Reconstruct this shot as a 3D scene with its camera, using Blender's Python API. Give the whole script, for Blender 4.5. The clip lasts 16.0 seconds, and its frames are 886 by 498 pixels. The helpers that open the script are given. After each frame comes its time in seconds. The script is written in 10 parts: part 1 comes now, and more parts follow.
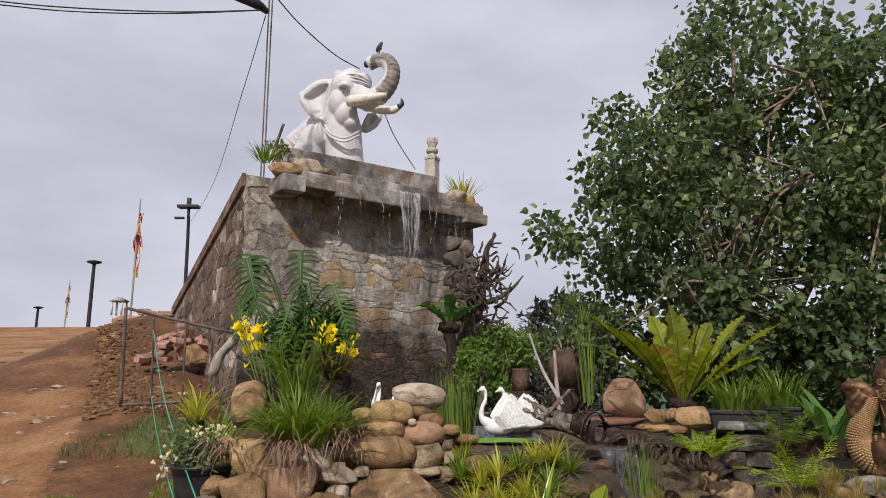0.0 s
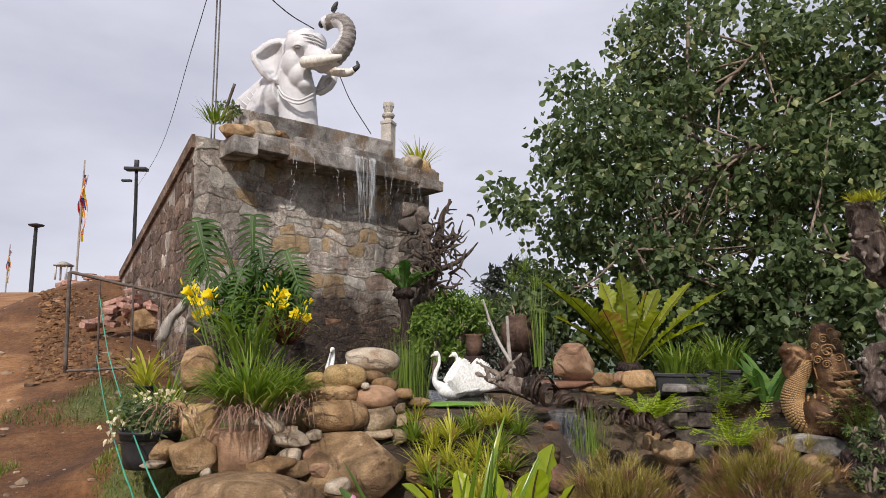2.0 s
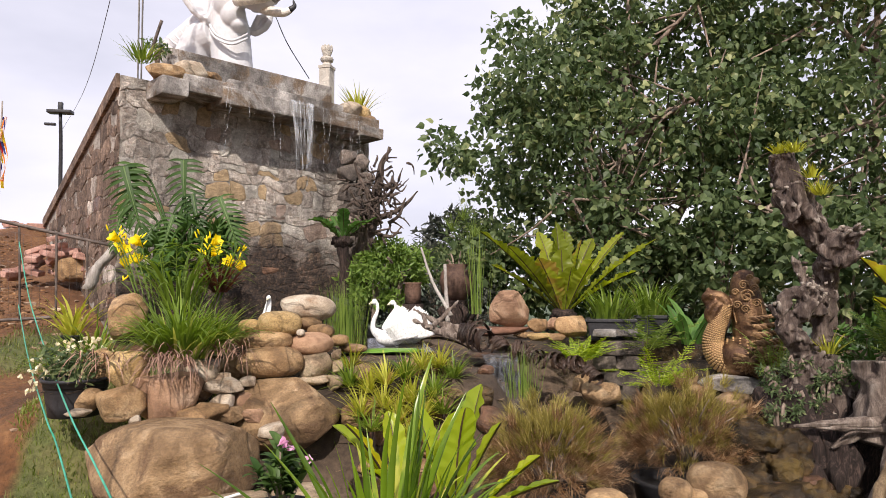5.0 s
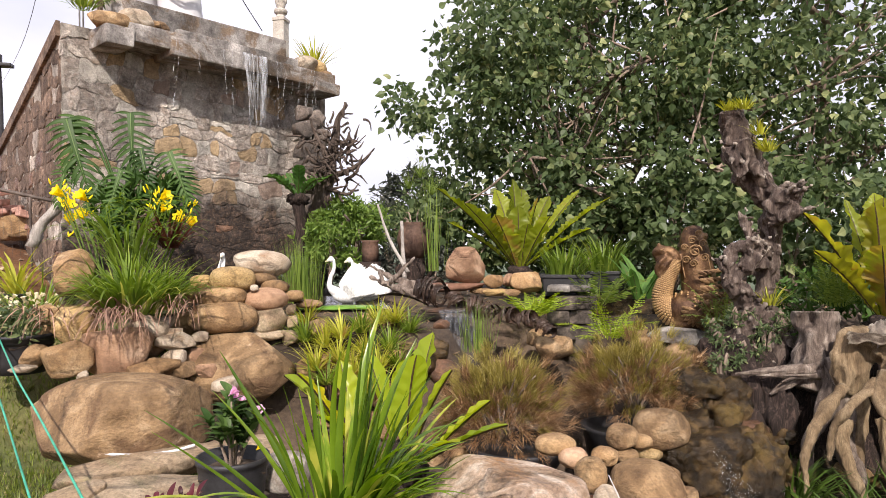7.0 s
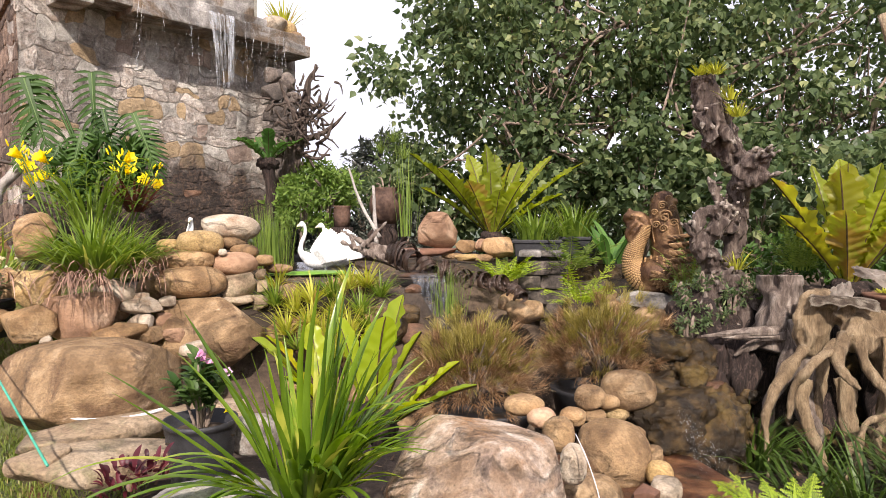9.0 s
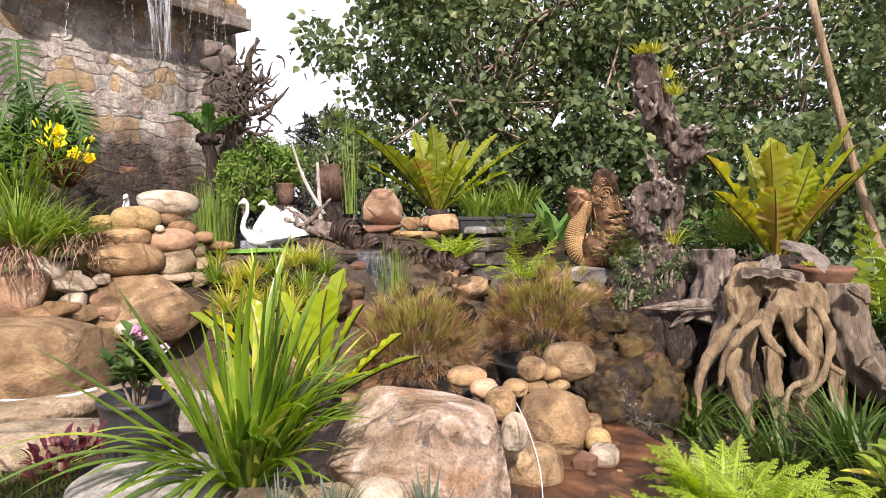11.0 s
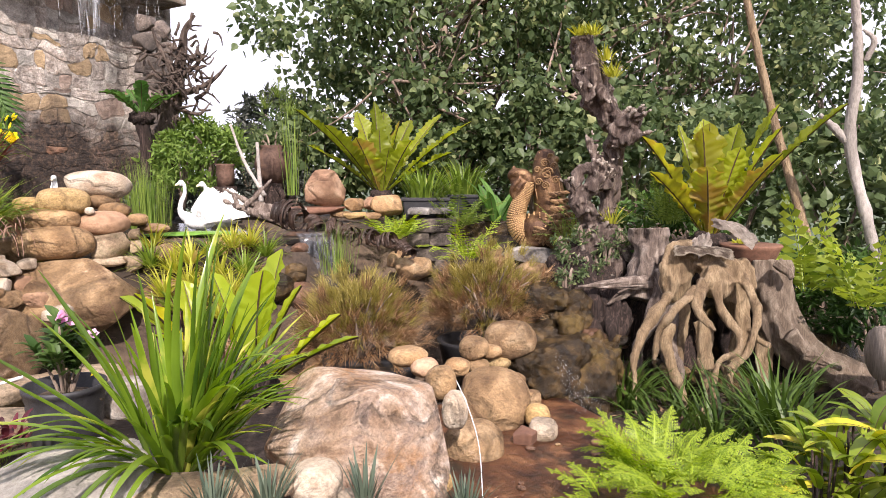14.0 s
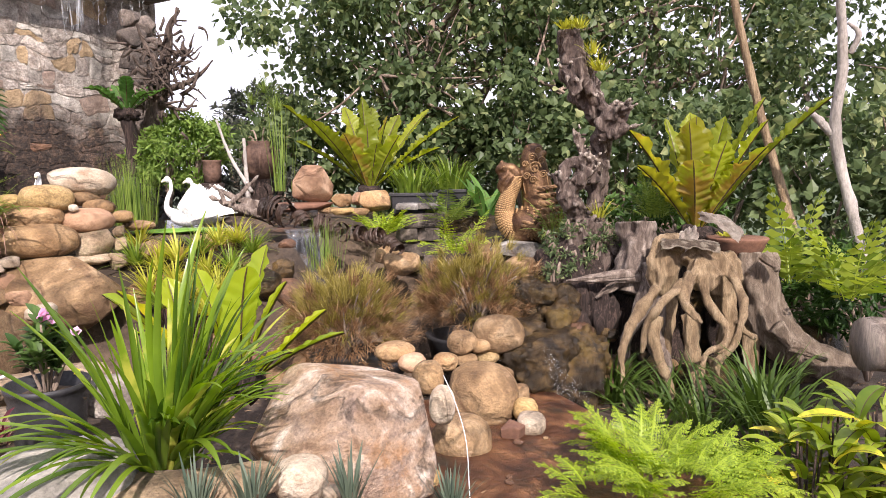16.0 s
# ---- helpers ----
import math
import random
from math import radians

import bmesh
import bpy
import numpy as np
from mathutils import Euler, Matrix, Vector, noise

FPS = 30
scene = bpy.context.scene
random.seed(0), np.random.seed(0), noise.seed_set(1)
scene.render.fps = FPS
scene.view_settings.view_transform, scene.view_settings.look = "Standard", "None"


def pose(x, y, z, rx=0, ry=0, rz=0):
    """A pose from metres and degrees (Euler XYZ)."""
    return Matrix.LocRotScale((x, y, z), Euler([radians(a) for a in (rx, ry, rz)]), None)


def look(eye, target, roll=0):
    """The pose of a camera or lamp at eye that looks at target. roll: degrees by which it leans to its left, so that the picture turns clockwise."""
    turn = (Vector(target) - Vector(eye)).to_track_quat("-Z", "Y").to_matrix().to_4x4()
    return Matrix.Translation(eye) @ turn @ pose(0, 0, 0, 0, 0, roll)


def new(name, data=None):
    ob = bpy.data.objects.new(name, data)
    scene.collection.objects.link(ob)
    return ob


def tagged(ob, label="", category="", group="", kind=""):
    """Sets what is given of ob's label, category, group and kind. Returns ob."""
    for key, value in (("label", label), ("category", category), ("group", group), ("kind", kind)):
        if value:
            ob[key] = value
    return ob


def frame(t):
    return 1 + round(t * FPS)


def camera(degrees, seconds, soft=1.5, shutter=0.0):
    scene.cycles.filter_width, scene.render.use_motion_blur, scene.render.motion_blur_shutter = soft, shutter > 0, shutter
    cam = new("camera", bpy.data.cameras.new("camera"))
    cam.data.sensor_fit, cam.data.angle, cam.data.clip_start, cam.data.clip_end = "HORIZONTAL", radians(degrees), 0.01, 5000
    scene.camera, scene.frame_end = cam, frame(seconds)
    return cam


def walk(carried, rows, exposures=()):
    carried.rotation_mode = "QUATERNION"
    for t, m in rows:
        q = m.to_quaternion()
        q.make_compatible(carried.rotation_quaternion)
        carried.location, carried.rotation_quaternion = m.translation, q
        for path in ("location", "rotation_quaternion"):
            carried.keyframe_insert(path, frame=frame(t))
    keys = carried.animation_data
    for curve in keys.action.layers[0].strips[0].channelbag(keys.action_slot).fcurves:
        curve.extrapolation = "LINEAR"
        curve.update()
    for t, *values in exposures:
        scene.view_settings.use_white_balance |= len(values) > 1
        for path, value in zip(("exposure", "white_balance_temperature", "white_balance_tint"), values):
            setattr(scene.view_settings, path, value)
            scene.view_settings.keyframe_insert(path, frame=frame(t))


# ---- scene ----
# ---- camera ----
cam = camera(67.50, 16.0, soft=0.6)
PATH = [
    (0, (-0.027, 0.026, 1.547), (-0.0283, 1.9949, 1.8973), 0.02),
    (0.5, (-0.018, 0.021, 1.540), (-0.0065, 1.9967, 1.8494), 0.07),
    (1, (-0.012, 0.026, 1.538), (0.0509, 2.0044, 1.8255), 0.29),
    (1.5, (-0.010, 0.030, 1.533), (0.0946, 2.0117, 1.7856), 0.18),
    (2, (-0.014, 0.032, 1.535), (0.1165, 2.0116, 1.7879), -0.00),
    (2.5, (-0.007, 0.028, 1.530), (0.1159, 2.0088, 1.7744), -0.32),
    (3, (-0.003, 0.028, 1.529), (0.1508, 2.0082, 1.7628), -0.24),
    (3.5, (0.003, 0.033, 1.513), (0.1958, 2.0131, 1.7140), -0.30),
    (4, (0.015, 0.039, 1.509), (0.2526, 2.0183, 1.6751), -0.31),
    (6.5, (0.051, 0.040, 1.478), (0.4305, 2.0034, 1.5030), -0.03),
    (7, (0.062, 0.040, 1.460), (0.4803, 1.9963, 1.4540), -0.15),
    (7.5, (0.071, 0.046, 1.449), (0.5222, 1.9940, 1.4129), -0.04),
    (8, (0.075, 0.049, 1.447), (0.5463, 1.9910, 1.3792), 0.06),
    (8.5, (0.079, 0.053, 1.438), (0.5604, 1.9928, 1.3570), 0.05),
    (9, (0.081, 0.054, 1.438), (0.5746, 1.9892, 1.3349), 0.00),
    (9.5, (0.084, 0.053, 1.435), (0.6146, 1.9786, 1.3236), -0.15),
    (10, (0.090, 0.049, 1.423), (0.6669, 1.9599, 1.2958), 0.01),
    (12.5, (0.116, 0.043, 1.406), (0.8274, 1.9010, 1.2051), 0.22),
    (13, (0.121, 0.040, 1.406), (0.8594, 1.8867, 1.1955), 0.46),
    (13.5, (0.124, 0.034, 1.405), (0.8817, 1.8717, 1.1859), 0.21),
    (14, (0.130, 0.032, 1.402), (0.9167, 1.8584, 1.1867), 0.02),
    (14.5, (0.127, 0.031, 1.403), (0.8959, 1.8647, 1.1887), -0.33),
    (15, (0.136, 0.032, 1.399), (0.8958, 1.8691, 1.1792), -0.47),
    (15.5, (0.146, 0.034, 1.399), (0.9276, 1.8605, 1.1700), -0.50),
    (16, (0.149, 0.032, 1.398), (0.9604, 1.8455, 1.1691), -0.31),
]
walk(cam, [(t, look(eye, target, roll)) for t, eye, target, roll in PATH],
     exposures=[(0.0, -0.43, 6450, 14), (1.0, -0.32, 6450, 14), (2.5, -0.22, 6450, 14), (4.0, 0.03, 6550, 16), (6.5, 0.36, 6650, 17), (9.0, 0.59, 6650, 18), (12.5, 0.77, 6550, 21), (16.0, 0.77, 6500, 22)])

# ---- world and sun ----
SUN_ELEV, SUN_AZ = radians(41), radians(192)      # azimuth clockwise from +y
world = bpy.data.worlds.new("overcast_sky")
scene.world = world
world.use_nodes = True
wn, wl = world.node_tree.nodes, world.node_tree.links
wn.clear()
w_out, w_bg = wn.new("ShaderNodeOutputWorld"), wn.new("ShaderNodeBackground")
w_sky = wn.new("ShaderNodeTexSky")
w_sky.sky_type, w_sky.sun_disc = "NISHITA", False
w_sky.sun_elevation, w_sky.sun_rotation = SUN_ELEV, SUN_AZ
w_gain = wn.new("ShaderNodeVectorMath")
w_gain.operation = "SCALE"
w_gain.inputs["Scale"].default_value = 0.06
w_co, w_map = wn.new("ShaderNodeTexCoord"), wn.new("ShaderNodeMapping")
w_map.inputs["Scale"].default_value = (1.0, 1.0, 2.6)
w_noise = wn.new("ShaderNodeTexNoise")
w_noise.inputs["Scale"].default_value, w_noise.inputs["Detail"].default_value = 2.2, 5
w_ramp = wn.new("ShaderNodeValToRGB")
w_ramp.color_ramp.elements[0].position, w_ramp.color_ramp.elements[0].color = 0.33, (0.50, 0.52, 0.60, 1)
w_ramp.color_ramp.elements[1].position, w_ramp.color_ramp.elements[1].color = 0.66, (0.71, 0.72, 0.80, 1)
w_mix = wn.new("ShaderNodeMix")
w_mix.data_type = "RGBA"
w_mix.inputs["Factor"].default_value = 0.90
wl.new(w_sky.outputs[0], w_gain.inputs[0])
wl.new(w_gain.outputs[0], w_mix.inputs["A"])
wl.new(w_co.outputs["Generated"], w_map.inputs[0])
wl.new(w_map.outputs[0], w_noise.inputs["Vector"])
wl.new(w_noise.outputs["Fac"], w_ramp.inputs[0])
wl.new(w_ramp.outputs[0], w_mix.inputs["B"])
wl.new(w_mix.outputs["Result"], w_bg.inputs["Color"])
w_bg.inputs["Strength"].default_value = 1.37
wl.new(w_bg.outputs[0], w_out.inputs[0])

sun = new("sun", bpy.data.lights.new("sun", "SUN"))
sun.data.energy, sun.data.angle, sun.data.color = 4.6, radians(1.2), (1.0, 0.94, 0.84)
sun_way = Vector((math.sin(SUN_AZ) * math.cos(SUN_ELEV), math.cos(SUN_AZ) * math.cos(SUN_ELEV), math.sin(SUN_ELEV)))
sun.matrix_world = look(sun_way * 60, (0, 0, 0))


# ---- materials ----
def shader(name):
    m = bpy.data.materials.new(name)
    m.use_nodes = True
    n, l = m.node_tree.nodes, m.node_tree.links
    return m, n, l, n["Principled BSDF"]


def ramp_node(n, stops):
    r = n.new("ShaderNodeValToRGB")
    e = r.color_ramp.elements
    while len(e) < len(stops):
        e.new(0.5)
    for k, (p, c) in enumerate(stops):
        e[k].position, e[k].color = p, (*c, 1)
    return r


def surface(name, stops, scale=4.0, detail=8.0, rough=0.8, bump=0.3, bump_scale=25.0, spots=None, spot_scale=3.0,
            spot_range=(0.55, 0.68), per_object=0.0, stretch=(1, 1, 1), metallic=0.0, coat=0.0, island=False, distort=0.6, spec=0.4, cracks=0.0, crack_scale=3.0, cell=0.0, speckle=0.35, stain=0.0, spots2=None, spot2_scale=2.0, edge=None, wet=False):
    """A weathered surface: noise through a ramp, patches of a second colour, fine relief, and a shift of value from piece to piece."""
    m, n, l, b = shader(name)
    co, mp = n.new("ShaderNodeTexCoord"), n.new("ShaderNodeMapping")
    mp.inputs["Scale"].default_value = stretch
    geo = n.new("ShaderNodeNewGeometry")
    info = n.new("ShaderNodeObjectInfo")
    rnd = geo.outputs["Random Per Island"] if island else info.outputs["Random"]
    l.new(co.outputs["Object"], mp.inputs[0])
    shift = n.new("ShaderNodeVectorMath")
    shift.operation = "ADD"
    times = n.new("ShaderNodeMath")
    times.operation, times.inputs[1].default_value = "MULTIPLY", 37.0
    l.new(rnd, times.inputs[0])
    l.new(mp.outputs[0], shift.inputs[0])
    l.new(times.outputs[0], shift.inputs[1])
    big = n.new("ShaderNodeTexNoise")
    big.inputs["Scale"].default_value, big.inputs["Detail"].default_value = scale, detail
    big.inputs["Distortion"].default_value = distort
    l.new(shift.outputs[0], big.inputs["Vector"])
    r = ramp_node(n, stops)
    l.new(big.outputs["Fac"], r.inputs[0])
    colour = r.outputs[0]
    if spots:
        pn = n.new("ShaderNodeTexNoise")
        pn.inputs["Scale"].default_value, pn.inputs["Detail"].default_value = spot_scale, 10
        pn.inputs["Roughness"].default_value = 0.7
        l.new(shift.outputs[0], pn.inputs["Vector"])
        pr = ramp_node(n, [(spot_range[0], (0, 0, 0)), (spot_range[1], (1, 1, 1))])
        l.new(pn.outputs["Fac"], pr.inputs[0])
        mx = n.new("ShaderNodeMix")
        mx.data_type = "RGBA"
        l.new(pr.outputs[0], mx.inputs["Factor"])
        l.new(colour, mx.inputs["A"])
        mx.inputs["B"].default_value = (*spots, 1)
        colour = mx.outputs["Result"]
    if spots2:
        pn = n.new("ShaderNodeTexNoise")
        pn.inputs["Scale"].default_value, pn.inputs["Detail"].default_value = spot2_scale, 12
        pn.inputs["Roughness"].default_value, pn.inputs["Distortion"].default_value = 0.72, 1.5
        l.new(mp.outputs[0], pn.inputs["Vector"])
        pr = ramp_node(n, [(0.5, (0, 0, 0)), (0.6, (1, 1, 1))])
        l.new(pn.outputs["Fac"], pr.inputs[0])
        mx = n.new("ShaderNodeMix")
        mx.data_type = "RGBA"
        l.new(pr.outputs[0], mx.inputs["Factor"])
        l.new(colour, mx.inputs["A"])
        mx.inputs["B"].default_value = (*spots2, 1)
        colour = mx.outputs["Result"]
    if edge:
        pr = ramp_node(n, [(0.54, (0, 0, 0)), (0.68, (1, 1, 1))])
        l.new(geo.outputs["Pointiness"], pr.inputs[0])
        mx = n.new("ShaderNodeMix")
        mx.data_type = "RGBA"
        l.new(pr.outputs[0], mx.inputs["Factor"])
        l.new(colour, mx.inputs["A"])
        mx.inputs["B"].default_value = (*edge, 1)
        colour = mx.outputs["Result"]
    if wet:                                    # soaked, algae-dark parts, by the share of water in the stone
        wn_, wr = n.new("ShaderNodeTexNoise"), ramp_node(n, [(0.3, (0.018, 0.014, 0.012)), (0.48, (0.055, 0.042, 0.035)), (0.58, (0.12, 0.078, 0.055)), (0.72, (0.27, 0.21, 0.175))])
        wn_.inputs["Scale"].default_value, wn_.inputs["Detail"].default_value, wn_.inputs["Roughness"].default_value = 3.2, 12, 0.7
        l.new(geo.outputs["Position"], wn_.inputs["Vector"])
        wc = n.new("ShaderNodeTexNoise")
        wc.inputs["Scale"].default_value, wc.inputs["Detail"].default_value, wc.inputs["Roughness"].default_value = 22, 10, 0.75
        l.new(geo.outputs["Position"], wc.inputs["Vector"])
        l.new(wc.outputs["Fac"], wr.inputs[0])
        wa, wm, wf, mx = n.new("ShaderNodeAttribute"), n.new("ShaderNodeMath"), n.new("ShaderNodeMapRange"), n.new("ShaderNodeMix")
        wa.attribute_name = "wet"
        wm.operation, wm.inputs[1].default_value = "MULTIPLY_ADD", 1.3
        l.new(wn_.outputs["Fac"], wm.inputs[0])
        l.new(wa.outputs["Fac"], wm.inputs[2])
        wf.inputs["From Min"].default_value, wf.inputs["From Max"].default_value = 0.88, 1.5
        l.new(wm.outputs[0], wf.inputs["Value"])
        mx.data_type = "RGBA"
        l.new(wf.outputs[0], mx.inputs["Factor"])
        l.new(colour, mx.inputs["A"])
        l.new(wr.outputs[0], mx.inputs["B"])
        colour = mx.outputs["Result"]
    if per_object:
        hsv = n.new("ShaderNodeHueSaturation")
        rng = n.new("ShaderNodeMapRange")
        rng.inputs["To Min"].default_value, rng.inputs["To Max"].default_value = 1 - per_object, 1 + per_object
        l.new(rnd, rng.inputs["Value"])
        l.new(rng.outputs[0], hsv.inputs["Value"])
        l.new(colour, hsv.inputs["Color"])
        colour = hsv.outputs[0]
    fine = n.new("ShaderNodeTexNoise")
    fine.inputs["Scale"].default_value, fine.inputs["Detail"].default_value = bump_scale, 8
    fine.inputs["Roughness"].default_value = 0.7
    l.new(shift.outputs[0], fine.inputs["Vector"])
    if speckle:
        sr = n.new("ShaderNodeMapRange")
        sr.inputs["From Min"].default_value, sr.inputs["From Max"].default_value = 0.3, 0.7
        sr.inputs["To Min"].default_value, sr.inputs["To Max"].default_value = 1 - speckle, 1 + speckle
        l.new(fine.outputs["Fac"], sr.inputs["Value"])
        sm = n.new("ShaderNodeVectorMath")
        sm.operation = "SCALE"
        l.new(colour, sm.inputs[0])
        l.new(sr.outputs[0], sm.inputs["Scale"])
        colour = sm.outputs[0]
    if stain:
        sp2, sn = n.new("ShaderNodeMapping"), n.new("ShaderNodeTexNoise")
        sp2.inputs["Scale"].default_value = (1.6, 1.6, 0.55)
        l.new(geo.outputs["Position"], sp2.inputs[0])
        l.new(sp2.outputs[0], sn.inputs["Vector"])
        sn.inputs["Scale"].default_value, sn.inputs["Detail"].default_value, sn.inputs["Roughness"].default_value = 1.6, 9, 0.65
        st = n.new("ShaderNodeMapRange")
        st.inputs["From Min"].default_value, st.inputs["From Max"].default_value = 0.38, 0.62
        st.inputs["To Min"].default_value, st.inputs["To Max"].default_value = 1 - stain, 1.0 + 0.35 * stain
        l.new(sn.outputs["Fac"], st.inputs["Value"])
        sm2 = n.new("ShaderNodeVectorMath")
        sm2.operation = "SCALE"
        l.new(colour, sm2.inputs[0])
        l.new(st.outputs[0], sm2.inputs["Scale"])
        colour = sm2.outputs[0]
    height = None
    if cracks or cell:
        vo = n.new("ShaderNodeTexVoronoi")
        vo.feature = "F1" if cell else "DISTANCE_TO_EDGE"
        vo.inputs["Scale"].default_value = cell or crack_scale
        warp = n.new("ShaderNodeMix")
        warp.data_type = "RGBA"
        warp.inputs["Factor"].default_value = 0.02 if cell else 0.22
        l.new(shift.outputs[0], warp.inputs["A"])
        l.new(big.outputs["Color"], warp.inputs["B"])
        l.new(warp.outputs["Result"], vo.inputs["Vector"])
        cr = ramp_node(n, [(0.0, (1, 1, 1)), (0.6, (0, 0, 0))] if cell else [(0.0, (0, 0, 0)), (0.045, (1, 1, 1))])
        l.new(vo.outputs["Distance"], cr.inputs[0])
        height = cr.outputs[0]
        if cracks:
            dk = n.new("ShaderNodeMix")
            dk.data_type, dk.blend_type = "RGBA", "MULTIPLY"
            dk.inputs["Factor"].default_value = cracks
            l.new(colour, dk.inputs["A"])
            l.new(cr.outputs[0], dk.inputs["B"])
            colour = dk.outputs["Result"]
    l.new(colour, b.inputs["Base Color"])
    b.inputs["Roughness"].default_value, b.inputs["Metallic"].default_value = rough, metallic
    b.inputs["Specular IOR Level"].default_value = spec
    b.inputs["Coat Weight"].default_value = coat
    b.inputs["Coat Roughness"].default_value = 0.12
    bp = n.new("ShaderNodeBump")
    bp.inputs["Strength"].default_value, bp.inputs["Distance"].default_value = bump, 0.02
    l.new(fine.outputs["Fac"], bp.inputs["Height"])
    if height:
        b2 = n.new("ShaderNodeBump")
        b2.inputs["Strength"].default_value, b2.inputs["Distance"].default_value = 0.6, 0.02
        l.new(height, b2.inputs["Height"])
        l.new(b2.outputs[0], bp.inputs["Normal"])
    l.new(bp.outputs[0], b.inputs["Normal"])
    return m


def leafy(name, dark, light, tip=None, rough=0.45, glow=0.35, island=False, scale=6.0, spec=0.35):
    """Leaves: colour runs between two greens from leaf to leaf and in blotches; light passes through in part."""
    m, n, l, b = shader(name)
    info, geo, co = n.new("ShaderNodeObjectInfo"), n.new("ShaderNodeNewGeometry"), n.new("ShaderNodeTexCoord")
    rnd = geo.outputs["Random Per Island"] if island else info.outputs["Random"]
    nz = n.new("ShaderNodeTexNoise")
    nz.inputs["Scale"].default_value, nz.inputs["Detail"].default_value = scale, 4
    l.new(co.outputs["Object"], nz.inputs["Vector"])
    add = n.new("ShaderNodeMath")
    add.operation = "MULTIPLY_ADD"
    add.inputs[1].default_value = 0.5
    l.new(nz.outputs["Fac"], add.inputs[0])
    half = n.new("ShaderNodeMath")
    half.operation, half.inputs[1].default_value = "MULTIPLY", 0.55
    l.new(rnd, half.inputs[0])
    l.new(half.outputs[0], add.inputs[2])
    stops = [(0.12, dark), (0.72, light)]
    if tip:
        stops.append((0.80, tip))
    r = ramp_node(n, stops)
    l.new(add.outputs[0], r.inputs[0])
    l.new(r.outputs[0], b.inputs["Base Color"])
    b.inputs["Roughness"].default_value = rough
    b.inputs["Specular IOR Level"].default_value = spec
    tl, mixs = n.new("ShaderNodeBsdfTranslucent"), n.new("ShaderNodeMixShader")
    bright = n.new("ShaderNodeHueSaturation")
    bright.inputs["Value"].default_value, bright.inputs["Saturation"].default_value = 1.5, 1.1
    l.new(r.outputs[0], bright.inputs["Color"])
    l.new(bright.outputs[0], tl.inputs[0])
    mixs.inputs[0].default_value = glow
    l.new(b.outputs[0], mixs.inputs[1])
    l.new(tl.outputs[0], mixs.inputs[2])
    l.new(mixs.outputs[0], n["Material Output"].inputs[0])
    return m


def clear_water(name, tint=(0.9, 0.95, 0.95), rough=0.05, clear=0.75, foam=8.0):
    m, n, l, b = shader(name)
    b.inputs["Base Color"].default_value = (*tint, 1)
    b.inputs["Roughness"].default_value = rough
    b.inputs["Specular IOR Level"].default_value = 0.6
    tr, mx = n.new("ShaderNodeBsdfTransparent"), n.new("ShaderNodeMixShader")
    nz = n.new("ShaderNodeTexNoise")
    nz.inputs["Scale"].default_value, nz.inputs["Detail"].default_value = foam, 6
    co, mp = n.new("ShaderNodeTexCoord"), n.new("ShaderNodeMapping")
    mp.inputs["Scale"].default_value = (3.0, 3.0, 0.5)
    l.new(co.outputs["Object"], mp.inputs[0])
    l.new(mp.outputs[0], nz.inputs["Vector"])
    r = ramp_node(n, [(0.42, (1 - clear,) * 3), (0.80, (0.50,) * 3)])
    l.new(nz.outputs["Fac"], r.inputs[0])
    l.new(r.outputs[0], mx.inputs[0])
    l.new(tr.outputs[0], mx.inputs[1])
    l.new(b.outputs[0], mx.inputs[2])
    l.new(mx.outputs[0], n["Material Output"].inputs[0])
    return m


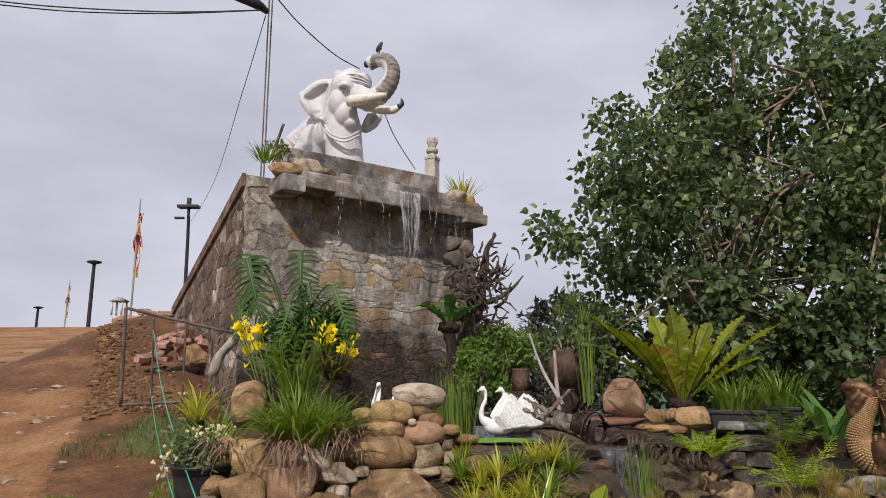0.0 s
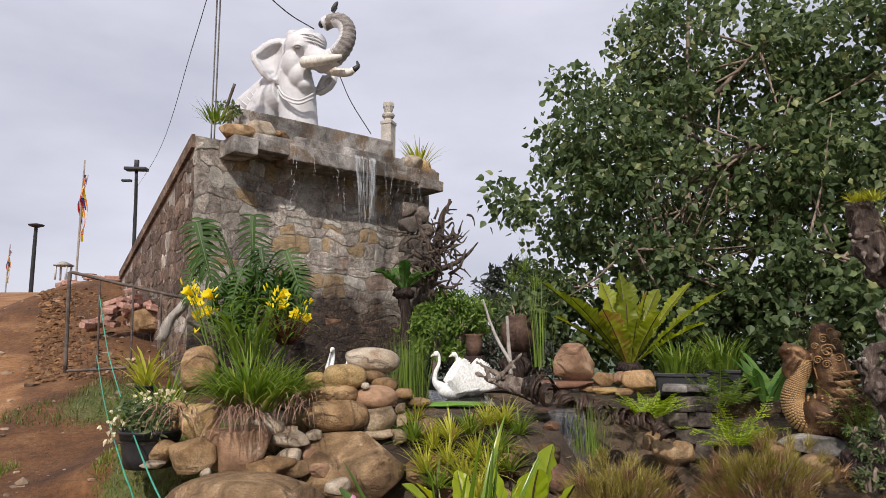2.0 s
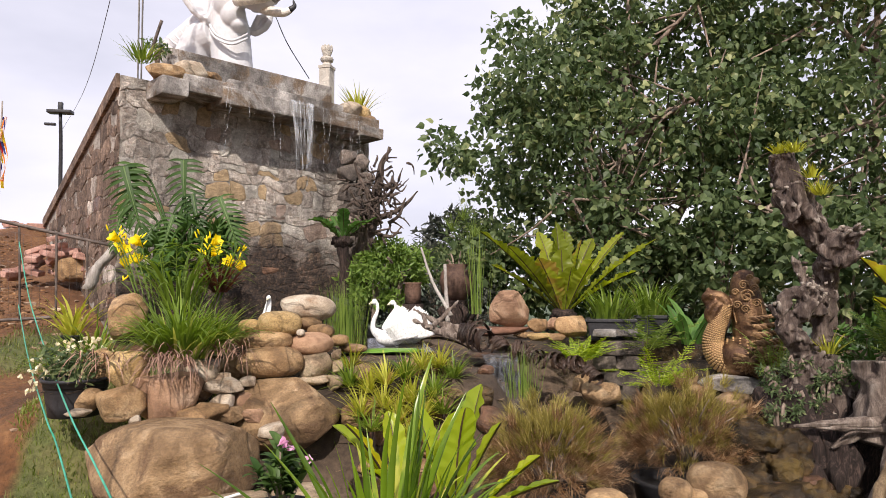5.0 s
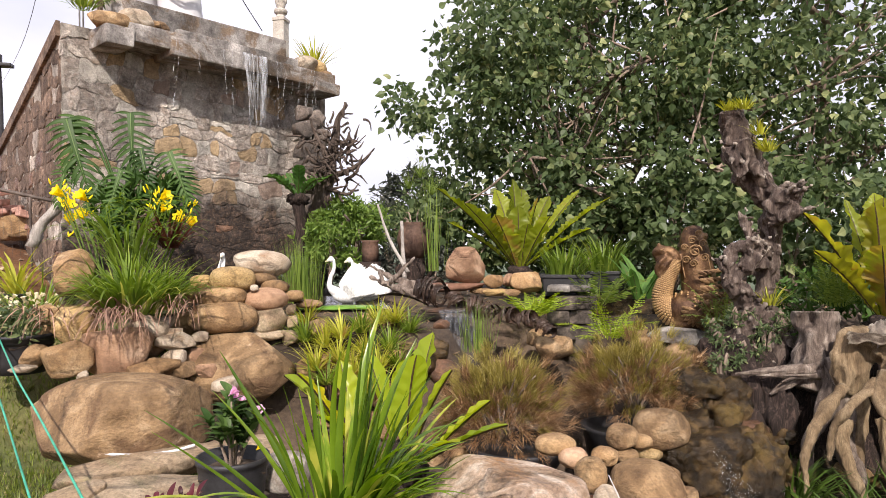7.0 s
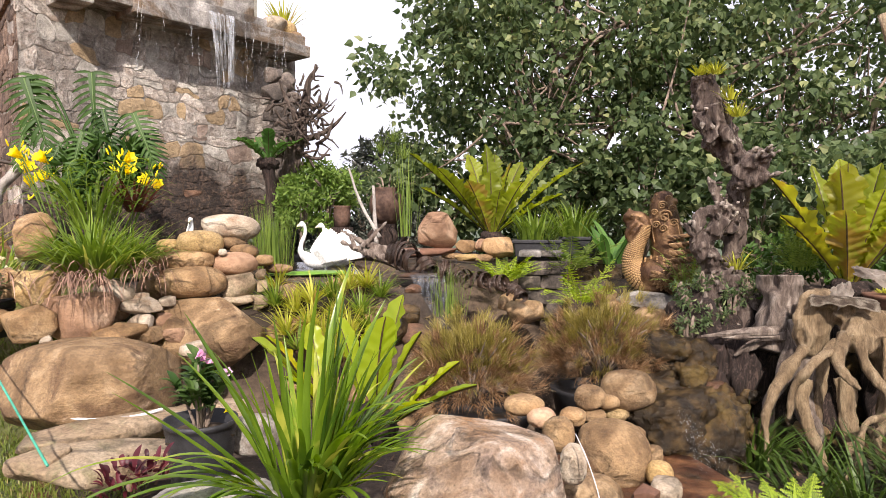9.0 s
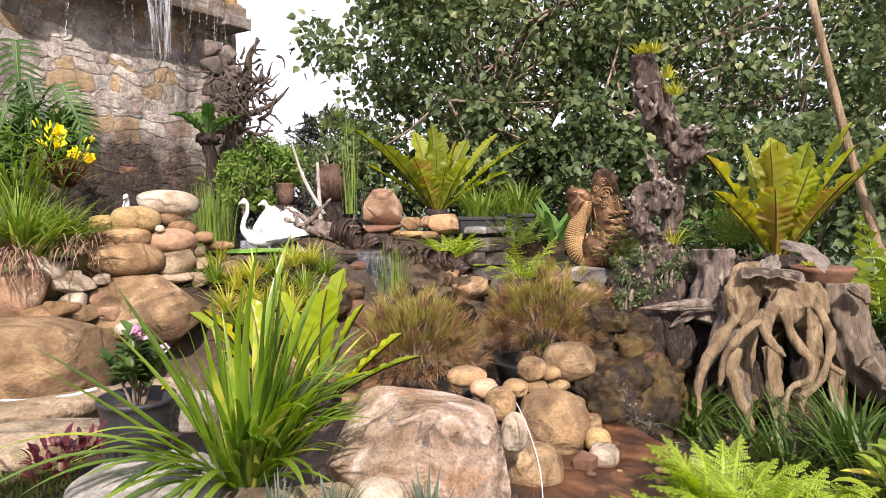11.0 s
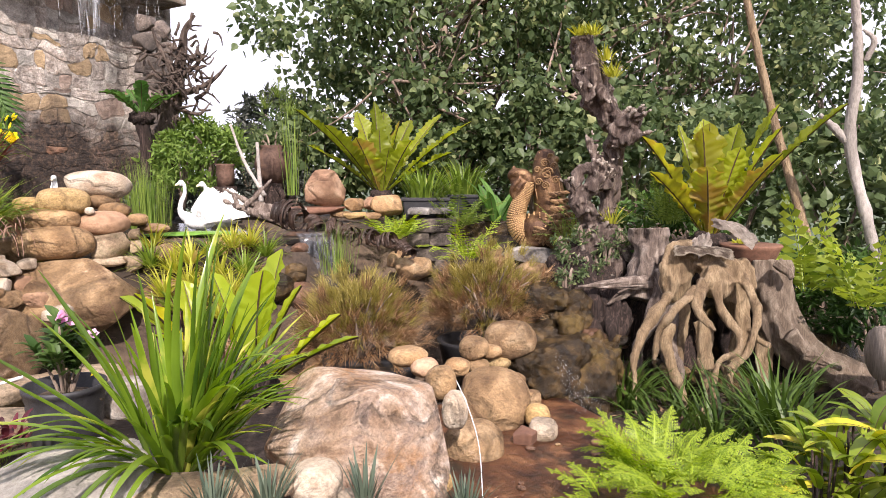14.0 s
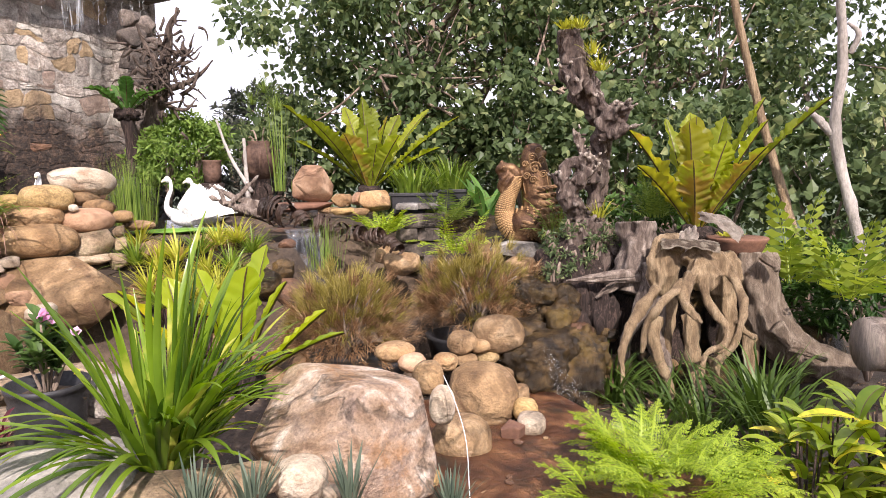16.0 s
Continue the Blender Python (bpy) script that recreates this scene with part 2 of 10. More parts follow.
M_GROUND, gn, gl, gb = shader("garden_ground")
g_co, g_noise, g_fine = gn.new("ShaderNodeNewGeometry"), gn.new("ShaderNodeTexNoise"), gn.new("ShaderNodeTexNoise")
g_noise.inputs["Scale"].default_value, g_noise.inputs["Detail"].default_value, g_noise.inputs["Roughness"].default_value = 1.3, 14, 0.62
g_fine.inputs["Scale"].default_value, g_fine.inputs["Detail"].default_value, g_fine.inputs["Roughness"].default_value = 26, 10, 0.7
gl.new(g_co.outputs["Position"], g_noise.inputs["Vector"])
gl.new(g_co.outputs["Position"], g_fine.inputs["Vector"])
g_last = None
for g_name, g_stops in (("dirt", [(0.32, (0.052, 0.020, 0.007)), (0.5, (0.140, 0.060, 0.021)), (0.68, (0.255, 0.132, 0.055))]),
                        ("track", [(0.32, (0.160, 0.066, 0.021)), (0.5, (0.275, 0.130, 0.049)), (0.68, (0.365, 0.205, 0.093))]),
                        ("soil", [(0.32, (0.020, 0.014, 0.010)), (0.5, (0.06, 0.041, 0.027)), (0.68, (0.13, 0.09, 0.06))]),
                        ("grassy", [(0.32, (0.04, 0.052, 0.014)), (0.5, (0.085, 0.10, 0.028)), (0.68, (0.17, 0.14, 0.055))]),
                        ("far", [(0.32, (0.03, 0.05, 0.025)), (0.5, (0.06, 0.085, 0.042)), (0.68, (0.09, 0.12, 0.06))])):
    g_r = ramp_node(gn, g_stops)
    gl.new(g_noise.outputs["Fac"], g_r.inputs[0])
    if g_last is None:
        g_last = g_r.outputs[0]
        continue
    g_at, g_ad, g_sm, g_mx = gn.new("ShaderNodeAttribute"), gn.new("ShaderNodeMath"), gn.new("ShaderNodeMapRange"), gn.new("ShaderNodeMix")
    g_at.attribute_name = g_name
    g_ad.operation = "ADD"
    gl.new(g_at.outputs["Fac"], g_ad.inputs[0])
    gl.new(g_noise.outputs["Fac"], g_ad.inputs[1])
    g_sm.inputs["From Min"].default_value, g_sm.inputs["From Max"].default_value = 0.9, 1.12
    gl.new(g_ad.outputs[0], g_sm.inputs["Value"])
    g_mx.data_type = "RGBA"
    gl.new(g_sm.outputs[0], g_mx.inputs["Factor"])
    gl.new(g_last, g_mx.inputs["A"])
    gl.new(g_r.outputs[0], g_mx.inputs["B"])
    g_last = g_mx.outputs["Result"]
g_v, g_vr, g_bp = gn.new("ShaderNodeVectorMath"), gn.new("ShaderNodeMapRange"), gn.new("ShaderNodeBump")
g_v.operation = "SCALE"
g_vr.inputs["From Min"].default_value, g_vr.inputs["From Max"].default_value = 0.3, 0.7
g_vr.inputs["To Min"].default_value, g_vr.inputs["To Max"].default_value = 0.5, 1.5
gl.new(g_fine.outputs["Fac"], g_vr.inputs["Value"])
gl.new(g_last, g_v.inputs[0])
gl.new(g_vr.outputs[0], g_v.inputs["Scale"])
gl.new(g_v.outputs[0], gb.inputs["Base Color"])
gb.inputs["Roughness"].default_value = 0.95
g_bp.inputs["Strength"].default_value, g_bp.inputs["Distance"].default_value = 0.9, 0.03
gl.new(g_fine.outputs["Fac"], g_bp.inputs["Height"])
gl.new(g_bp.outputs[0], gb.inputs["Normal"])
M_SOIL = surface("dark_soil", [(0.3, (0.022, 0.015, 0.010)), (0.5, (0.06, 0.041, 0.027)), (0.7, (0.12, 0.083, 0.055))], scale=5, detail=14, rough=0.95, bump=1.0, bump_scale=45, speckle=0.5)
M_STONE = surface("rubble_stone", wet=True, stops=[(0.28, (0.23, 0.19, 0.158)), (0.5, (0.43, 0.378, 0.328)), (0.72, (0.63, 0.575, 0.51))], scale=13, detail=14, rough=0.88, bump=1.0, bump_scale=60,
                  spots=(0.13, 0.105, 0.087), spot_scale=5, spot_range=(0.50, 0.70), per_object=0.16, stain=0.5, speckle=0.5, spots2=(0.33, 0.262, 0.212), spot2_scale=2.2)
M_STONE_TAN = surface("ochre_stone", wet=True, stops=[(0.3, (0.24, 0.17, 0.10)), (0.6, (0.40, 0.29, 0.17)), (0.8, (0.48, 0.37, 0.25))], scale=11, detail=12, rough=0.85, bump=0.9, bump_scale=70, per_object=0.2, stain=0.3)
M_STONE_WET = surface("wet_stone", [(0.3, (0.022, 0.017, 0.015)), (0.52, (0.055, 0.043, 0.036)), (0.75, (0.14, 0.10, 0.078))], scale=16, detail=14, rough=0.5, bump=1.0, bump_scale=60,
                      spots=(0.13, 0.066, 0.036), spot_scale=3, spot_range=(0.56, 0.7), per_object=0.3, spec=0.4, stain=0.5, speckle=0.5)
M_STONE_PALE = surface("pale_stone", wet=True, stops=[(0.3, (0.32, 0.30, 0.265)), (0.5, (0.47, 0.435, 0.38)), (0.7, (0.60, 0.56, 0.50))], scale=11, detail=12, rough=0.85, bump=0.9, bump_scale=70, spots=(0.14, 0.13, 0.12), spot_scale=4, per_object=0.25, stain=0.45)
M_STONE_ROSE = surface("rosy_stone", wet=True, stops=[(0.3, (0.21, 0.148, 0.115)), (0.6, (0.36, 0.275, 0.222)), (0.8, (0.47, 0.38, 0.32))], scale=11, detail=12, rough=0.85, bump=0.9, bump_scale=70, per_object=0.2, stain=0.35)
M_STONE_RUST = surface("rusty_wet_stone", [(0.3, (0.075, 0.045, 0.03)), (0.6, (0.20, 0.105, 0.062)), (0.8, (0.27, 0.16, 0.10))], scale=14, rough=0.4, bump=0.8, bump_scale=70, per_object=0.25, stain=0.3)
M_STONE_SIDE = surface("brown_rubble", [(0.3, (0.065, 0.044, 0.033)), (0.5, (0.15, 0.103, 0.075)), (0.7, (0.27, 0.195, 0.145))], scale=14, detail=13, rough=0.92, bump=1.0, bump_scale=60, per_object=0.4, stain=0.4, speckle=0.5)
# near-black for wet rock; the same colour stands in for deep shade behind roots
M_WETROCK_SHADE = surface("wet_rock_and_shade", [(0.3, (0.009, 0.006, 0.003)), (0.5, (0.030, 0.019, 0.008)), (0.72, (0.12, 0.074, 0.028))], scale=11, detail=15, rough=0.38, bump=1.0, bump_scale=30, spots=(0.10, 0.066, 0.018), spot_scale=3.6, spot_range=(0.52, 0.66), per_object=0.3, spec=0.32, spots2=(0.012, 0.009, 0.006), spot2_scale=3.0)
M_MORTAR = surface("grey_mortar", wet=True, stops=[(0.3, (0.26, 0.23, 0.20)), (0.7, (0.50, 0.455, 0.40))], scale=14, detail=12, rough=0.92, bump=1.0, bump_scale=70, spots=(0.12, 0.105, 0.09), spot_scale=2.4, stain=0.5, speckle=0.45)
M_STONE_DAMP = surface("damp_stone", [(0.3, (0.075, 0.06, 0.052)), (0.52, (0.16, 0.13, 0.108)), (0.75, (0.29, 0.235, 0.195))], scale=14, detail=14, rough=0.7, bump=1.0, bump_scale=60, spots=(0.06, 0.048, 0.04), spot_scale=4, spot_range=(0.5, 0.68), per_object=0.25, stain=0.55, speckle=0.5)
M_DARKCLAY = surface("dark_clay", [(0.3, (0.055, 0.032, 0.023)), (0.7, (0.16, 0.092, 0.064))], scale=6, rough=0.8, bump=0.6, bump_scale=30)
M_CONC = surface("weathered_concrete", [(0.28, (0.17, 0.155, 0.143)), (0.5, (0.35, 0.325, 0.298)), (0.7, (0.52, 0.49, 0.455))], scale=6, detail=14, rough=0.85, bump=0.8, bump_scale=60,
                 spots=(0.10, 0.088, 0.08), spot_scale=2.4, spot_range=(0.52, 0.70), stain=0.6, spots2=(0.20, 0.145, 0.10), spot2_scale=1.6, speckle=0.45)
M_ROCK = surface("river_rock", [(0.25, (0.15, 0.083, 0.036)), (0.45, (0.33, 0.20, 0.094)), (0.6, (0.45, 0.295, 0.150)), (0.75, (0.58, 0.43, 0.26))], scale=7, detail=13, rough=0.72, bump=0.8, bump_scale=80,
                 spots=(0.11, 0.064, 0.034), spot_scale=6, spot_range=(0.52, 0.70), per_object=0.25, cracks=0.35, crack_scale=2.2, stretch=(1, 1, 1.2), spots2=(0.24, 0.15, 0.078), spot2_scale=2.5)
M_ROCK_PALE = surface("pale_boulder", [(0.25, (0.24, 0.175, 0.115)), (0.5, (0.41, 0.33, 0.24)), (0.72, (0.57, 0.50, 0.40))], scale=8, detail=12, rough=0.75, bump=0.7, bump_scale=100,
                      spots=(0.27, 0.17, 0.10), spot_scale=5, per_object=0.18, cracks=0.4, crack_scale=2.6, stretch=(1, 1, 1.2))
M_ROCK_BROWN = surface("brown_boulder", [(0.25, (0.095, 0.054, 0.025)), (0.42, (0.215, 0.132, 0.064)), (0.58, (0.35, 0.228, 0.118)), (0.74, (0.48, 0.345, 0.205))], scale=5, detail=14, rough=0.65, bump=0.9, bump_scale=60,
                       spots=(0.53, 0.38, 0.25), spot_scale=6, spot_range=(0.60, 0.68), per_object=0.15, stretch=(1, 1, 1.2), cracks=0.35, crack_scale=1.6, spots2=(0.15, 0.085, 0.042), spot2_scale=2.2, distort=1.2)
M_ROCK_PINK = surface("pink_granite", [(0.26, (0.15, 0.085, 0.05)), (0.42, (0.35, 0.235, 0.15)), (0.56, (0.50, 0.37, 0.27)), (0.70, (0.74, 0.65, 0.55))], scale=7, detail=15, rough=0.75, bump=1.0, bump_scale=70,
                      spots=(0.36, 0.19, 0.085), spot_scale=3.4, spot_range=(0.52, 0.64), stretch=(1, 1, 1.3), distort=1.4, cracks=0.5, crack_scale=2.4, spots2=(0.28, 0.20, 0.15), spot2_scale=3.0, speckle=0.45)
M_ROCK_TAN = surface("yellow_river_rock", [(0.25, (0.26, 0.155, 0.055)), (0.5, (0.44, 0.295, 0.125)), (0.75, (0.56, 0.42, 0.225))], scale=6, detail=13, rough=0.75, bump=0.7, bump_scale=80, spots=(0.20, 0.12, 0.055), spot_scale=6, per_object=0.15, cracks=0.2, crack_scale=2.0, stretch=(1, 1, 1.15), speckle=0.55)
M_ROCK_PINKTAN = surface("pink_tan_rock", [(0.25, (0.19, 0.10, 0.056)), (0.5, (0.37, 0.225, 0.135)), (0.75, (0.51, 0.36, 0.245))], scale=6, detail=13, rough=0.75, bump=0.5, bump_scale=80, spots=(0.15, 0.08, 0.045), spot_scale=5, per_object=0.15, cracks=0.2, crack_scale=2.0, stretch=(1, 1, 1.1), speckle=0.3)
M_WHITE = surface("white_paint", [(0.3, (0.50, 0.50, 0.515)), (0.6, (0.61, 0.61, 0.62)), (0.8, (0.68, 0.68, 0.68))], scale=4, rough=0.55, bump=0.1, bump_scale=30, speckle=0.06,
                  spots=(0.40, 0.39, 0.39), spot_scale=2.2, spot_range=(0.58, 0.8))
M_SWAN = surface("clean_white_paint", [(0.3, (0.72, 0.72, 0.70)), (0.7, (0.84, 0.84, 0.82))], scale=6, rough=0.5, bump=0.2, bump_scale=40)
M_DRIFT = surface("driftwood", [(0.30, (0.070, 0.050, 0.040)), (0.46, (0.15, 0.114, 0.091)), (0.60, (0.26, 0.208, 0.168)), (0.74, (0.46, 0.40, 0.34))], scale=4, detail=15, rough=0.9, bump=0.9, bump_scale=24, stretch=(5, 5, 0.9),
                  spots=(0.06, 0.042, 0.033), spot_scale=2.4, spot_range=(0.5, 0.70), speckle=0.4, distort=0.8, edge=(0.46, 0.41, 0.35))
M_DRIFTDARK = surface("brown_driftwood", [(0.30, (0.040, 0.027, 0.022)), (0.46, (0.095, 0.068, 0.055)), (0.60, (0.18, 0.138, 0.112)), (0.74, (0.36, 0.30, 0.25))], scale=4, detail=15, rough=0.9, bump=0.9, bump_scale=24, stretch=(5, 5, 0.9),
                      spots=(0.032, 0.021, 0.018), spot_scale=2.4, spot_range=(0.46, 0.66), speckle=0.4, distort=0.8, edge=(0.44, 0.38, 0.32))
M_ROOT = surface("tan_root", [(0.28, (0.128, 0.084, 0.046)), (0.5, (0.245, 0.170, 0.095)), (0.72, (0.38, 0.285, 0.172))], scale=5, detail=15, rough=0.85, bump=1.0, bump_scale=34, stretch=(4, 4, 0.6),
                 spots=(0.09, 0.058, 0.035), spot_scale=1.4, spot_range=(0.58, 0.78), speckle=0.4, distort=0.5, edge=(0.50, 0.41, 0.29))
M_ROOTGREY = surface("weathered_root", [(0.28, (0.10, 0.072, 0.050)), (0.5, (0.18, 0.136, 0.098)), (0.72, (0.31, 0.252, 0.19))], scale=5, detail=15, rough=0.88, bump=1.0, bump_scale=30, stretch=(5, 5, 0.6),
                     spots=(0.085, 0.06, 0.043), spot_scale=1.2, spot_range=(0.56, 0.76), speckle=0.4, distort=0.5, edge=(0.46, 0.39, 0.30))
M_ROOTDARK = surface("dark_root", [(0.28, (0.035, 0.025, 0.019)), (0.5, (0.085, 0.062, 0.048)), (0.72, (0.17, 0.13, 0.105))], scale=7, detail=14, rough=0.9, bump=1.0, bump_scale=24, stretch=(4, 4, 0.8), speckle=0.5)
# dark wood, near-black enough to hold the shade between and behind the roots
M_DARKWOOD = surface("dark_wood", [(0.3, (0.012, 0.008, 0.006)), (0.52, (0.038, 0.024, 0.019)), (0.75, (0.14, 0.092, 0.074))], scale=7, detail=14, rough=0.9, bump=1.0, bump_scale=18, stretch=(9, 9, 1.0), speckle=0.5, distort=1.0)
M_BARK = surface("tree_bark", [(0.3, (0.12, 0.088, 0.066)), (0.7, (0.36, 0.28, 0.22))], scale=8, rough=0.9, bump=0.8, bump_scale=60, stretch=(1, 1, 0.4))
M_PALEBARK = surface("pale_bark", [(0.3, (0.20, 0.178, 0.155)), (0.7, (0.42, 0.385, 0.345))], scale=6, rough=0.85, bump=0.6, bump_scale=60, stretch=(1, 1, 0.4))
M_GREENLEAF = leafy("bodhi_leaf", (0.027, 0.055, 0.022), (0.136, 0.184, 0.076), tip=(0.34, 0.37, 0.17), island=True, glow=0.38, rough=0.45, scale=1.5, spec=0.28)
M_STRAP = leafy("strap_leaf", (0.022, 0.066, 0.008), (0.175, 0.275, 0.026), tip=(0.46, 0.46, 0.08), glow=0.40, rough=0.27, scale=9.0, spec=0.5)
M_GRASS = leafy("grass_blade", (0.045, 0.090, 0.012), (0.20, 0.285, 0.040), tip=(0.38, 0.38, 0.09), island=True, glow=0.42)
M_NEST = leafy("nest_fern_leaf", (0.085, 0.115, 0.012), (0.36, 0.41, 0.045), tip=(0.34, 0.23, 0.05), glow=0.58, rough=0.38, scale=9.0)
M_NESTOLD = leafy("old_nest_fern_leaf", (0.11, 0.115, 0.014), (0.34, 0.335, 0.042), tip=(0.30, 0.19, 0.042), glow=0.6, rough=0.42, scale=9.0)
M_RIB = surface("brown_midrib", [(0.3, (0.035, 0.022, 0.010)), (0.7, (0.09, 0.06, 0.022))], rough=0.6, bump=0.1)
M_FERN = leafy("bright_fern", (0.075, 0.155, 0.012), (0.35, 0.45, 0.045), island=True, glow=0.45)
M_YOUNG = leafy("young_frond", (0.17, 0.27, 0.020), (0.46, 0.52, 0.045), tip=(0.66, 0.58, 0.05), glow=0.5, rough=0.35)
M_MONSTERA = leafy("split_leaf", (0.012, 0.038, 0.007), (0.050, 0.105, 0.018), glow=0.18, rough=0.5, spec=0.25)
M_DRYBUSH = leafy("dry_tuft", (0.085, 0.044, 0.022), (0.37, 0.225, 0.115), tip=(0.56, 0.41, 0.25), island=True, glow=0.3, rough=0.75)
M_STRAW = surface("dead_straw", [(0.3, (0.16, 0.09, 0.06)), (0.7, (0.36, 0.22, 0.16))], rough=0.9, bump=0.2, island=True, per_object=0.3)
M_YELLOW = leafy("yellow_petal", (0.74, 0.60, 0.01), (0.86, 0.76, 0.03), glow=0.4)
M_PINK = leafy("pink_petal", (0.62, 0.22, 0.45), (0.80, 0.50, 0.68), glow=0.35)
M_CREAM = leafy("cream_petal", (0.60, 0.52, 0.32), (0.80, 0.76, 0.58), glow=0.25)
M_BLACK = surface("black_plastic", [(0.3, (0.012, 0.012, 0.014)), (0.7, (0.035, 0.035, 0.038))], rough=0.5, bump=0.2, bump_scale=60)
M_GOLD = surface("gold_paint", [(0.3, (0.042, 0.021, 0.011)), (0.5, (0.120, 0.064, 0.031)), (0.72, (0.28, 0.172, 0.084))], scale=9, rough=0.42, metallic=0.55, bump=0.3, bump_scale=80, edge=(0.42, 0.27, 0.13), spots=(0.045, 0.020, 0.012), spot_scale=4)
M_CLAY = surface("terracotta", [(0.3, (0.09, 0.045, 0.03)), (0.7, (0.23, 0.115, 0.072))], scale=5, rough=0.85, bump=0.4)
M_IRON = surface("rusty_steel", [(0.3, (0.055, 0.042, 0.035)), (0.7, (0.17, 0.135, 0.115))], scale=9, rough=0.7, bump=0.3, metallic=0.2)
M_WATER = clear_water("falling_water", tint=(0.66, 0.69, 0.72), clear=0.95, foam=11.0)
M_DROP = clear_water("water_drops", clear=0.6, tint=(0.95, 0.97, 1.0))
M_POOL = surface("dark_pool", [(0.3, (0.014, 0.013, 0.010)), (0.7, (0.045, 0.038, 0.026))], scale=3, rough=0.04, bump=0.25, bump_scale=9, spec=0.7)


# ---- helpers for building ----
def mesh_of(bm, name, mats, smooth=True):
    me = bpy.data.meshes.new(name)
    bm.to_mesh(me)
    bm.free()
    for m in (mats if isinstance(mats, (list, tuple)) else [mats]):
        me.materials.append(m)
    if smooth:
        me.shade_smooth()
    return me


def thing(name, loc, label, category, group="", kind="", rz=0.0):
    ob = new(name)
    ob.empty_display_size = 0.1
    ob.matrix_world = pose(*loc, 0, 0, rz)
    return tagged(ob, label, category, group, kind)


def part(name, bm, mats, parent, label="", smooth=True, m=None):
    me = bm if isinstance(bm, bpy.types.Mesh) else mesh_of(bm, name, mats, smooth)
    ob = new(name, me)
    ob.parent = parent
    if m is not None:
        ob.matrix_basis = m
    return tagged(ob, label)


def solo(name, bm, mats, loc, label, category, group="", kind="", smooth=True, rz=0.0):
    me = bm if isinstance(bm, bpy.types.Mesh) else mesh_of(bm, name, mats, smooth)
    ob = new(name, me)
    ob.matrix_world = pose(*loc, 0, 0, rz)
    return tagged(ob, label, category, group, kind)


def box(bm, c, s, bevel=0.0, m=None):
    r = bmesh.ops.create_cube(bm, size=1.0)
    v = r["verts"]
    bmesh.ops.scale(bm, vec=s, verts=v)
    if bevel:
        e = list({e for w in v for e in w.link_edges})
        v = list({w for f in bmesh.ops.bevel(bm, geom=e, offset=bevel, segments=2, affect="EDGES", profile=0.6)["faces"] for w in f.verts} | {w for w in v if w.is_valid})
    if m is not None:
        bmesh.ops.transform(bm, matrix=m, verts=v)
    bmesh.ops.translate(bm, vec=c, verts=v)
    return v


def spline(pts, n):
    """n points on a smooth line through pts."""
    p = [Vector(q) for q in pts]
    p = [2 * p[0] - p[1]] + p + [2 * p[-1] - p[-2]]
    out = []
    for k in range(n):
        u = k / (n - 1) * (len(p) - 3)
        i = min(int(u), len(p) - 4)
        u -= i
        a, b, c, d = p[i:i + 4]
        out.append(0.5 * (2 * b + (c - a) * u + (2 * a - 5 * b + 4 * c - d) * u * u + (3 * b - a - 3 * c + d) * u ** 3))
    return out


def tube(bm, pts, radii, segs=8, steps=None, rough=0.0, seed=0, mat=0):
    """A tapering round limb through pts."""
    steps = steps or max(3, 4 * len(pts) - 3)
    line = spline(pts, steps)
    rr = np.interp(np.linspace(0, 1, steps), np.linspace(0, 1, len(radii)), radii)
    rings, side = [], None
    for k, c in enumerate(line):
        ahead = (line[min(k + 1, steps - 1)] - line[max(k - 1, 0)]).normalized()
        side = ahead.orthogonal().normalized() if side is None else (side - ahead * side.dot(ahead)).normalized()
        up = ahead.cross(side)
        ring = []
        for j in range(segs):
            a = 2 * math.pi * j / segs
            q = c + (side * math.cos(a) + up * math.sin(a)) * rr[k]
            if rough:
                q += (q - c) * rough * noise.noise(q * (1.6 / max(rr.max(), 0.02)) + Vector((seed, 0, 0))) * 1.5
            ring.append(bm.verts.new(q))
        rings.append(ring)
    for a, b in zip(rings, rings[1:]):
        for j in range(segs):
            f = bm.faces.new((a[j], a[(j + 1) % segs], b[(j + 1) % segs], b[j]))
            f.material_index, f.smooth = mat, True
    for ring, flip in ((rings[0], True), (rings[-1], False)):
        f = bm.faces.new(ring[::-1] if flip else ring)
        f.material_index = mat
    return rings


def blob(bm, c, s, m=None, sub=3, power=1.0, lump=0.0, freq=2.0, seed=0.0, mat=0, facets=0, grit=0.0):
    """A rounded lump: an icosphere squared off by power (<1) and made uneven."""
    v = bmesh.ops.create_icosphere(bm, subdivisions=sub, radius=1.0)["verts"]
    rf = random.Random(int(seed * 100) + 7)
    cuts = [(Vector([rf.gauss(0, 1) for _ in range(3)]).normalized(), rf.uniform(0.72, 0.96)) for _ in range(facets)]
    for w in v:
        q = w.co.copy()
        if power != 1.0:
            q = Vector([math.copysign(abs(a) ** power, a) for a in q])
        if lump:
            p = w.co * freq + Vector((seed, seed * 1.7, seed * 0.6))
            q *= 1 + lump * (noise.noise(p) + 0.45 * noise.noise(p * 2.3) + 0.2 * noise.noise(p * 5.1))
        if grit:
            p = w.co * 7 + Vector((seed, 0, seed))
            q *= 1 + grit * (noise.noise(p) + 0.6 * noise.noise(p * 2.2))
        for n_, h_ in cuts:
            over = q.dot(n_) - h_
            if over > 0:
                q -= n_ * over * 0.88
        w.co = Vector((q.x * s[0], q.y * s[1], q.z * s[2]))
        for f in w.link_faces:
            f.material_index = mat
    if m is not None:
        bmesh.ops.transform(bm, matrix=m, verts=v)
    bmesh.ops.translate(bm, vec=c, verts=v)
    return v


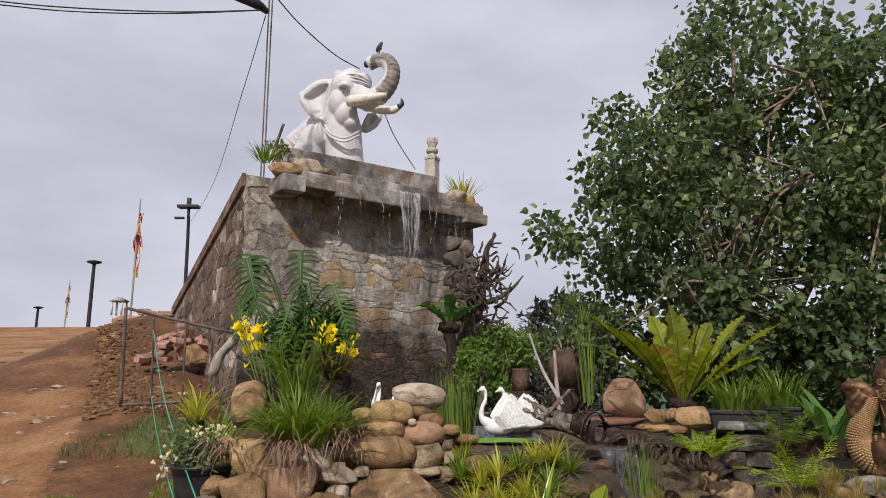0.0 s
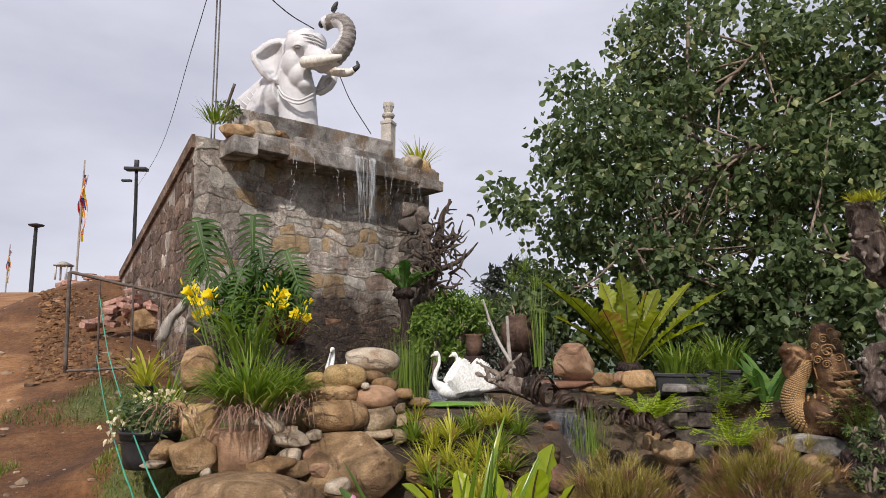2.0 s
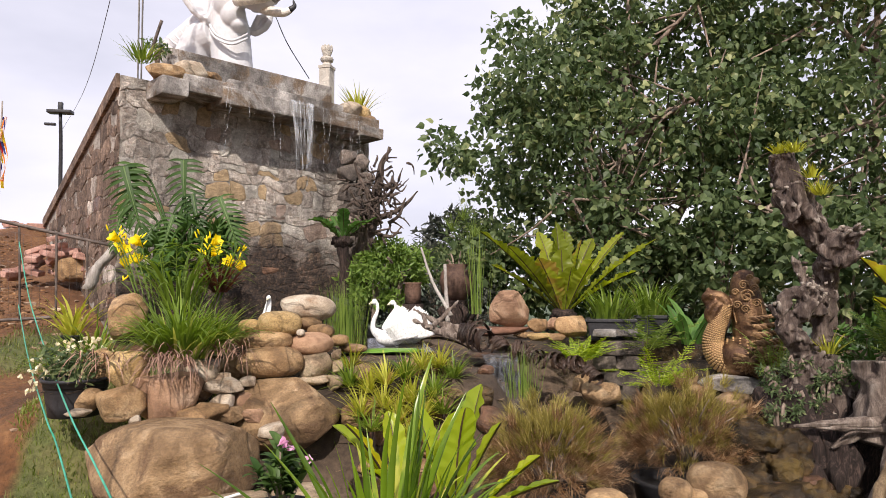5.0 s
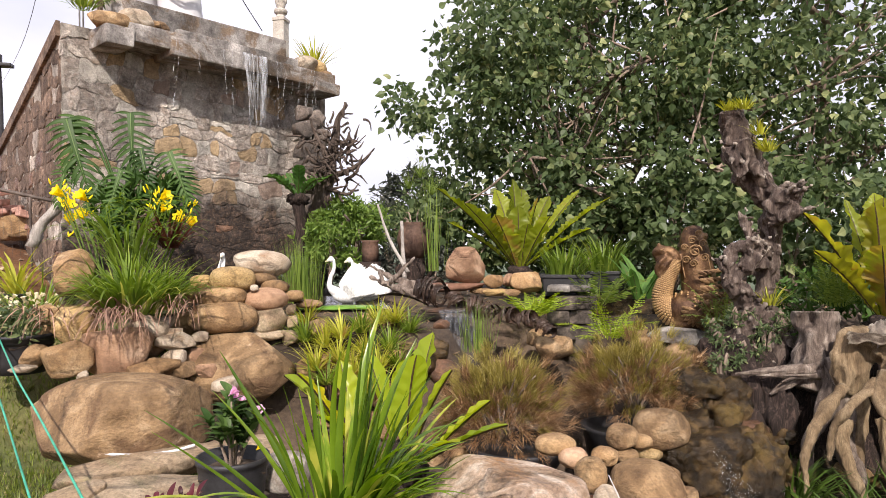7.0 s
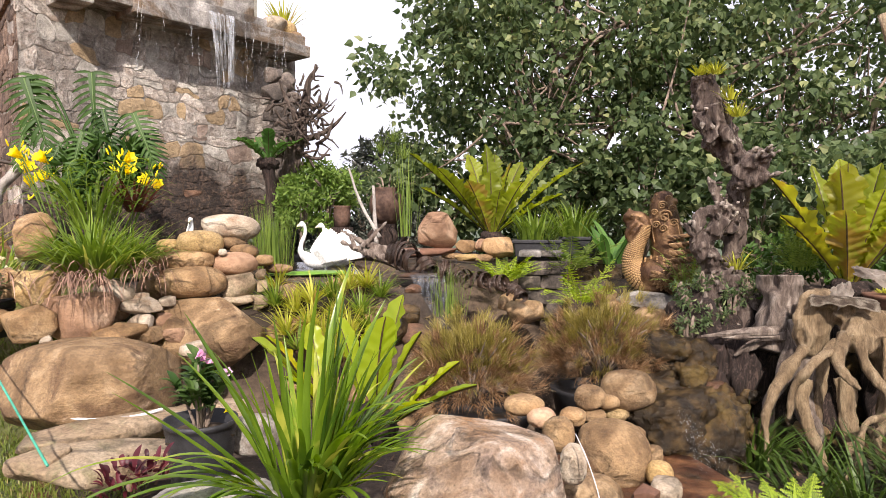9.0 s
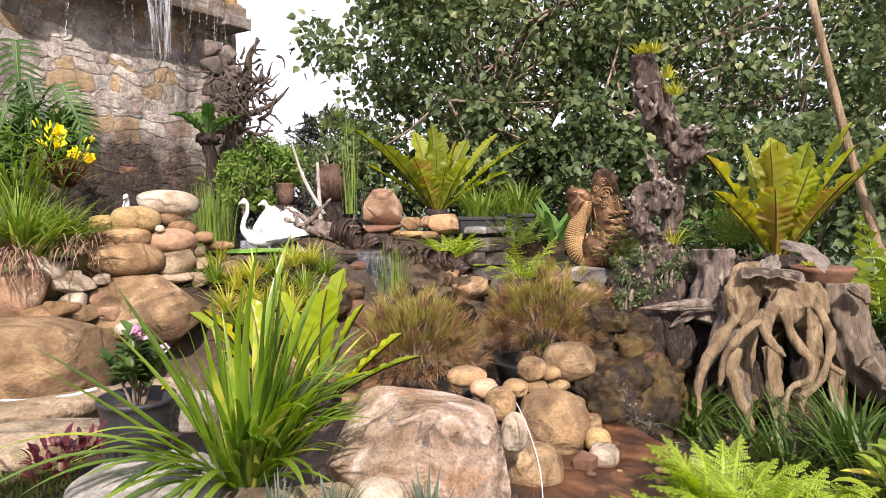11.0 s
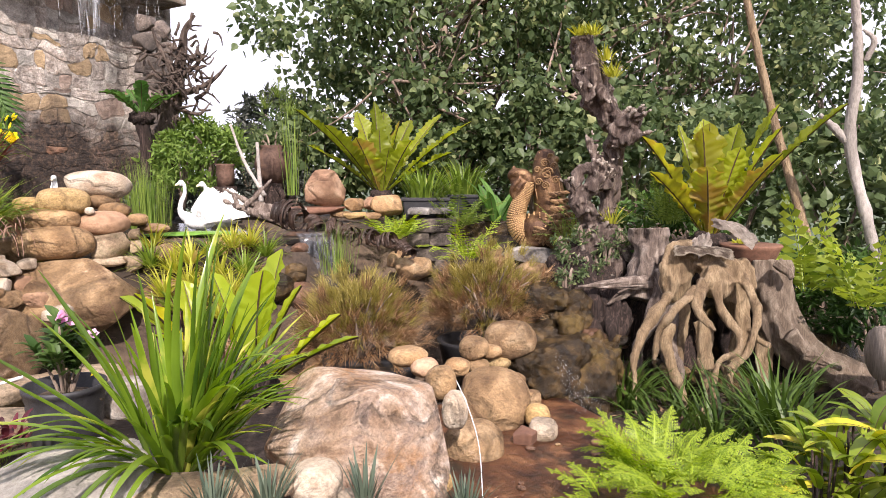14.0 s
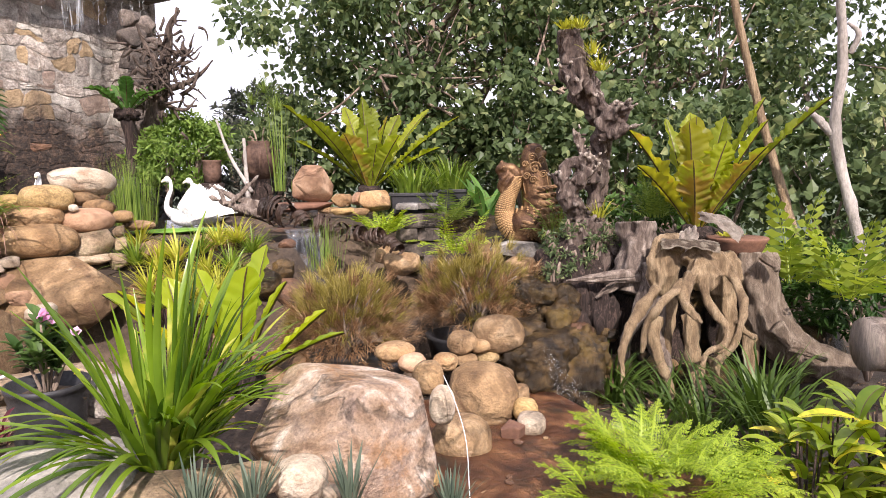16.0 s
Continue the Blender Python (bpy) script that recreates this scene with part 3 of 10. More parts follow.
def fused(bm, voxel, relief=0.0, freq=6.0, smooth_steps=2, grain=0.0):
    """One skin over all that bm holds, as carved or grown from one piece."""
    me = bpy.data.meshes.new("rough_form")
    bm.to_mesh(me)
    bm.free()
    ob = bpy.data.objects.new("rough_form", me)
    scene.collection.objects.link(ob)
    r = ob.modifiers.new("skin", "REMESH")
    r.mode, r.voxel_size = "VOXEL", voxel
    s = ob.modifiers.new("soften", "SMOOTH")
    s.iterations, s.factor = smooth_steps, 0.5
    dg = bpy.context.evaluated_depsgraph_get()
    dg.update()
    out = bmesh.new()
    out.from_mesh(ob.evaluated_get(dg).to_mesh())
    bpy.data.objects.remove(ob)
    bpy.data.meshes.remove(me)
    if relief or grain:
        out.normal_update()
        for v in out.verts:
            p = v.co * freq
            d = relief * (noise.noise(p) + 0.5 * noise.noise(p * 2.7))
            if grain:
                d += grain * (0.9 - 3.4 * abs(noise.noise(Vector((v.co.x * 19, v.co.y * 19, v.co.z * 4)) + Vector((0.8, 0.3, 0)) * noise.noise(v.co * 5)))) * 0.8
            v.co += v.normal * d
    return out


def smooth(a, b, u):
    u = min(max((u - a) / (b - a), 0), 1)
    return u * u * (3 - 2 * u)


def rock(c, s, rz=0.0, seed=0.0, mat=None, label="rounded brown river stone", power=0.8, lump=0.1, sub=3, tilt=(0, 0), group="garden rocks", name="rock", facets=None, grit=0.014):
    bm = bmesh.new()
    facets = (14 if power < 0.72 else 1) if facets is None else facets
    blob(bm, (0, 0, 0), s, sub=max(sub, 4), power=power, lump=lump, freq=1.3, seed=seed, facets=facets, grit=grit)
    me = mesh_of(bm, name, mat or M_ROCK)
    ob = new(name, me)
    ob.matrix_world = pose(*c, tilt[0], tilt[1], rz)
    return tagged(ob, label, "rock", group)


# ---- ground ----
def bank_z(x, y):
    return 0.95 * math.exp(-((x + 5.0) / 1.5) ** 2 - ((y - 11.8) / 3.4) ** 2) + 0.25 * math.exp(-((x + 3.2) / 0.7) ** 2 - ((y - 8.6) / 1.6) ** 2) + 0.19 * math.exp(-((x + 2.75) / 0.75) ** 2 - ((y - 6.4) / 1.2) ** 2)


def ground_z(x, y):
    """Height of the ground: a dirt track climbing to a crest, a raised garden terrace, a slope falling away behind."""
    track = 0.2 + 0.112 * min(max(y, -6.0), 26.0) - 0.05 * max(y - 26.0, 0) * (1 if y < 90 else 90 / y * 0.6)
    left = track + bank_z(x, y)
    low = 0.18 + 0.04 * max(y, 0) - 0.13 * smooth(0.9, 2.2, x)
    terrace = 0.93
    garden = low + (terrace - low) * smooth(3.75, 4.3, y)
    stream = smooth(1.0, 1.3, x) * (1 - smooth(2.15, 2.5, x))
    garden -= 0.55 * stream * smooth(3.0, 3.6, y) * (1 - smooth(4.7, 5.0, y))
    garden += 0.35 * smooth(2.2, 2.6, x) * smooth(3.35, 3.7, y) * (1 - smooth(3.75, 4.3, y))
    garden -= 0.16 * max(y - 8.8, 0) if y < 60 else 0.16 * 51
    garden -= 0.25 * max(x - 4.6, 0) if x < 40 else 8.85
    k = smooth(-2.3, -1.35, x) if y < 6.4 else smooth(-2.5, -2.0, x)
    z = left * (1 - k) + garden * k
    far = smooth(60, 160, math.hypot(x, y))
    z = z * (1 - far) + (-6.0) * far
    return z + 0.02 * noise.noise(Vector((x * 1.3, y * 1.3, 0))) + 0.03 * noise.noise(Vector((x * 0.4, y * 0.4, 4)))


def axis(lo, hi, fine, far):
    """Grid lines: close together near the garden, wide apart towards the horizon."""
    out, v = [], lo
    while v <= hi:
        out.append(v)
        v += fine
    step, a, b = fine, lo, hi
    while b < far:
        step *= 1.35
        a, b = a - step, b + step
        out = [a] + out + [b]
    return out


gx, gy = axis(-9.0, 7.0, 0.11, 2600.0), axis(-2.0, 14.0, 0.11, 2600.0)
verts = [(x, y, ground_z(x, y)) for y in gy for x in gx]
nx = len(gx)
faces = [(j * nx + i, j * nx + i + 1, (j + 1) * nx + i + 1, (j + 1) * nx + i) for j in range(len(gy) - 1) for i in range(nx - 1)]
me = bpy.data.meshes.new("ground")
me.from_pydata(verts, [], faces)
me.materials.append(M_GROUND)
kinds = {"track": [], "soil": [], "grassy": [], "far": []}
for x, y, _ in verts:
    kinds["track"].append(smooth(-2.3, -3.0, x + 0.36 * (y - 4.5)) * (1 - smooth(0.08, 0.3, bank_z(x, y))))
    lim = -1.75 + 0.9 * smooth(4.6, 4.0, y)
    kinds["soil"].append(smooth(lim - 0.25, lim + 0.25, x) * smooth(1.0, 2.0, y) * (1 - smooth(30, 45, math.hypot(x, y))))
    kinds["grassy"].append(min(1.0, smooth(-1.9, -1.5, x) * (1 - smooth(-1.1, -0.7, x)) * (1 - smooth(4.4, 5.0, y)) + math.exp(-((x + 2.35) / 0.55) ** 2 - ((y - 5.9) / 0.7) ** 2)) * 0.85)
    kinds["far"].append(smooth(35, 60, math.hypot(x, y)))
for key, values in kinds.items():
    me.attributes.new(key, "FLOAT", "POINT").data.foreach_set("value", values)
me.shade_smooth()
ground = tagged(new("ground", me), "bare red-brown earth track beside dark garden soil", "ground", kind="structure")


# ---- rubble walls ----
def coursed(w, h, size, seed):
    """Rough courses of rubble: rows of uneven height, stones of uneven width, wavering joints."""
    rg = random.Random(seed)
    out, y0, row = [], 0.0, 0
    def joint(x, k):
        return 0.06 * noise.noise(Vector((x * 2.1, k * 7.7, seed))) + 0.03 * noise.noise(Vector((x * 7, k * 3.1, seed)))
    while y0 < h:
        y1 = y0 + size * rg.uniform(0.5, 0.95)
        x0 = -rg.uniform(0, size)
        lean0 = 0.0
        while x0 < w:
            wd = size * (rg.uniform(0.55, 1.0) if rg.random() < 0.55 else rg.uniform(1.0, 1.75))
            x1 = x0 + wd
            lean1 = rg.uniform(-0.03, 0.03)
            split = 1 if wd > size * 0.9 and rg.random() < 0.25 else 0
            parts_ = ((0.0, 0.5), (0.5, 1.0)) if split else ((0.0, 1.0),)
            for f0, f1 in parts_:
                def at(u, v):
                    x = x0 + (x1 - x0) * u + (lean0 * (1 - u) + lean1 * u) * (2 * v - 1)
                    lo, hi = y0 + joint(x, row), y1 + joint(x, row + 1)
                    return (min(max(x, 0.004), w - 0.004), min(max(lo + (hi - lo) * v, 0.0), h))
                c = rg.uniform(0.08, 0.22)
                g = f1 - f0
                poly = [at(c, f0), at(0.5, f0 + rg.uniform(-0.04, 0.04) * g), at(1 - c, f0), at(1, f0 + c * g), at(1, f1 - rg.uniform(0.1, 0.3) * g), at(1 - c, f1), at(rg.uniform(0.35, 0.65), f1), at(c, f1), at(0, f1 - c * g), at(0, f0 + rg.uniform(0.1, 0.3) * g)]
                cx, cy = sum(p[0] for p in poly) / len(poly), sum(p[1] for p in poly) / len(poly)
                wide = max(p[0] for p in poly) - min(p[0] for p in poly)
                if wide > 0.05 and max(p[1] for p in poly) - min(p[1] for p in poly) > 0.04:
                    out.append((cx, cy, poly))
            x0, lean0 = x1, lean1
        y0, row = y1, row + 1
    return out


def stone_mesh(poly, cx, cy, proud, gap, rg, mats):
    """One dressed stone: its outline drawn in by the joint, a bevelled rim and an uneven face, lying in x and z and facing -y."""
    pts = []
    for p, q in zip(poly, poly[1:] + poly[:1]):
        pts.append(p)
        if math.hypot(q[0] - p[0], q[1] - p[1]) > 0.12:
            pts.append(((p[0] + q[0]) / 2 + rg.uniform(-0.016, 0.016), (p[1] + q[1]) / 2 + rg.uniform(-0.016, 0.016)))
    size = max(math.hypot(p[0] - cx, p[1] - cy) for p in pts)
    bm = bmesh.new()
    rings = []
    for k, (draw, out) in enumerate(((gap, 0.0), (gap * 1.25, proud * 0.7), (gap * 1.25 + size * 0.16, proud))):
        ring = []
        for p in pts:
            d = math.hypot(p[0] - cx, p[1] - cy) + 1e-6
            s = max(d - draw, 0.3 * d) / d
            ring.append(bm.verts.new(((p[0] - cx) * s, -out - (rg.uniform(-0.005, 0.005) if k else 0), (p[1] - cy) * s)))
        rings.append(ring)
    for a, b in zip(rings, rings[1:]):
        for j in range(len(pts)):
            bm.faces.new((a[j], a[(j + 1) % len(pts)], b[(j + 1) % len(pts)], b[j]))
    top = bm.verts.new((rg.uniform(-0.2, 0.2) * size * 0.5, -proud - rg.uniform(0, 0.003), rg.uniform(-0.2, 0.2) * size * 0.5))
    for j in range(len(pts)):
        bm.faces.new((rings[-1][j], rings[-1][(j + 1) % len(pts)], top))
    return mesh_of(bm, "stone", mats, smooth=False)


def wall_frame(a, b):
    """From wall coordinates (along, out, up) to the world; out points towards the walk."""
    u = Vector((b[0] - a[0], b[1] - a[1], 0)).normalized()
    n = Vector((u.y, -u.x, 0))
    return Matrix(((u.x, -n.x, 0, a[0]), (u.y, -n.y, 0, a[1]), (0, 0, 1, 0), (0, 0, 0, 1)))


WA, WB = (-2.104, 6.784, 3.555), (0.360, 8.517, 3.402)
WALL_BASE, WALL_TOP = 0.75, 3.55
FW = wall_frame(WA, WB)
W_LEN = math.hypot(WB[0] - WA[0], WB[1] - WA[1])
W_H = WALL_TOP - WALL_BASE


def prism(bm, outline, y0, y1):
    """A slab with that outline in x and z between two depths."""
    a = [bm.verts.new((x, y0, z)) for x, z in outline]
    b = [bm.verts.new((x, y1, z)) for x, z in outline]
    bm.faces.new(a)
    bm.faces.new(b[::-1])
    for j in range(len(a)):
        k = (j + 1) % len(a)
        bm.faces.new((a[k], a[j], b[j], b[k]))
    bmesh.ops.recalc_face_normals(bm, faces=bm.faces)


WC = (-4.604, 11.294, 2.505)
SIDE_DIR = (FW.to_3x3().inverted() @ Vector((WC[0] - WA[0], WC[1] - WA[1], 0))).normalized()
SKEW = SIDE_DIR * (0.5 / SIDE_DIR.y)
bm = bmesh.new()
plan = [(0, 0.004), (W_LEN, 0.004), (W_LEN, 0.5), (SKEW.x, 0.5)]
low_ring, top_ring = [bm.verts.new((x, y, WALL_BASE - 0.5)) for x, y in plan], [bm.verts.new((x, y, WALL_TOP)) for x, y in plan]
bm.faces.new(low_ring[::-1])
bm.faces.new(top_ring)
for j in range(4):
    bm.faces.new((low_ring[j], low_ring[(j + 1) % 4], top_ring[(j + 1) % 4], top_ring[j]))
wall_front = tagged(new("wall_front", mesh_of(bm, "wall_front", M_MORTAR, False)), "tall rubble-stone waterfall wall with grey mortar, wet and dark at its foot", "stone wall", kind="structure")
wall_front.matrix_world = FW


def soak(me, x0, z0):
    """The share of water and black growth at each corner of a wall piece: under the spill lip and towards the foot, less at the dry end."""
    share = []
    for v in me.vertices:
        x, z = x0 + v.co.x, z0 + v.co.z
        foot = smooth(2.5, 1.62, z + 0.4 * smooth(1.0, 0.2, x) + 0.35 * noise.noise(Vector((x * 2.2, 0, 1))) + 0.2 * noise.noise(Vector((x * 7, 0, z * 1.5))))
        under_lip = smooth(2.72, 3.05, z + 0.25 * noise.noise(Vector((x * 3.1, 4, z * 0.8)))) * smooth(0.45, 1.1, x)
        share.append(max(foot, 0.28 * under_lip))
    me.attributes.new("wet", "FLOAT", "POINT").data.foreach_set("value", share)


NX, NZ = 70, 60
rows = [(W_LEN * i / NX, 0.006 * noise.noise(Vector((i * 0.4, 0, k * 0.4))), WALL_BASE - 0.4 + (W_H + 0.4) * k / NZ) for k in range(NZ + 1) for i in range(NX + 1)]
me = bpy.data.meshes.new("mortar")
me.from_pydata(rows, [], [(k * (NX + 1) + i, k * (NX + 1) + i + 1, (k + 1) * (NX + 1) + i + 1, (k + 1) * (NX + 1) + i) for k in range(NZ) for i in range(NX)])
me.materials.append(M_MORTAR)
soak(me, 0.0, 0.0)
part("mortar", me, None, wall_front, "rough mortar bed, darkened by water low down")
STONES = []          # (parent, frame point, polygon...) gathered here, laid at the end of the file
STONES.append((wall_front, coursed(W_LEN, W_H, 0.185, 5), WALL_BASE, "front"))

# retaining wall that climbs with the track, its top edge sloping down to the back
SW = wall_frame(WC, WA)
S_LEN = math.hypot(WC[0] - WA[0], WC[1] - WA[1])
SC_TOP = WC[2]
bm = bmesh.new()
S_END = S_LEN - SKEW.length - 0.004
prism(bm, [(0, 0.9), (S_END, 0.2), (S_END, WALL_TOP - 0.02), (0, SC_TOP)], 0.0, 0.5)
wall_side = tagged(new("wall_side", mesh_of(bm, "wall_side", M_MORTAR, False)), "sloping rubble retaining wall with a smooth concrete coping", "retaining wall", kind="structure")
wall_side.matrix_world = SW
bm = bmesh.new()
prism(bm, [(0, SC_TOP - 0.10), (S_LEN - 0.03, WALL_TOP - 0.12), (S_LEN - 0.03, WALL_TOP + 0.02), (0, SC_TOP + 0.04)], -0.04, -0.004)
part("coping", bm, M_STONE_SIDE, wall_side, "smooth brown-grey concrete coping", smooth=False)
STONES.append((wall_side, coursed(S_LEN, 2.6, 0.25, 9), 0.9, "side"))

# floor of the platform behind the ledge
bm = bmesh.new()
plan = [(0.12, 0.504), (W_LEN - 0.02, 0.504), (W_LEN + 0.1, 3.4), (0.95, 3.4)]
low_ring, top_ring = [bm.verts.new((x, y, 0.2)) for x, y in plan], [bm.verts.new((x, y, WALL_TOP + 0.02)) for x, y in plan]
bm.faces.new(low_ring[::-1])
bm.faces.new(top_ring)
for j in range(4):
    bm.faces.new((low_ring[j], low_ring[(j + 1) % 4], top_ring[(j + 1) % 4], top_ring[j]))
platform = tagged(new("platform", mesh_of(bm, "platform", M_CONC, False)), "concrete platform on top of the waterfall wall", "platform", kind="structure")
platform.matrix_world = FW

# ---- ledge ----
LA, LB = (-1.819, 6.479, 3.405), (0.478, 8.135, 3.471)
LF = wall_frame(LA, LB)
L_LEN = math.hypot(LB[0] - LA[0], LB[1] - LA[1])
LZ = 0.5 * (LA[2] + LB[2])
ledge = thing("ledge", (0, 0, 0), "weathered concrete spill ledge with a water trough, jutting from the wall", "ledge")
ledge.matrix_world = LF


def slab(name, x0, x1, y0, y1, z0, z1, mat, parent, label="", bevel=0.02, sub=3):
    bm = bmesh.new()
    box(bm, ((x0 + x1) / 2, (y0 + y1) / 2, (z0 + z1) / 2), (x1 - x0, y1 - y0, z1 - z0), bevel)
    for v in bm.verts:
        v.co += Vector((noise.noise(v.co * 2.0), noise.noise(v.co * 2.0 + Vector((5, 0, 0))), noise.noise(v.co * 2.0 + Vector((0, 7, 0))))) * 0.018
    return part(name, bm, mat, parent, label, smooth=False)


slab("end_block", 0.19, 0.45, 0.0, 0.75, LZ - 0.10, LZ + 0.08, M_CONC, ledge)
slab("step_block", 0.40, 0.98, 0.02, 0.75, LZ - 0.03, LZ + 0.15, M_CONC, ledge)
slab("spill_slab", 0.80, L_LEN - 0.02, -0.02, 0.8, LZ - 0.09, LZ + 0.09, M_CONC, ledge)
slab("trough_front", 0.92, L_LEN - 0.42, 0.10, 0.20, LZ + 0.09, LZ + 0.22, M_CONC, ledge)
slab("trough_back", 0.46, L_LEN - 0.36, 0.50, 0.74, LZ + 0.09, LZ + 0.54, M_CONC, ledge)
slab("end_slab", L_LEN - 0.32, L_LEN + 0.03, -0.05, 0.7, LZ - 0.15, LZ - 0.02, M_CONC, ledge)


def on_ledge(u, d, z):
    return LF @ Vector((u, d, LZ + z))


for u, d, z, s, sd, mt in ((0.28, 0.16, 0.15, (0.19, 0.13, 0.075), 1, M_ROCK), (0.53, 0.14, 0.21, (0.18, 0.13, 0.095), 2, M_ROCK_PALE), (0.36, 0.25, 0.14, (0.08, 0.08, 0.05), 3, M_ROCK),
                           (0.76, 0.2, 0.20, (0.11, 0.10, 0.06), 4, M_ROCK), (0.38, 0.4, 0.18, (0.16, 0.12, 0.10), 5, M_ROCK_BROWN),
                           (L_LEN - 0.32, 0.2, 0.17, (0.19, 0.16, 0.11), 6, M_ROCK_PALE), (L_LEN - 0.10, 0.14, 0.07, (0.13, 0.11, 0.085), 7, M_ROCK_BROWN), (L_LEN - 0.17, 0.20, 0.17, (0.15, 0.12, 0.10), 8, M_ROCK_TAN), (0.42, 0.12, 0.13, (0.09, 0.08, 0.05), 9, M_ROCK_TAN), (0.66, 0.1, 0.19, (0.07, 0.06, 0.04), 10, M_ROCK)):
    p = on_ledge(u, d, z)
    rock(p, s, seed=sd * 3.1, mat=mt, label="smooth tan river stone on the concrete ledge", group="stones on the ledge", rz=20 * sd)


# ---- elephant statue ----
def elephant_bust(c, k):
    """White bust with raised trunk, facing to the right of the track; k metres to one step of the drawing grid."""
    def at(px, py, d):
        s = k * (1 + d / 7.9)
        return Vector(((px - 591) * s - 0.165 * d, d, (173 - py) * s + 0.42 * d))

    def lump(px, py, d, a, b2, c2):
        blob(soft, at(px, py, d), (a * k, b2 * k, c2 * k))
    soft = bmesh.new()
    lump(618, 158, 0.05, 34, 38, 32)           # skull
    lump(601, 138, 0.06, 14, 22, 12)           # twin crown domes
    lump(622, 134, 0.04, 19, 22, 12)
    lump(640, 146, -0.02, 16, 22, 16)          # brow over the trunk
    lump(611, 152, -0.17, 11, 10, 8)           # brow ridge over the eye
    lump(603, 186, 0.0, 21, 28, 30)            # cheek
    lump(613, 205, -0.04, 20, 24, 24)          # jaw
    lump(622, 222, -0.05, 15, 18, 12)
    lump(628, 180, -0.15, 13, 12, 12)          # tusk sheath
    lump(648, 186, 0.02, 12, 12, 12)
    tube(soft, [at(602, 196, 0.10), at(608, 230, 0.12), at(613, 300, 0.14)], [27 * k, 31 * k, 33 * k], 24)
    tube(soft, [at(598, 210, 0.22), at(574, 224, 0.40), at(548, 246, 0.58), at(508, 288, 0.85)], [27 * k, 28 * k, 27 * k, 30 * k], 24)
    tube(soft, [at(590, 236, 0.16), at(566, 252, 0.30), at(545, 300, 0.36)], [30 * k, 32 * k, 32 * k], 24)
    # ears: dished sails with a rolled rim
    for outline, mid, d, bow in (([(588, 143), (576, 141), (563, 144), (550, 152), (540, 162), (532, 167), (534, 178), (542, 191), (550, 202), (561, 212), (575, 219), (581, 208), (584, 190), (588, 166)], (566, 176), 0.02, 0.12),
                                 ([(664, 196), (672, 201), (671, 212), (664, 224), (653, 232), (645, 235), (641, 228), (646, 214), (652, 202)], (657, 214), 0.16, 0.06)):
        m0 = soft.verts.new(at(*mid, d + bow))
        prev, made = None, []
        for f in (0.3, 0.55, 0.75, 0.9, 1.0):
            ring = [soft.verts.new(at(mid[0] + (p[0] - mid[0]) * f, mid[1] + (p[1] - mid[1]) * f, d + bow * (1 - f ** 3) - (0.03 if f == 1.0 else 0))) for p in outline]
            for j in range(len(ring)):
                q = (j + 1) % len(ring)
                made.append(soft.faces.new((m0, ring[j], ring[q]) if prev is None else (prev[j], ring[j], ring[q], prev[q])))
            prev = ring
        bmesh.ops.recalc_face_normals(soft, faces=made)
        bmesh.ops.solidify(soft, geom=made, thickness=0.045)
        for a, b in zip(outline, outline[1:]):
            tube(soft, [at(*a, d), at((a[0] + b[0]) / 2, (a[1] + b[1]) / 2, d), at(*b, d)], [3.4 * k] * 3, 6)
    line = [at(630, 168, -0.10), at(648, 176, -0.17), at(665, 172, -0.22), at(681, 156, -0.27), at(690, 136, -0.29), at(689, 117, -0.28), at(679, 105, -0.26), at(664, 105, -0.22), at(650, 112, -0.18)]
    thick = [19 * k, 18.5 * k, 16.5 * k, 15 * k, 14 * k, 13.5 * k, 12.5 * k, 11.5 * k, 11.5 * k]
    rings = tube(soft, line, thick, 20, steps=110)
    for j, ring in enumerate(rings):                            # folds across the trunk
        mid = sum((v.co for v in ring), Vector()) / len(ring)
        for v in ring:
            v.co = mid + (v.co - mid) * (1 + (0.045 * math.sin(j * 1.25) if j > 24 else 0))
    bm = fused(soft, 0.0115, smooth_steps=2)
    way = spline(line, 60)
    tilt_out = Vector((0.75, -0.3, 0.35))
    for f in bm.faces:
        f.smooth = True
        p = f.calc_center_median()
        j = min(range(18, 60), key=lambda i: (p - way[i]).length_squared)
        if (p - way[j]).length < 0.16 and p.x > at(654, 0, -0.2).x and (j > 50 or (p - way[j]).dot(tilt_out) > -0.01):
            f.material_index = 1
    for j in range(7):                                         # folds of skin on the shoulder and headdress cords
        a = 8 * j
        tube(bm, [at(556 - a, 212 + a * 0.9, 0.16 + 0.05 * j), at(566 - a, 228 + a * 0.7, 0.1 + 0.05 * j), at(582 - a, 246 + a * 0.5, 0.06 + 0.06 * j)], [1.1 * k, 1.8 * k, 1.1 * k], 6)
    for j in range(3):
        tube(bm, [at(594, 140 + 5 * j, -0.06), at(612, 131 + 6 * j, -0.2), at(632, 131 + 6 * j, -0.2), at(652, 143 + 4 * j, -0.14)], [1.3 * k, 1.6 * k, 1.3 * k], 6)
    for j in range(2):
        tube(bm, [at(577, 222 + 7 * j, -0.02), at(588, 238 + 6 * j, -0.16), at(612, 246 + 6 * j, -0.22), at(636, 234 + 7 * j, -0.13)], [1.9 * k] * 2, 6)
    tube(bm, [at(618, 180, -0.27), at(636, 177, -0.36), at(660, 173, -0.42), at(682, 168, -0.44)], [9.5 * k, 9 * k, 8 * k, 3.5 * k], 14, mat=2)
    tube(bm, [at(650, 188, -0.10), at(672, 194, -0.2), at(692, 196, -0.25), at(702, 191, -0.27)], [9 * k, 8.5 * k, 6.5 * k, 5 * k], 14, mat=2)
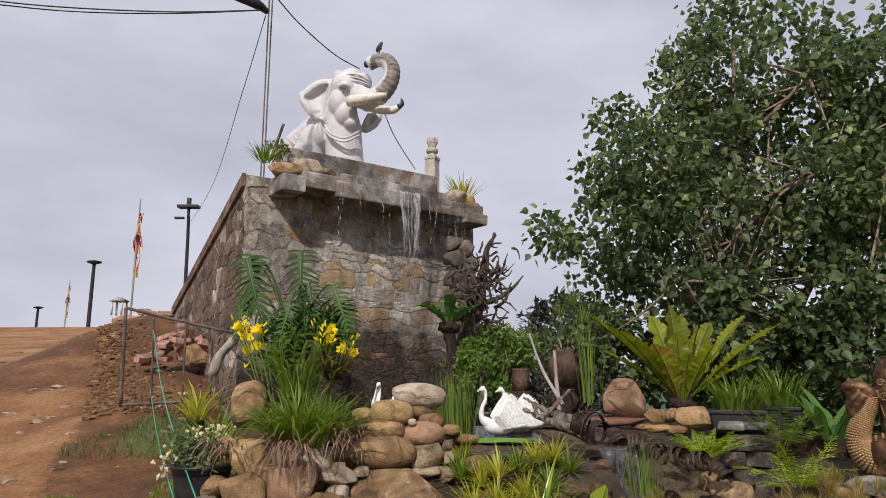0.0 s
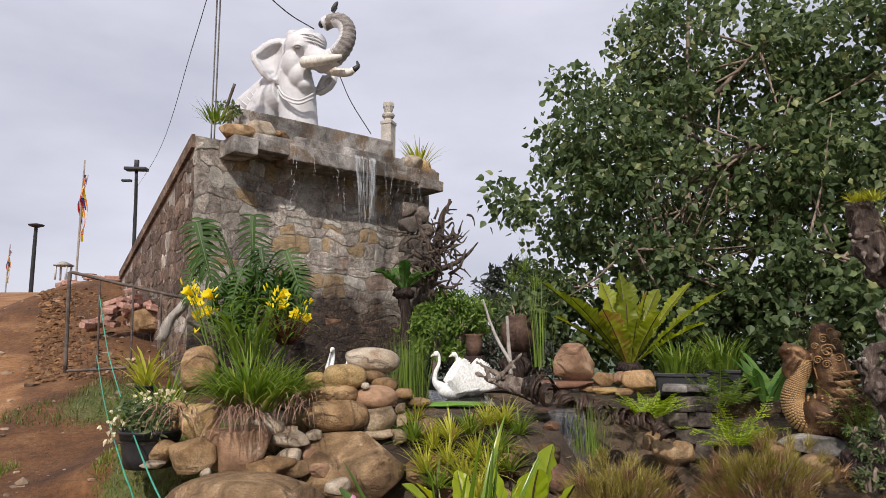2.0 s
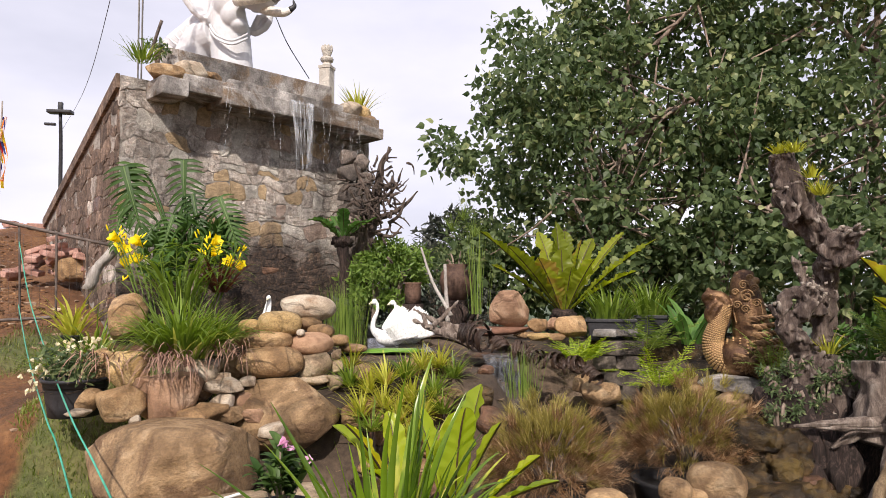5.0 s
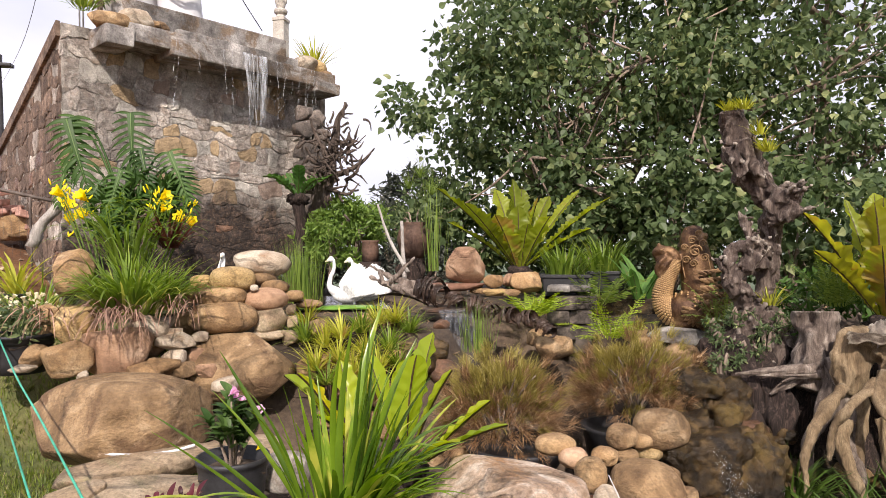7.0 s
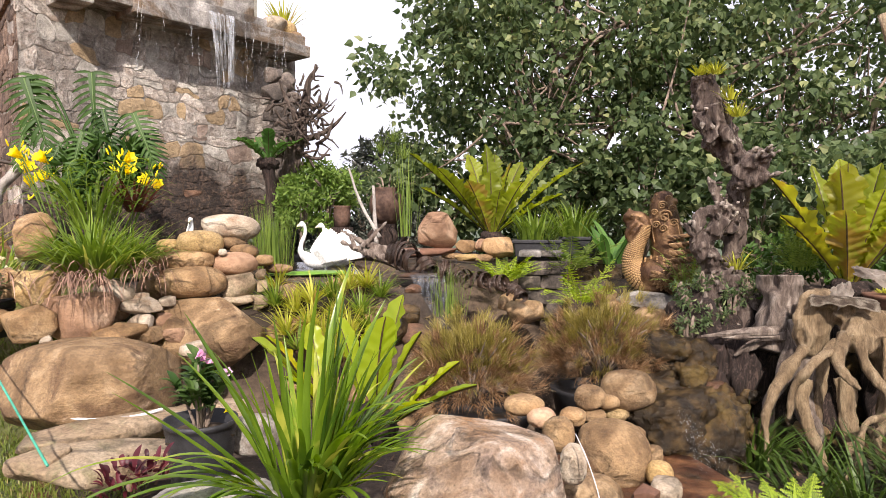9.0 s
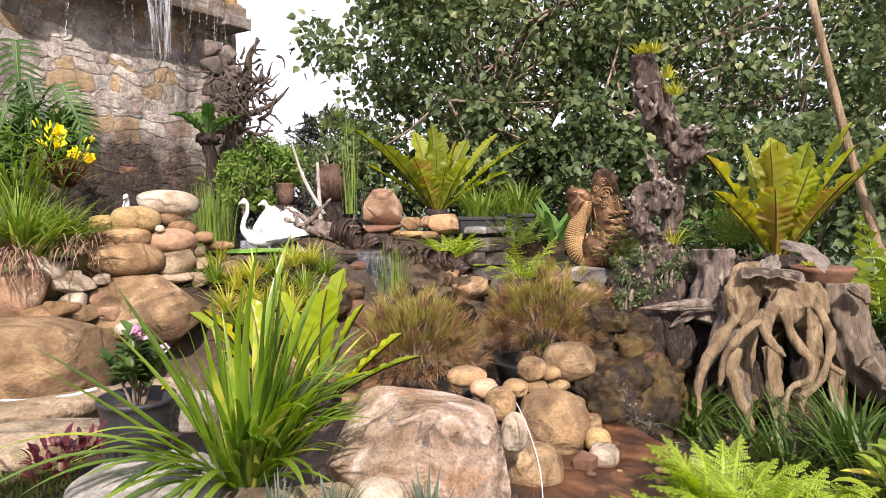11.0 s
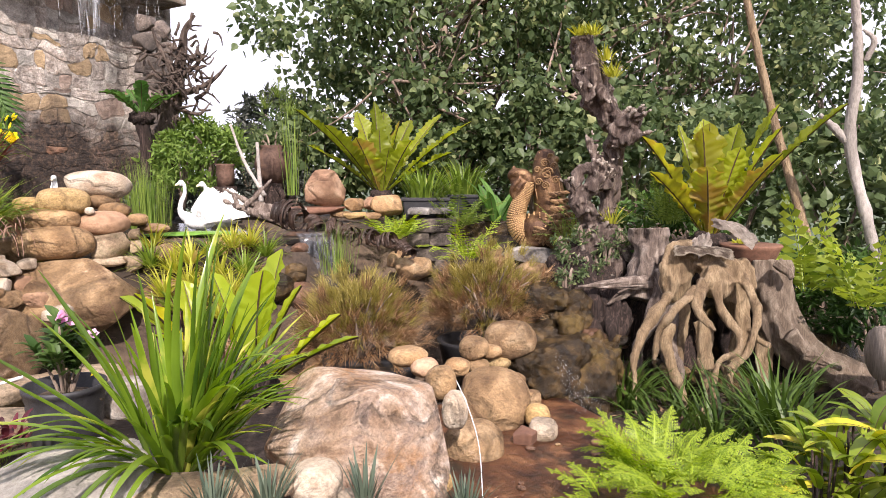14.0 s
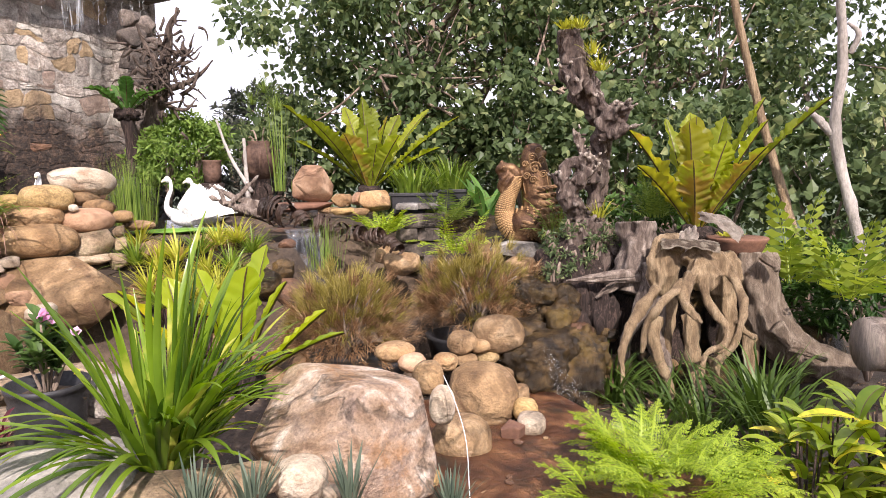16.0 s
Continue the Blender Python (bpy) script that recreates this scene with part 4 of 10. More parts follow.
    tube(bm, [at(702, 191, -0.27), at(709, 184, -0.27), at(707, 175, -0.26)], [5 * k, 3.6 * k, 1.2 * k], 10, mat=3)
    blob(bm, at(607, 154, -0.235), (5 * k, 4 * k, 3 * k), mat=1)
    tube(bm, [at(599, 153, -0.2), at(607, 149, -0.26), at(616, 152, -0.22)], [1.4 * k, 1.8 * k, 1.2 * k], 6)
    blob(bm, at(646, 112, -0.19), (5 * k, 6 * k, 6 * k), mat=3)
    ob = solo("elephant_statue", bm, [M_WHITE, surface("grey_trunk", [(0.3, (0.13, 0.115, 0.105)), (0.7, (0.31, 0.285, 0.265))], scale=8, bump=0.5, stretch=(1, 1, 3)),
                                      surface("ivory_paint", [(0.3, (0.55, 0.52, 0.46)), (0.7, (0.74, 0.71, 0.64))], rough=0.45, bump=0.1), M_BLACK], c,
              "white painted elephant bust with raised grey trunk on the wall top", "statue")
    return ob


EC = (-1.408, 7.924, 4.892)
elephant = elephant_bust(EC, 0.00733)
bm = bmesh.new()
blob(bm, (0, 0, 0.05), (0.028, 0.028, 0.075), m=pose(0, 0, 0, 0, 28, 0), lump=0.1)
tube(bm, [(-0.02, 0, -0.05), (0, 0, 0), (0.02, 0, 0.04)], [0.012, 0.014, 0.02], 8)
solo("nozzle", bm, M_BLACK, (-0.823, 7.684, 5.406), "small black spray nozzle on the raised trunk tip", "nozzle")


# ---- trees ----
def leaf_cloud(name, centres, radii, count, size, mat, seed, parent=None, label="", droop=0.6, shape="heart", kind="stuff"):
    """Many single leaves gathered round the twig ends."""
    rg = np.random.default_rng(seed)
    centres, radii = np.array(centres), np.array(radii)
    if shape == "heart":
        t = np.array([(0, 0, 0), (-0.36, 0.06, 0.2), (-0.42, 0.05, 0.45), (-0.2, 0.0, 0.78), (0, -0.06, 1.15), (0.2, 0.0, 0.78), (0.42, 0.05, 0.45), (0.36, 0.06, 0.2), (0, -0.05, 0.5)])
        f = [(8, 0, 1), (8, 1, 2), (8, 2, 3), (8, 3, 4), (8, 4, 5), (8, 5, 6), (8, 6, 7), (8, 7, 0)]
    else:
        t = np.array([(0, 0, 0), (-0.16, 0.02, 0.35), (-0.12, 0.0, 0.7), (0, -0.05, 1.0), (0.12, 0.0, 0.7), (0.16, 0.02, 0.35), (0, -0.03, 0.4)])
        f = [(6, 0, 1), (6, 1, 2), (6, 2, 3), (6, 3, 4), (6, 4, 5), (6, 5, 0)]
    k = rg.integers(0, len(centres), count)
    d = rg.normal(size=(count, 3))
    d /= np.linalg.norm(d, axis=1)[:, None]
    pos = centres[k] + d * (rg.random((count, 1)) ** 0.5) * radii[k][:, None] * np.array([1, 1, 0.8])
    ahead = rg.normal(size=(count, 3)) * 0.75 + np.array([0, 0, -droop]) + d * 0.5
    ahead /= np.linalg.norm(ahead, axis=1)[:, None]
    side = np.cross(ahead, rg.normal(size=(count, 3)))
    side /= np.linalg.norm(side, axis=1)[:, None]
    up = np.cross(side, ahead)
    s = size * rg.uniform(0.6, 1.25, (count, 1, 1))
    v = pos[:, None] + s * (t[None, :, 0:1] * side[:, None] + t[None, :, 1:2] * up[:, None] + t[None, :, 2:3] * ahead[:, None])
    n = len(t)
    faces = (np.array(f)[None] + (np.arange(count) * n)[:, None, None]).reshape(-1, 3)
    me = bpy.data.meshes.new(name)
    me.from_pydata(v.reshape(-1, 3).tolist(), [], faces.tolist())
    me.materials.append(mat)
    ob = new(name, me)
    if parent:
        ob.parent = parent
    return tagged(ob, label, kind=kind)


def tree(base, centre, radii, seed, clumps, leaves, leaf, label, lean=(0, 0), limbs=9, r0=0.09, pinch=1.5, bark=None, shy=-99.0):
    """A trunk with forking limbs that end in clumps of leaves inside an uneven crown."""
    rg = random.Random(seed)
    ob = thing("tree", base, label, "tree", "trees behind the garden")
    b = Vector(base)
    cs, rs = [], []
    while len(cs) < clumps:
        q = Vector([rg.uniform(-1, 1) for _ in range(3)])
        if sum(abs(a) ** pinch for a in q) > 1 + 0.2 * noise.noise(q * 3 + Vector((seed, 0, 0))):
            continue
        if q.length < 0.45 and rg.random() < 0.6:
            continue
        w = Vector(centre) + Vector((q.x * radii[0] + 0.45 * max(q.z + 0.1, 0.0), q.y * radii[1], q.z * radii[2]))
        if w.x < shy + 0.25 * noise.noise(w * 0.9) + 0.70 * max(w.z - 3.5, 0.0) + 0.3 * smooth(3.1, 2.5, w.z):
            continue                                # the crown leans away from the wall
        cs.append(w - b)
        rs.append(rg.uniform(0.26, 0.5))
    top = Vector(centre) + Vector((lean[0], lean[1], radii[2] * 0.75)) - b
    mid = top * 0.5 + Vector((rg.uniform(-0.2, 0.2), rg.uniform(-0.2, 0.2), 0))
    bm = bmesh.new()
    tube(bm, [(0, 0, -0.6), mid * 0.5 + Vector((0.08, 0, 0)), mid, top], [r0 * 1.25, r0, r0 * 0.7, r0 * 0.15], 10, steps=24, rough=0.12, seed=seed)
    trunk = part("trunk", bm, bark or M_BARK, ob)
    stem = spline([(0, 0, -0.6), mid * 0.5 + Vector((0.08, 0, 0)), mid, top], 24)
    order = list(range(len(cs)))
    rg.shuffle(order)
    for i in range(limbs):
        s = stem[int(6 + 14 * i / limbs)]
        goal = min((cs[j] for j in order[i * 4:i * 4 + 14]), key=lambda c: abs(c.z - s.z - 0.6) + (1.2 * c.y if i % 2 else 0.0))
        bm = bmesh.new()
        knee = s.lerp(goal, 0.5) + Vector((rg.uniform(-0.15, 0.15), rg.uniform(-0.15, 0.15), rg.uniform(-0.25, 0.1)))
        tube(bm, [s, knee, goal], [r0 * 0.5, r0 * 0.36, r0 * 0.12], 7, steps=12, rough=0.15, seed=seed + i)
        line = spline([s, knee, goal], 12)
        for _ in range(11):
            p = line[rg.randrange(4, 12)]
            g = min(rg.sample(cs, 12), key=lambda c: (c - p).length)
            tube(bm, [p, p.lerp(g, 0.5) + Vector((0, 0, rg.uniform(-0.12, 0.12))), g], [r0 * 0.2, r0 * 0.13, r0 * 0.06], 5, steps=7)
        part("limb", bm, bark or M_BARK, trunk)
    leaf_cloud("crown", [tuple(c) for c in cs], rs, leaves, leaf, M_GREENLEAF, seed, ob, "dense heart-shaped green leaves with gaps")
    return ob


tree((3.35, 7.7, -0.4), (3.55, 7.6, 3.0), (2.6, 1.4, 3.7), 3, 360, 32000, 0.086, "broad-leaved tree with heart-shaped leaves and thin grey limbs", limbs=18, pinch=1.45, shy=1.24)
tree((5.9, 6.6, -0.9), (6.0, 6.5, 3.2), (2.5, 1.3, 3.6), 8, 320, 19500, 0.086, "broad-leaved tree with heart-shaped leaves and thin grey limbs", limbs=16)
tree((8.0, 4.6, -1.4), (8.1, 4.6, 2.8), (2.3, 2.0, 3.8), 12, 250, 14000, 0.086, "broad-leaved tree with heart-shaped leaves and thin grey limbs", limbs=14)


# ---- garden rocks ----
M_FLAG = surface("worn_flagstone", [(0.25, (0.20, 0.135, 0.078)), (0.5, (0.37, 0.268, 0.168)), (0.75, (0.50, 0.40, 0.28))], scale=5, detail=14, rough=0.8, bump=1.0, bump_scale=60, spots=(0.16, 0.11, 0.065), spot_scale=4, spot_range=(0.52, 0.66), per_object=0.12, cracks=0.5, crack_scale=1.6, spots2=(0.26, 0.22, 0.12), spot2_scale=2.4, speckle=0.45)
M_MIX = (M_ROCK, M_ROCK, M_ROCK_BROWN, M_ROCK_TAN, M_ROCK_PINKTAN)


def pile(rows, mat, label, group, power=0.8, lump=0.09, sub=3, grit=0.014):
    for k, (c, s, rz) in enumerate(rows):
        m2 = M_MIX[int(abs(c[0] * 977 + k * 3)) % 5] if mat is M_ROCK and len(rows) > 4 else mat
        rock(c, s, rz + 6 * math.sin(7 * k), seed=k * 2.7 + c[0], mat=m2, label=label, group=group, power=power, lump=lump, sub=sub, grit=grit, tilt=(0, 3 * math.sin(3 * k)))


pile([((-0.390, 4.195, 1.042), (0.200, 0.182, 0.098), 5), ((-0.419, 4.253, 1.167), (0.157, 0.131, 0.064), 6), ((-0.164, 4.322, 1.137), (0.145, 0.133, 0.072), 2), ((-0.535, 4.344, 1.246), (0.074, 0.074, 0.048), 7), ((-0.179, 4.479, 1.257), (0.083, 0.080, 0.045), 2),
      ((-0.103, 4.430, 1.207), (0.089, 0.082, 0.045), 1), ((0.014, 4.429, 1.147), (0.067, 0.065, 0.037), -0), ((0.104, 4.475, 1.090), (0.094, 0.069, 0.030), -1), ((-0.600, 4.381, 1.175), (0.074, 0.074, 0.048), 8), ((-0.300, 4.418, 1.196), (0.056, 0.056, 0.041), 4)],
     M_ROCK, "smooth brown river stone in a stacked pile", "stacked river stones", power=0.86, lump=0.06)
pile([((-0.352, 4.316, 1.266), (0.137, 0.133, 0.076), 5)], M_ROCK_TAN, "smooth yellow-ochre river stone on the stacked pile", "stacked river stones", power=0.78, lump=0.05)
pile([((-0.198, 4.582, 1.353), (0.191, 0.168, 0.088), 2), ((-0.218, 4.224, 1.214), (0.025, 0.025, 0.021), 3)], M_ROCK_PALE, "large pale speckled river stone on the stacked pile", "stacked river stones", power=0.85, lump=0.06)
pile([((-0.121, 4.264, 1.018), (0.114, 0.114, 0.086), 2), ((-0.132, 4.202, 0.925), (0.099, 0.073, 0.032), 2), ((0.002, 4.273, 1.074), (0.036, 0.036, 0.032), -0), ((0.008, 4.265, 0.997), (0.036, 0.043, 0.043), -0), ((-0.011, 4.203, 0.908), (0.053, 0.053, 0.053), 0)],
     M_FLAG, "squared grey-brown stone block below the pile", "terrace blocks", power=0.4, lump=0.06)
pile([((-1.249, 3.906, 1.078), (0.100, 0.100, 0.090), 18), ((-1.102, 3.845, 1.052), (0.111, 0.111, 0.111), 16), ((-1.087, 3.674, 0.910), (0.126, 0.126, 0.094), 16), ((-0.899, 3.832, 0.913), (0.181, 0.181, 0.158), 13), ((-0.663, 3.769, 0.831), (0.097, 0.097, 0.058), 10), ((-0.744, 3.720, 0.822), (0.097, 0.089, 0.048), 11),
      ((-0.553, 3.784, 0.803), (0.075, 0.075, 0.049), 8), ((-0.441, 3.799, 0.795), (0.059, 0.059, 0.042), 7), ((-1.253, 3.726, 0.919), (0.067, 0.067, 0.057), 19), ((-0.742, 3.922, 0.925), (0.084, 0.084, 0.067), 11), ((-0.521, 3.951, 0.856), (0.068, 0.068, 0.057), 8), ((-0.615, 4.262, 0.997), (0.109, 0.109, 0.090), 8)],
     M_ROCK, "rough tan stone in the low terrace wall", "terrace stones", power=0.62, lump=0.14)
pile([((-0.758, 3.931, 1.023), (0.101, 0.101, 0.067), 11), ((-0.615, 3.898, 0.945), (0.107, 0.095, 0.050), 9), ((-0.645, 3.949, 0.989), (0.071, 0.053, 0.024), 9), ((-0.610, 3.836, 0.869), (0.076, 0.076, 0.046), 9), ((-0.496, 3.970, 0.960), (0.047, 0.047, 0.031), 7), ((-0.318, 3.551, 0.761), (0.067, 0.067, 0.046), 5), ((-0.988, 3.585, 0.832), (0.029, 0.029, 0.025), 15), ((-1.244, 3.562, 0.880), (0.064, 0.050, 0.023), 19)],
     M_ROCK_PALE, "pale weathered stone in the low terrace wall", "terrace stones", power=0.68, lump=0.12)
rock((-0.275, 4.017, 0.771), (0.294, 0.294, 0.193), 4, seed=4.4, mat=M_ROCK_BROWN, label="large brown boulder under the stacked pile", power=0.75, lump=0.1, sub=5, facets=7)
rock((-0.732, 3.358, 0.675), (0.395, 0.364, 0.198), 12, seed=9.2, mat=M_ROCK_BROWN, label="broad low brown boulder with a domed top", power=0.8, lump=0.09, sub=5, facets=6)
pile([((-0.688, 2.910, 0.558), (0.228, 0.143, 0.053), 13), ((-0.472, 3.010, 0.557), (0.232, 0.145, 0.054), 9), ((-0.500, 2.581, 0.569), (0.275, 0.166, 0.059), 11), ((-0.226, 3.193, 0.528), (0.218, 0.137, 0.051), 4), ((-0.707, 2.535, 0.593), (0.104, 0.090, 0.046), 16)],
     M_FLAG, "flat worn flagstone sunk in the ground", "flagstones", power=0.5, lump=0.1)
rock((-0.000, 2.652, 0.600), (0.092, 0.092, 0.074), 0, seed=2.2, mat=M_STONE, label="grey-brown rounded stone beside the plant pot")
rock((-0.072, 1.816, 0.643), (0.200, 0.173, 0.089), 2, seed=5.2, mat=M_STONE_PALE, label="pale grey boulder under drooping leaves", power=0.75)
pile([((0.134, 1.702, 0.642), (0.17, 0.10, 0.035), -10), ((0.007, 1.732, 0.641), (0.13, 0.09, 0.035), 14), ((0.278, 1.685, 0.631), (0.15, 0.08, 0.03), -24)],
     M_FLAG, "flat tan stone in the bare soil under the strap leaves", "foreground stones", power=0.55, lump=0.2)
rock((0.109, 1.820, 0.622), (0.057, 0.057, 0.049), -3, seed=6.2, mat=M_ROCK, label="brown stone at the foot of the strap-leaved plant")

# around the stream
rock((0.675, 2.002, 0.573), (0.305, 0.305, 0.270), -19, seed=1.35, mat=M_ROCK_PINK, label="big pinkish-white granite boulder with rusty stains", power=0.55, lump=0.11, sub=5, grit=0.02, facets=22)
pile([((1.050, 2.527, 0.673), (0.081, 0.073, 0.039), -23), ((1.092, 2.446, 0.642), (0.057, 0.057, 0.039), -24), ((1.126, 2.363, 0.601), (0.062, 0.067, 0.067), -25), ((1.450, 2.921, 0.477), (0.064, 0.064, 0.042), -26), ((1.587, 2.966, 0.457), (0.055, 0.055, 0.035), -28), ((1.728, 3.008, 0.450), (0.065, 0.063, 0.036), -30),
      ((1.681, 2.994, 0.513), (0.058, 0.058, 0.038), -29), ((1.705, 2.771, 0.415), (0.039, 0.042, 0.042), -32), ((1.708, 2.631, 0.372), (0.041, 0.043, 0.043), -33), ((1.665, 2.518, 0.334), (0.058, 0.058, 0.052), -33), ((0.955, 1.944, 0.406), (0.033, 0.033, 0.027), -26)],
     M_ROCK, "small rounded river stone beside the stream", "stream stones", power=0.85, lump=0.06)
pile([((1.143, 2.267, 0.517), (0.050, 0.072, 0.072), -27), ((1.626, 2.407, 0.314), (0.063, 0.063, 0.051), -34), ((0.479, 1.675, 0.615), (0.071, 0.071, 0.053), -16), ((0.542, 1.594, 0.594), (0.030, 0.030, 0.023), -19)], M_ROCK_PALE, "pale rounded river stone", "stream stones", power=0.82, lump=0.07)
pile([((1.530, 2.396, 0.301), (0.057, 0.057, 0.045), -33)], M_CLAY, "angular reddish stone beside the stream", "stream stones", power=0.6, lump=0.15)
pile([((1.542, 2.713, 0.343), (0.180, 0.180, 0.172), -30), ((1.292, 2.402, 0.303), (0.126, 0.126, 0.100), -28), ((1.814, 3.049, 0.546), (0.140, 0.140, 0.104), -31), ((1.576, 2.996, 0.539), (0.077, 0.077, 0.063), -28)], M_ROCK_BROWN, "large round tan boulder beside the stream", "stream boulders", power=0.88, lump=0.06, sub=4)
pile([((2.030, 2.977, 0.344), (0.209, 0.209, 0.209), -34), ((2.252, 3.008, 0.323), (0.188, 0.235, 0.235), -37), ((2.041, 3.143, 0.501), (0.141, 0.141, 0.094), -33), ((2.220, 3.377, 0.677), (0.134, 0.134, 0.101), -33), ((2.319, 3.283, 0.549), (0.150, 0.150, 0.150), -35)], M_WETROCK_SHADE,
     "dark wet rock with water running over it", "wet rocks", power=0.8, lump=0.42, sub=5, grit=0.10)
rgs = random.Random(19)
for k in range(46):                              # broken stones and clods between the wet rocks and the root mass
    u, v = rgs.random(), rgs.random()
    p = Vector((1.93, 3.02, 0.40)).lerp(Vector((2.62, 3.20, 0.52)), u) + Vector((-0.05, -0.26, -0.30)) * v + Vector((0, 0.0, 0.06 * rgs.random()))
    r = rgs.uniform(0.03, 0.085)
    rock(p, (r * 1.2, r, r * 0.8), rgs.uniform(0, 180), seed=k * 1.7, mat=(M_WETROCK_SHADE, M_STONE_RUST, M_WETROCK_SHADE)[k % 3], label="dark wet stone beside the running water", group="wet stones", power=0.75, lump=0.3, grit=0.05)
pile([((2.556, 4.091, 0.859), (0.220, 0.144, 0.056), -32)], M_CONC, "flat grey stone slab under the gilded statue", "slabs", power=0.4, lump=0.06)
pile([((2.496, 3.936, 0.760), (0.136, 0.126, 0.070), -32), ((2.418, 3.733, 0.678), (0.119, 0.112, 0.063), -33), ((2.385, 4.356, 0.840), (0.103, 0.103, 0.062), -29), ((2.388, 3.613, 0.588), (0.109, 0.106, 0.062), -33), ((1.804, 4.456, 0.745), (0.133, 0.133, 0.097), -22), ((1.750, 4.592, 0.793), (0.103, 0.103, 0.074), -21), ((2.408, 4.223, 0.791), (0.101, 0.101, 0.061), -30)],
     M_ROCK_BROWN, "dark reddish-brown stone below the statue", "terrace stones", power=0.65, lump=0.13)
rock((1.345, 5.194, 1.306), (0.158, 0.150, 0.150), -15, seed=7.9, mat=M_ROCK_PINKTAN, label="tan-pink block of stone on the terrace edge", power=0.6, lump=0.08)
pile([((1.561, 5.136, 1.193), (0.085, 0.085, 0.058), -17), ((1.685, 5.101, 1.196), (0.058, 0.058, 0.054), -18), ((1.787, 5.015, 1.175), (0.128, 0.128, 0.093), -20), ((1.540, 5.034, 1.105), (0.097, 0.071, 0.031), -17), ((1.677, 4.993, 1.104), (0.079, 0.064, 0.031), -19), ((1.440, 5.113, 1.113), (0.089, 0.068, 0.031), -16)],
     M_ROCK, "pale squared stone on the terrace edge", "terrace stones", power=0.6, lump=0.08)
pile([((1.242, 5.212, 1.140), (0.290, 0.140, 0.040), -13)], M_CLAY, "flat pinkish stone slab along the terrace edge", "slabs", power=0.4, lump=0.06)

rgs = random.Random(12)
for k in range(34):
    x, y = rgs.uniform(0.15, 1.25), rgs.uniform(3.45, 4.45)
    r = rgs.uniform(0.05, 0.13)
    rock((x, y, ground_z(x, y) + r * 0.25), (r * 1.2, r, r * 0.8), rgs.uniform(0, 180), seed=k * 1.9, mat=(M_ROCK_BROWN, M_WETROCK_SHADE, M_STONE_RUST, M_WETROCK_SHADE, M_ROCK)[k % 5], label="reddish-brown stone on the slope below the small fall", group="slope stones", power=0.7, lump=0.15)
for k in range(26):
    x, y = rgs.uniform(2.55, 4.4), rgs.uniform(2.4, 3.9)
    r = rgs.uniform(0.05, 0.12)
    rock((x, y, ground_z(x, y) + r * 0.2), (r * 1.2, r, r * 0.8), rgs.uniform(0, 180), seed=k * 2.3, mat=(M_WETROCK_SHADE, M_ROCK_BROWN, M_WETROCK_SHADE)[k % 3], label="dark brown stone half sunk in the shaded bank", group="bank stones", power=0.7, lump=0.15)

rgs = random.Random(29)
for k in range(16):
    x, y = 1.25 + 0.62 * rgs.random(), 1.72 + 0.75 * rgs.random()
    r = rgs.uniform(0.008, 0.022)
    rock((x, y, 0.284 + r * 0.3), (r * 1.3, r, r * 0.6), rgs.uniform(0, 180), seed=k * 1.3, mat=(M_ROCK_BROWN, M_STONE_RUST, M_STONE_RUST)[k % 3], label="small pebble in the shallow stream bed", group="stream pebbles", power=0.85, lump=0.1, name="pebble")

# low blockwork below the swan pool and under the planters
bw = thing("block_wall", (0, 0, 0), "low dark wall of squared stone blocks below the swan pool", "stone wall")
rg = random.Random(4)
B0, B1 = Vector((0.067, 4.550, 0.852)), Vector((0.987, 4.856, 0.781))
for row in range(4):
    u = 0.0
    while u < 1.0:
        w = rg.uniform(0.14, 0.24)
        p = B0.lerp(B1, min(u, 0.98))
        bm = bmesh.new()
        box(bm, (0, 0, 0), (w * (B1 - B0).length * 0.95, 0.2, 0.125), 0.015)
        for v in bm.verts:
            v.co += Vector((noise.noise(v.co * 9), noise.noise(v.co * 9 + Vector((3, 0, 0))), noise.noise(v.co * 9 + Vector((0, 3, 0))))) * 0.012
        part("block", bm, M_STONE_WET, bw, m=pose(p.x, p.y + 0.12, 0.50 + row * 0.132, 0, 0, math.degrees(math.atan2(B1.y - B0.y, B1.x - B0.x)) + rg.uniform(-3, 3)), smooth=False)
        u += w
pd = thing("pedestal", (0, 0, 0), "stacked grey stone block pedestal with a flat cap", "pedestal")
P0 = Vector((2.134, 4.909, 1.159))
for row in range(5):
    for i in range(2):
        bm = bmesh.new()
        box(bm, (0, 0, 0), (0.17, 0.3, 0.105 if row else 0.05), 0.012)
        for v in bm.verts:
            v.co += Vector((noise.noise(v.co * 9), 0, noise.noise(v.co * 9 + Vector((0, 3, row))))) * 0.014
        part("block" if row else "cap", bm, M_STONE_DAMP if row else M_CONC, pd, m=pose(P0.x + (i - 0.5) * 0.175 + (0.03 if row % 2 else -0.02), P0.y, P0.z - 0.02 - row * 0.11, 0, 0, -22 + rg.uniform(-4, 4)), smooth=False)
bm = bmesh.new()
box(bm, (0, 0, 0), (0.9, 0.3, 0.34), 0.02)
for v in bm.verts:
    v.co += Vector((noise.noise(v.co * 5), 0, noise.noise(v.co * 5 + Vector((0, 3, 0))))) * 0.03
solo("plinth", bm, M_WETROCK_SHADE, (2.442, 5.078, 0.890), "dark stone base below the rectangular planters", "stone base", rz=-22, smooth=False)

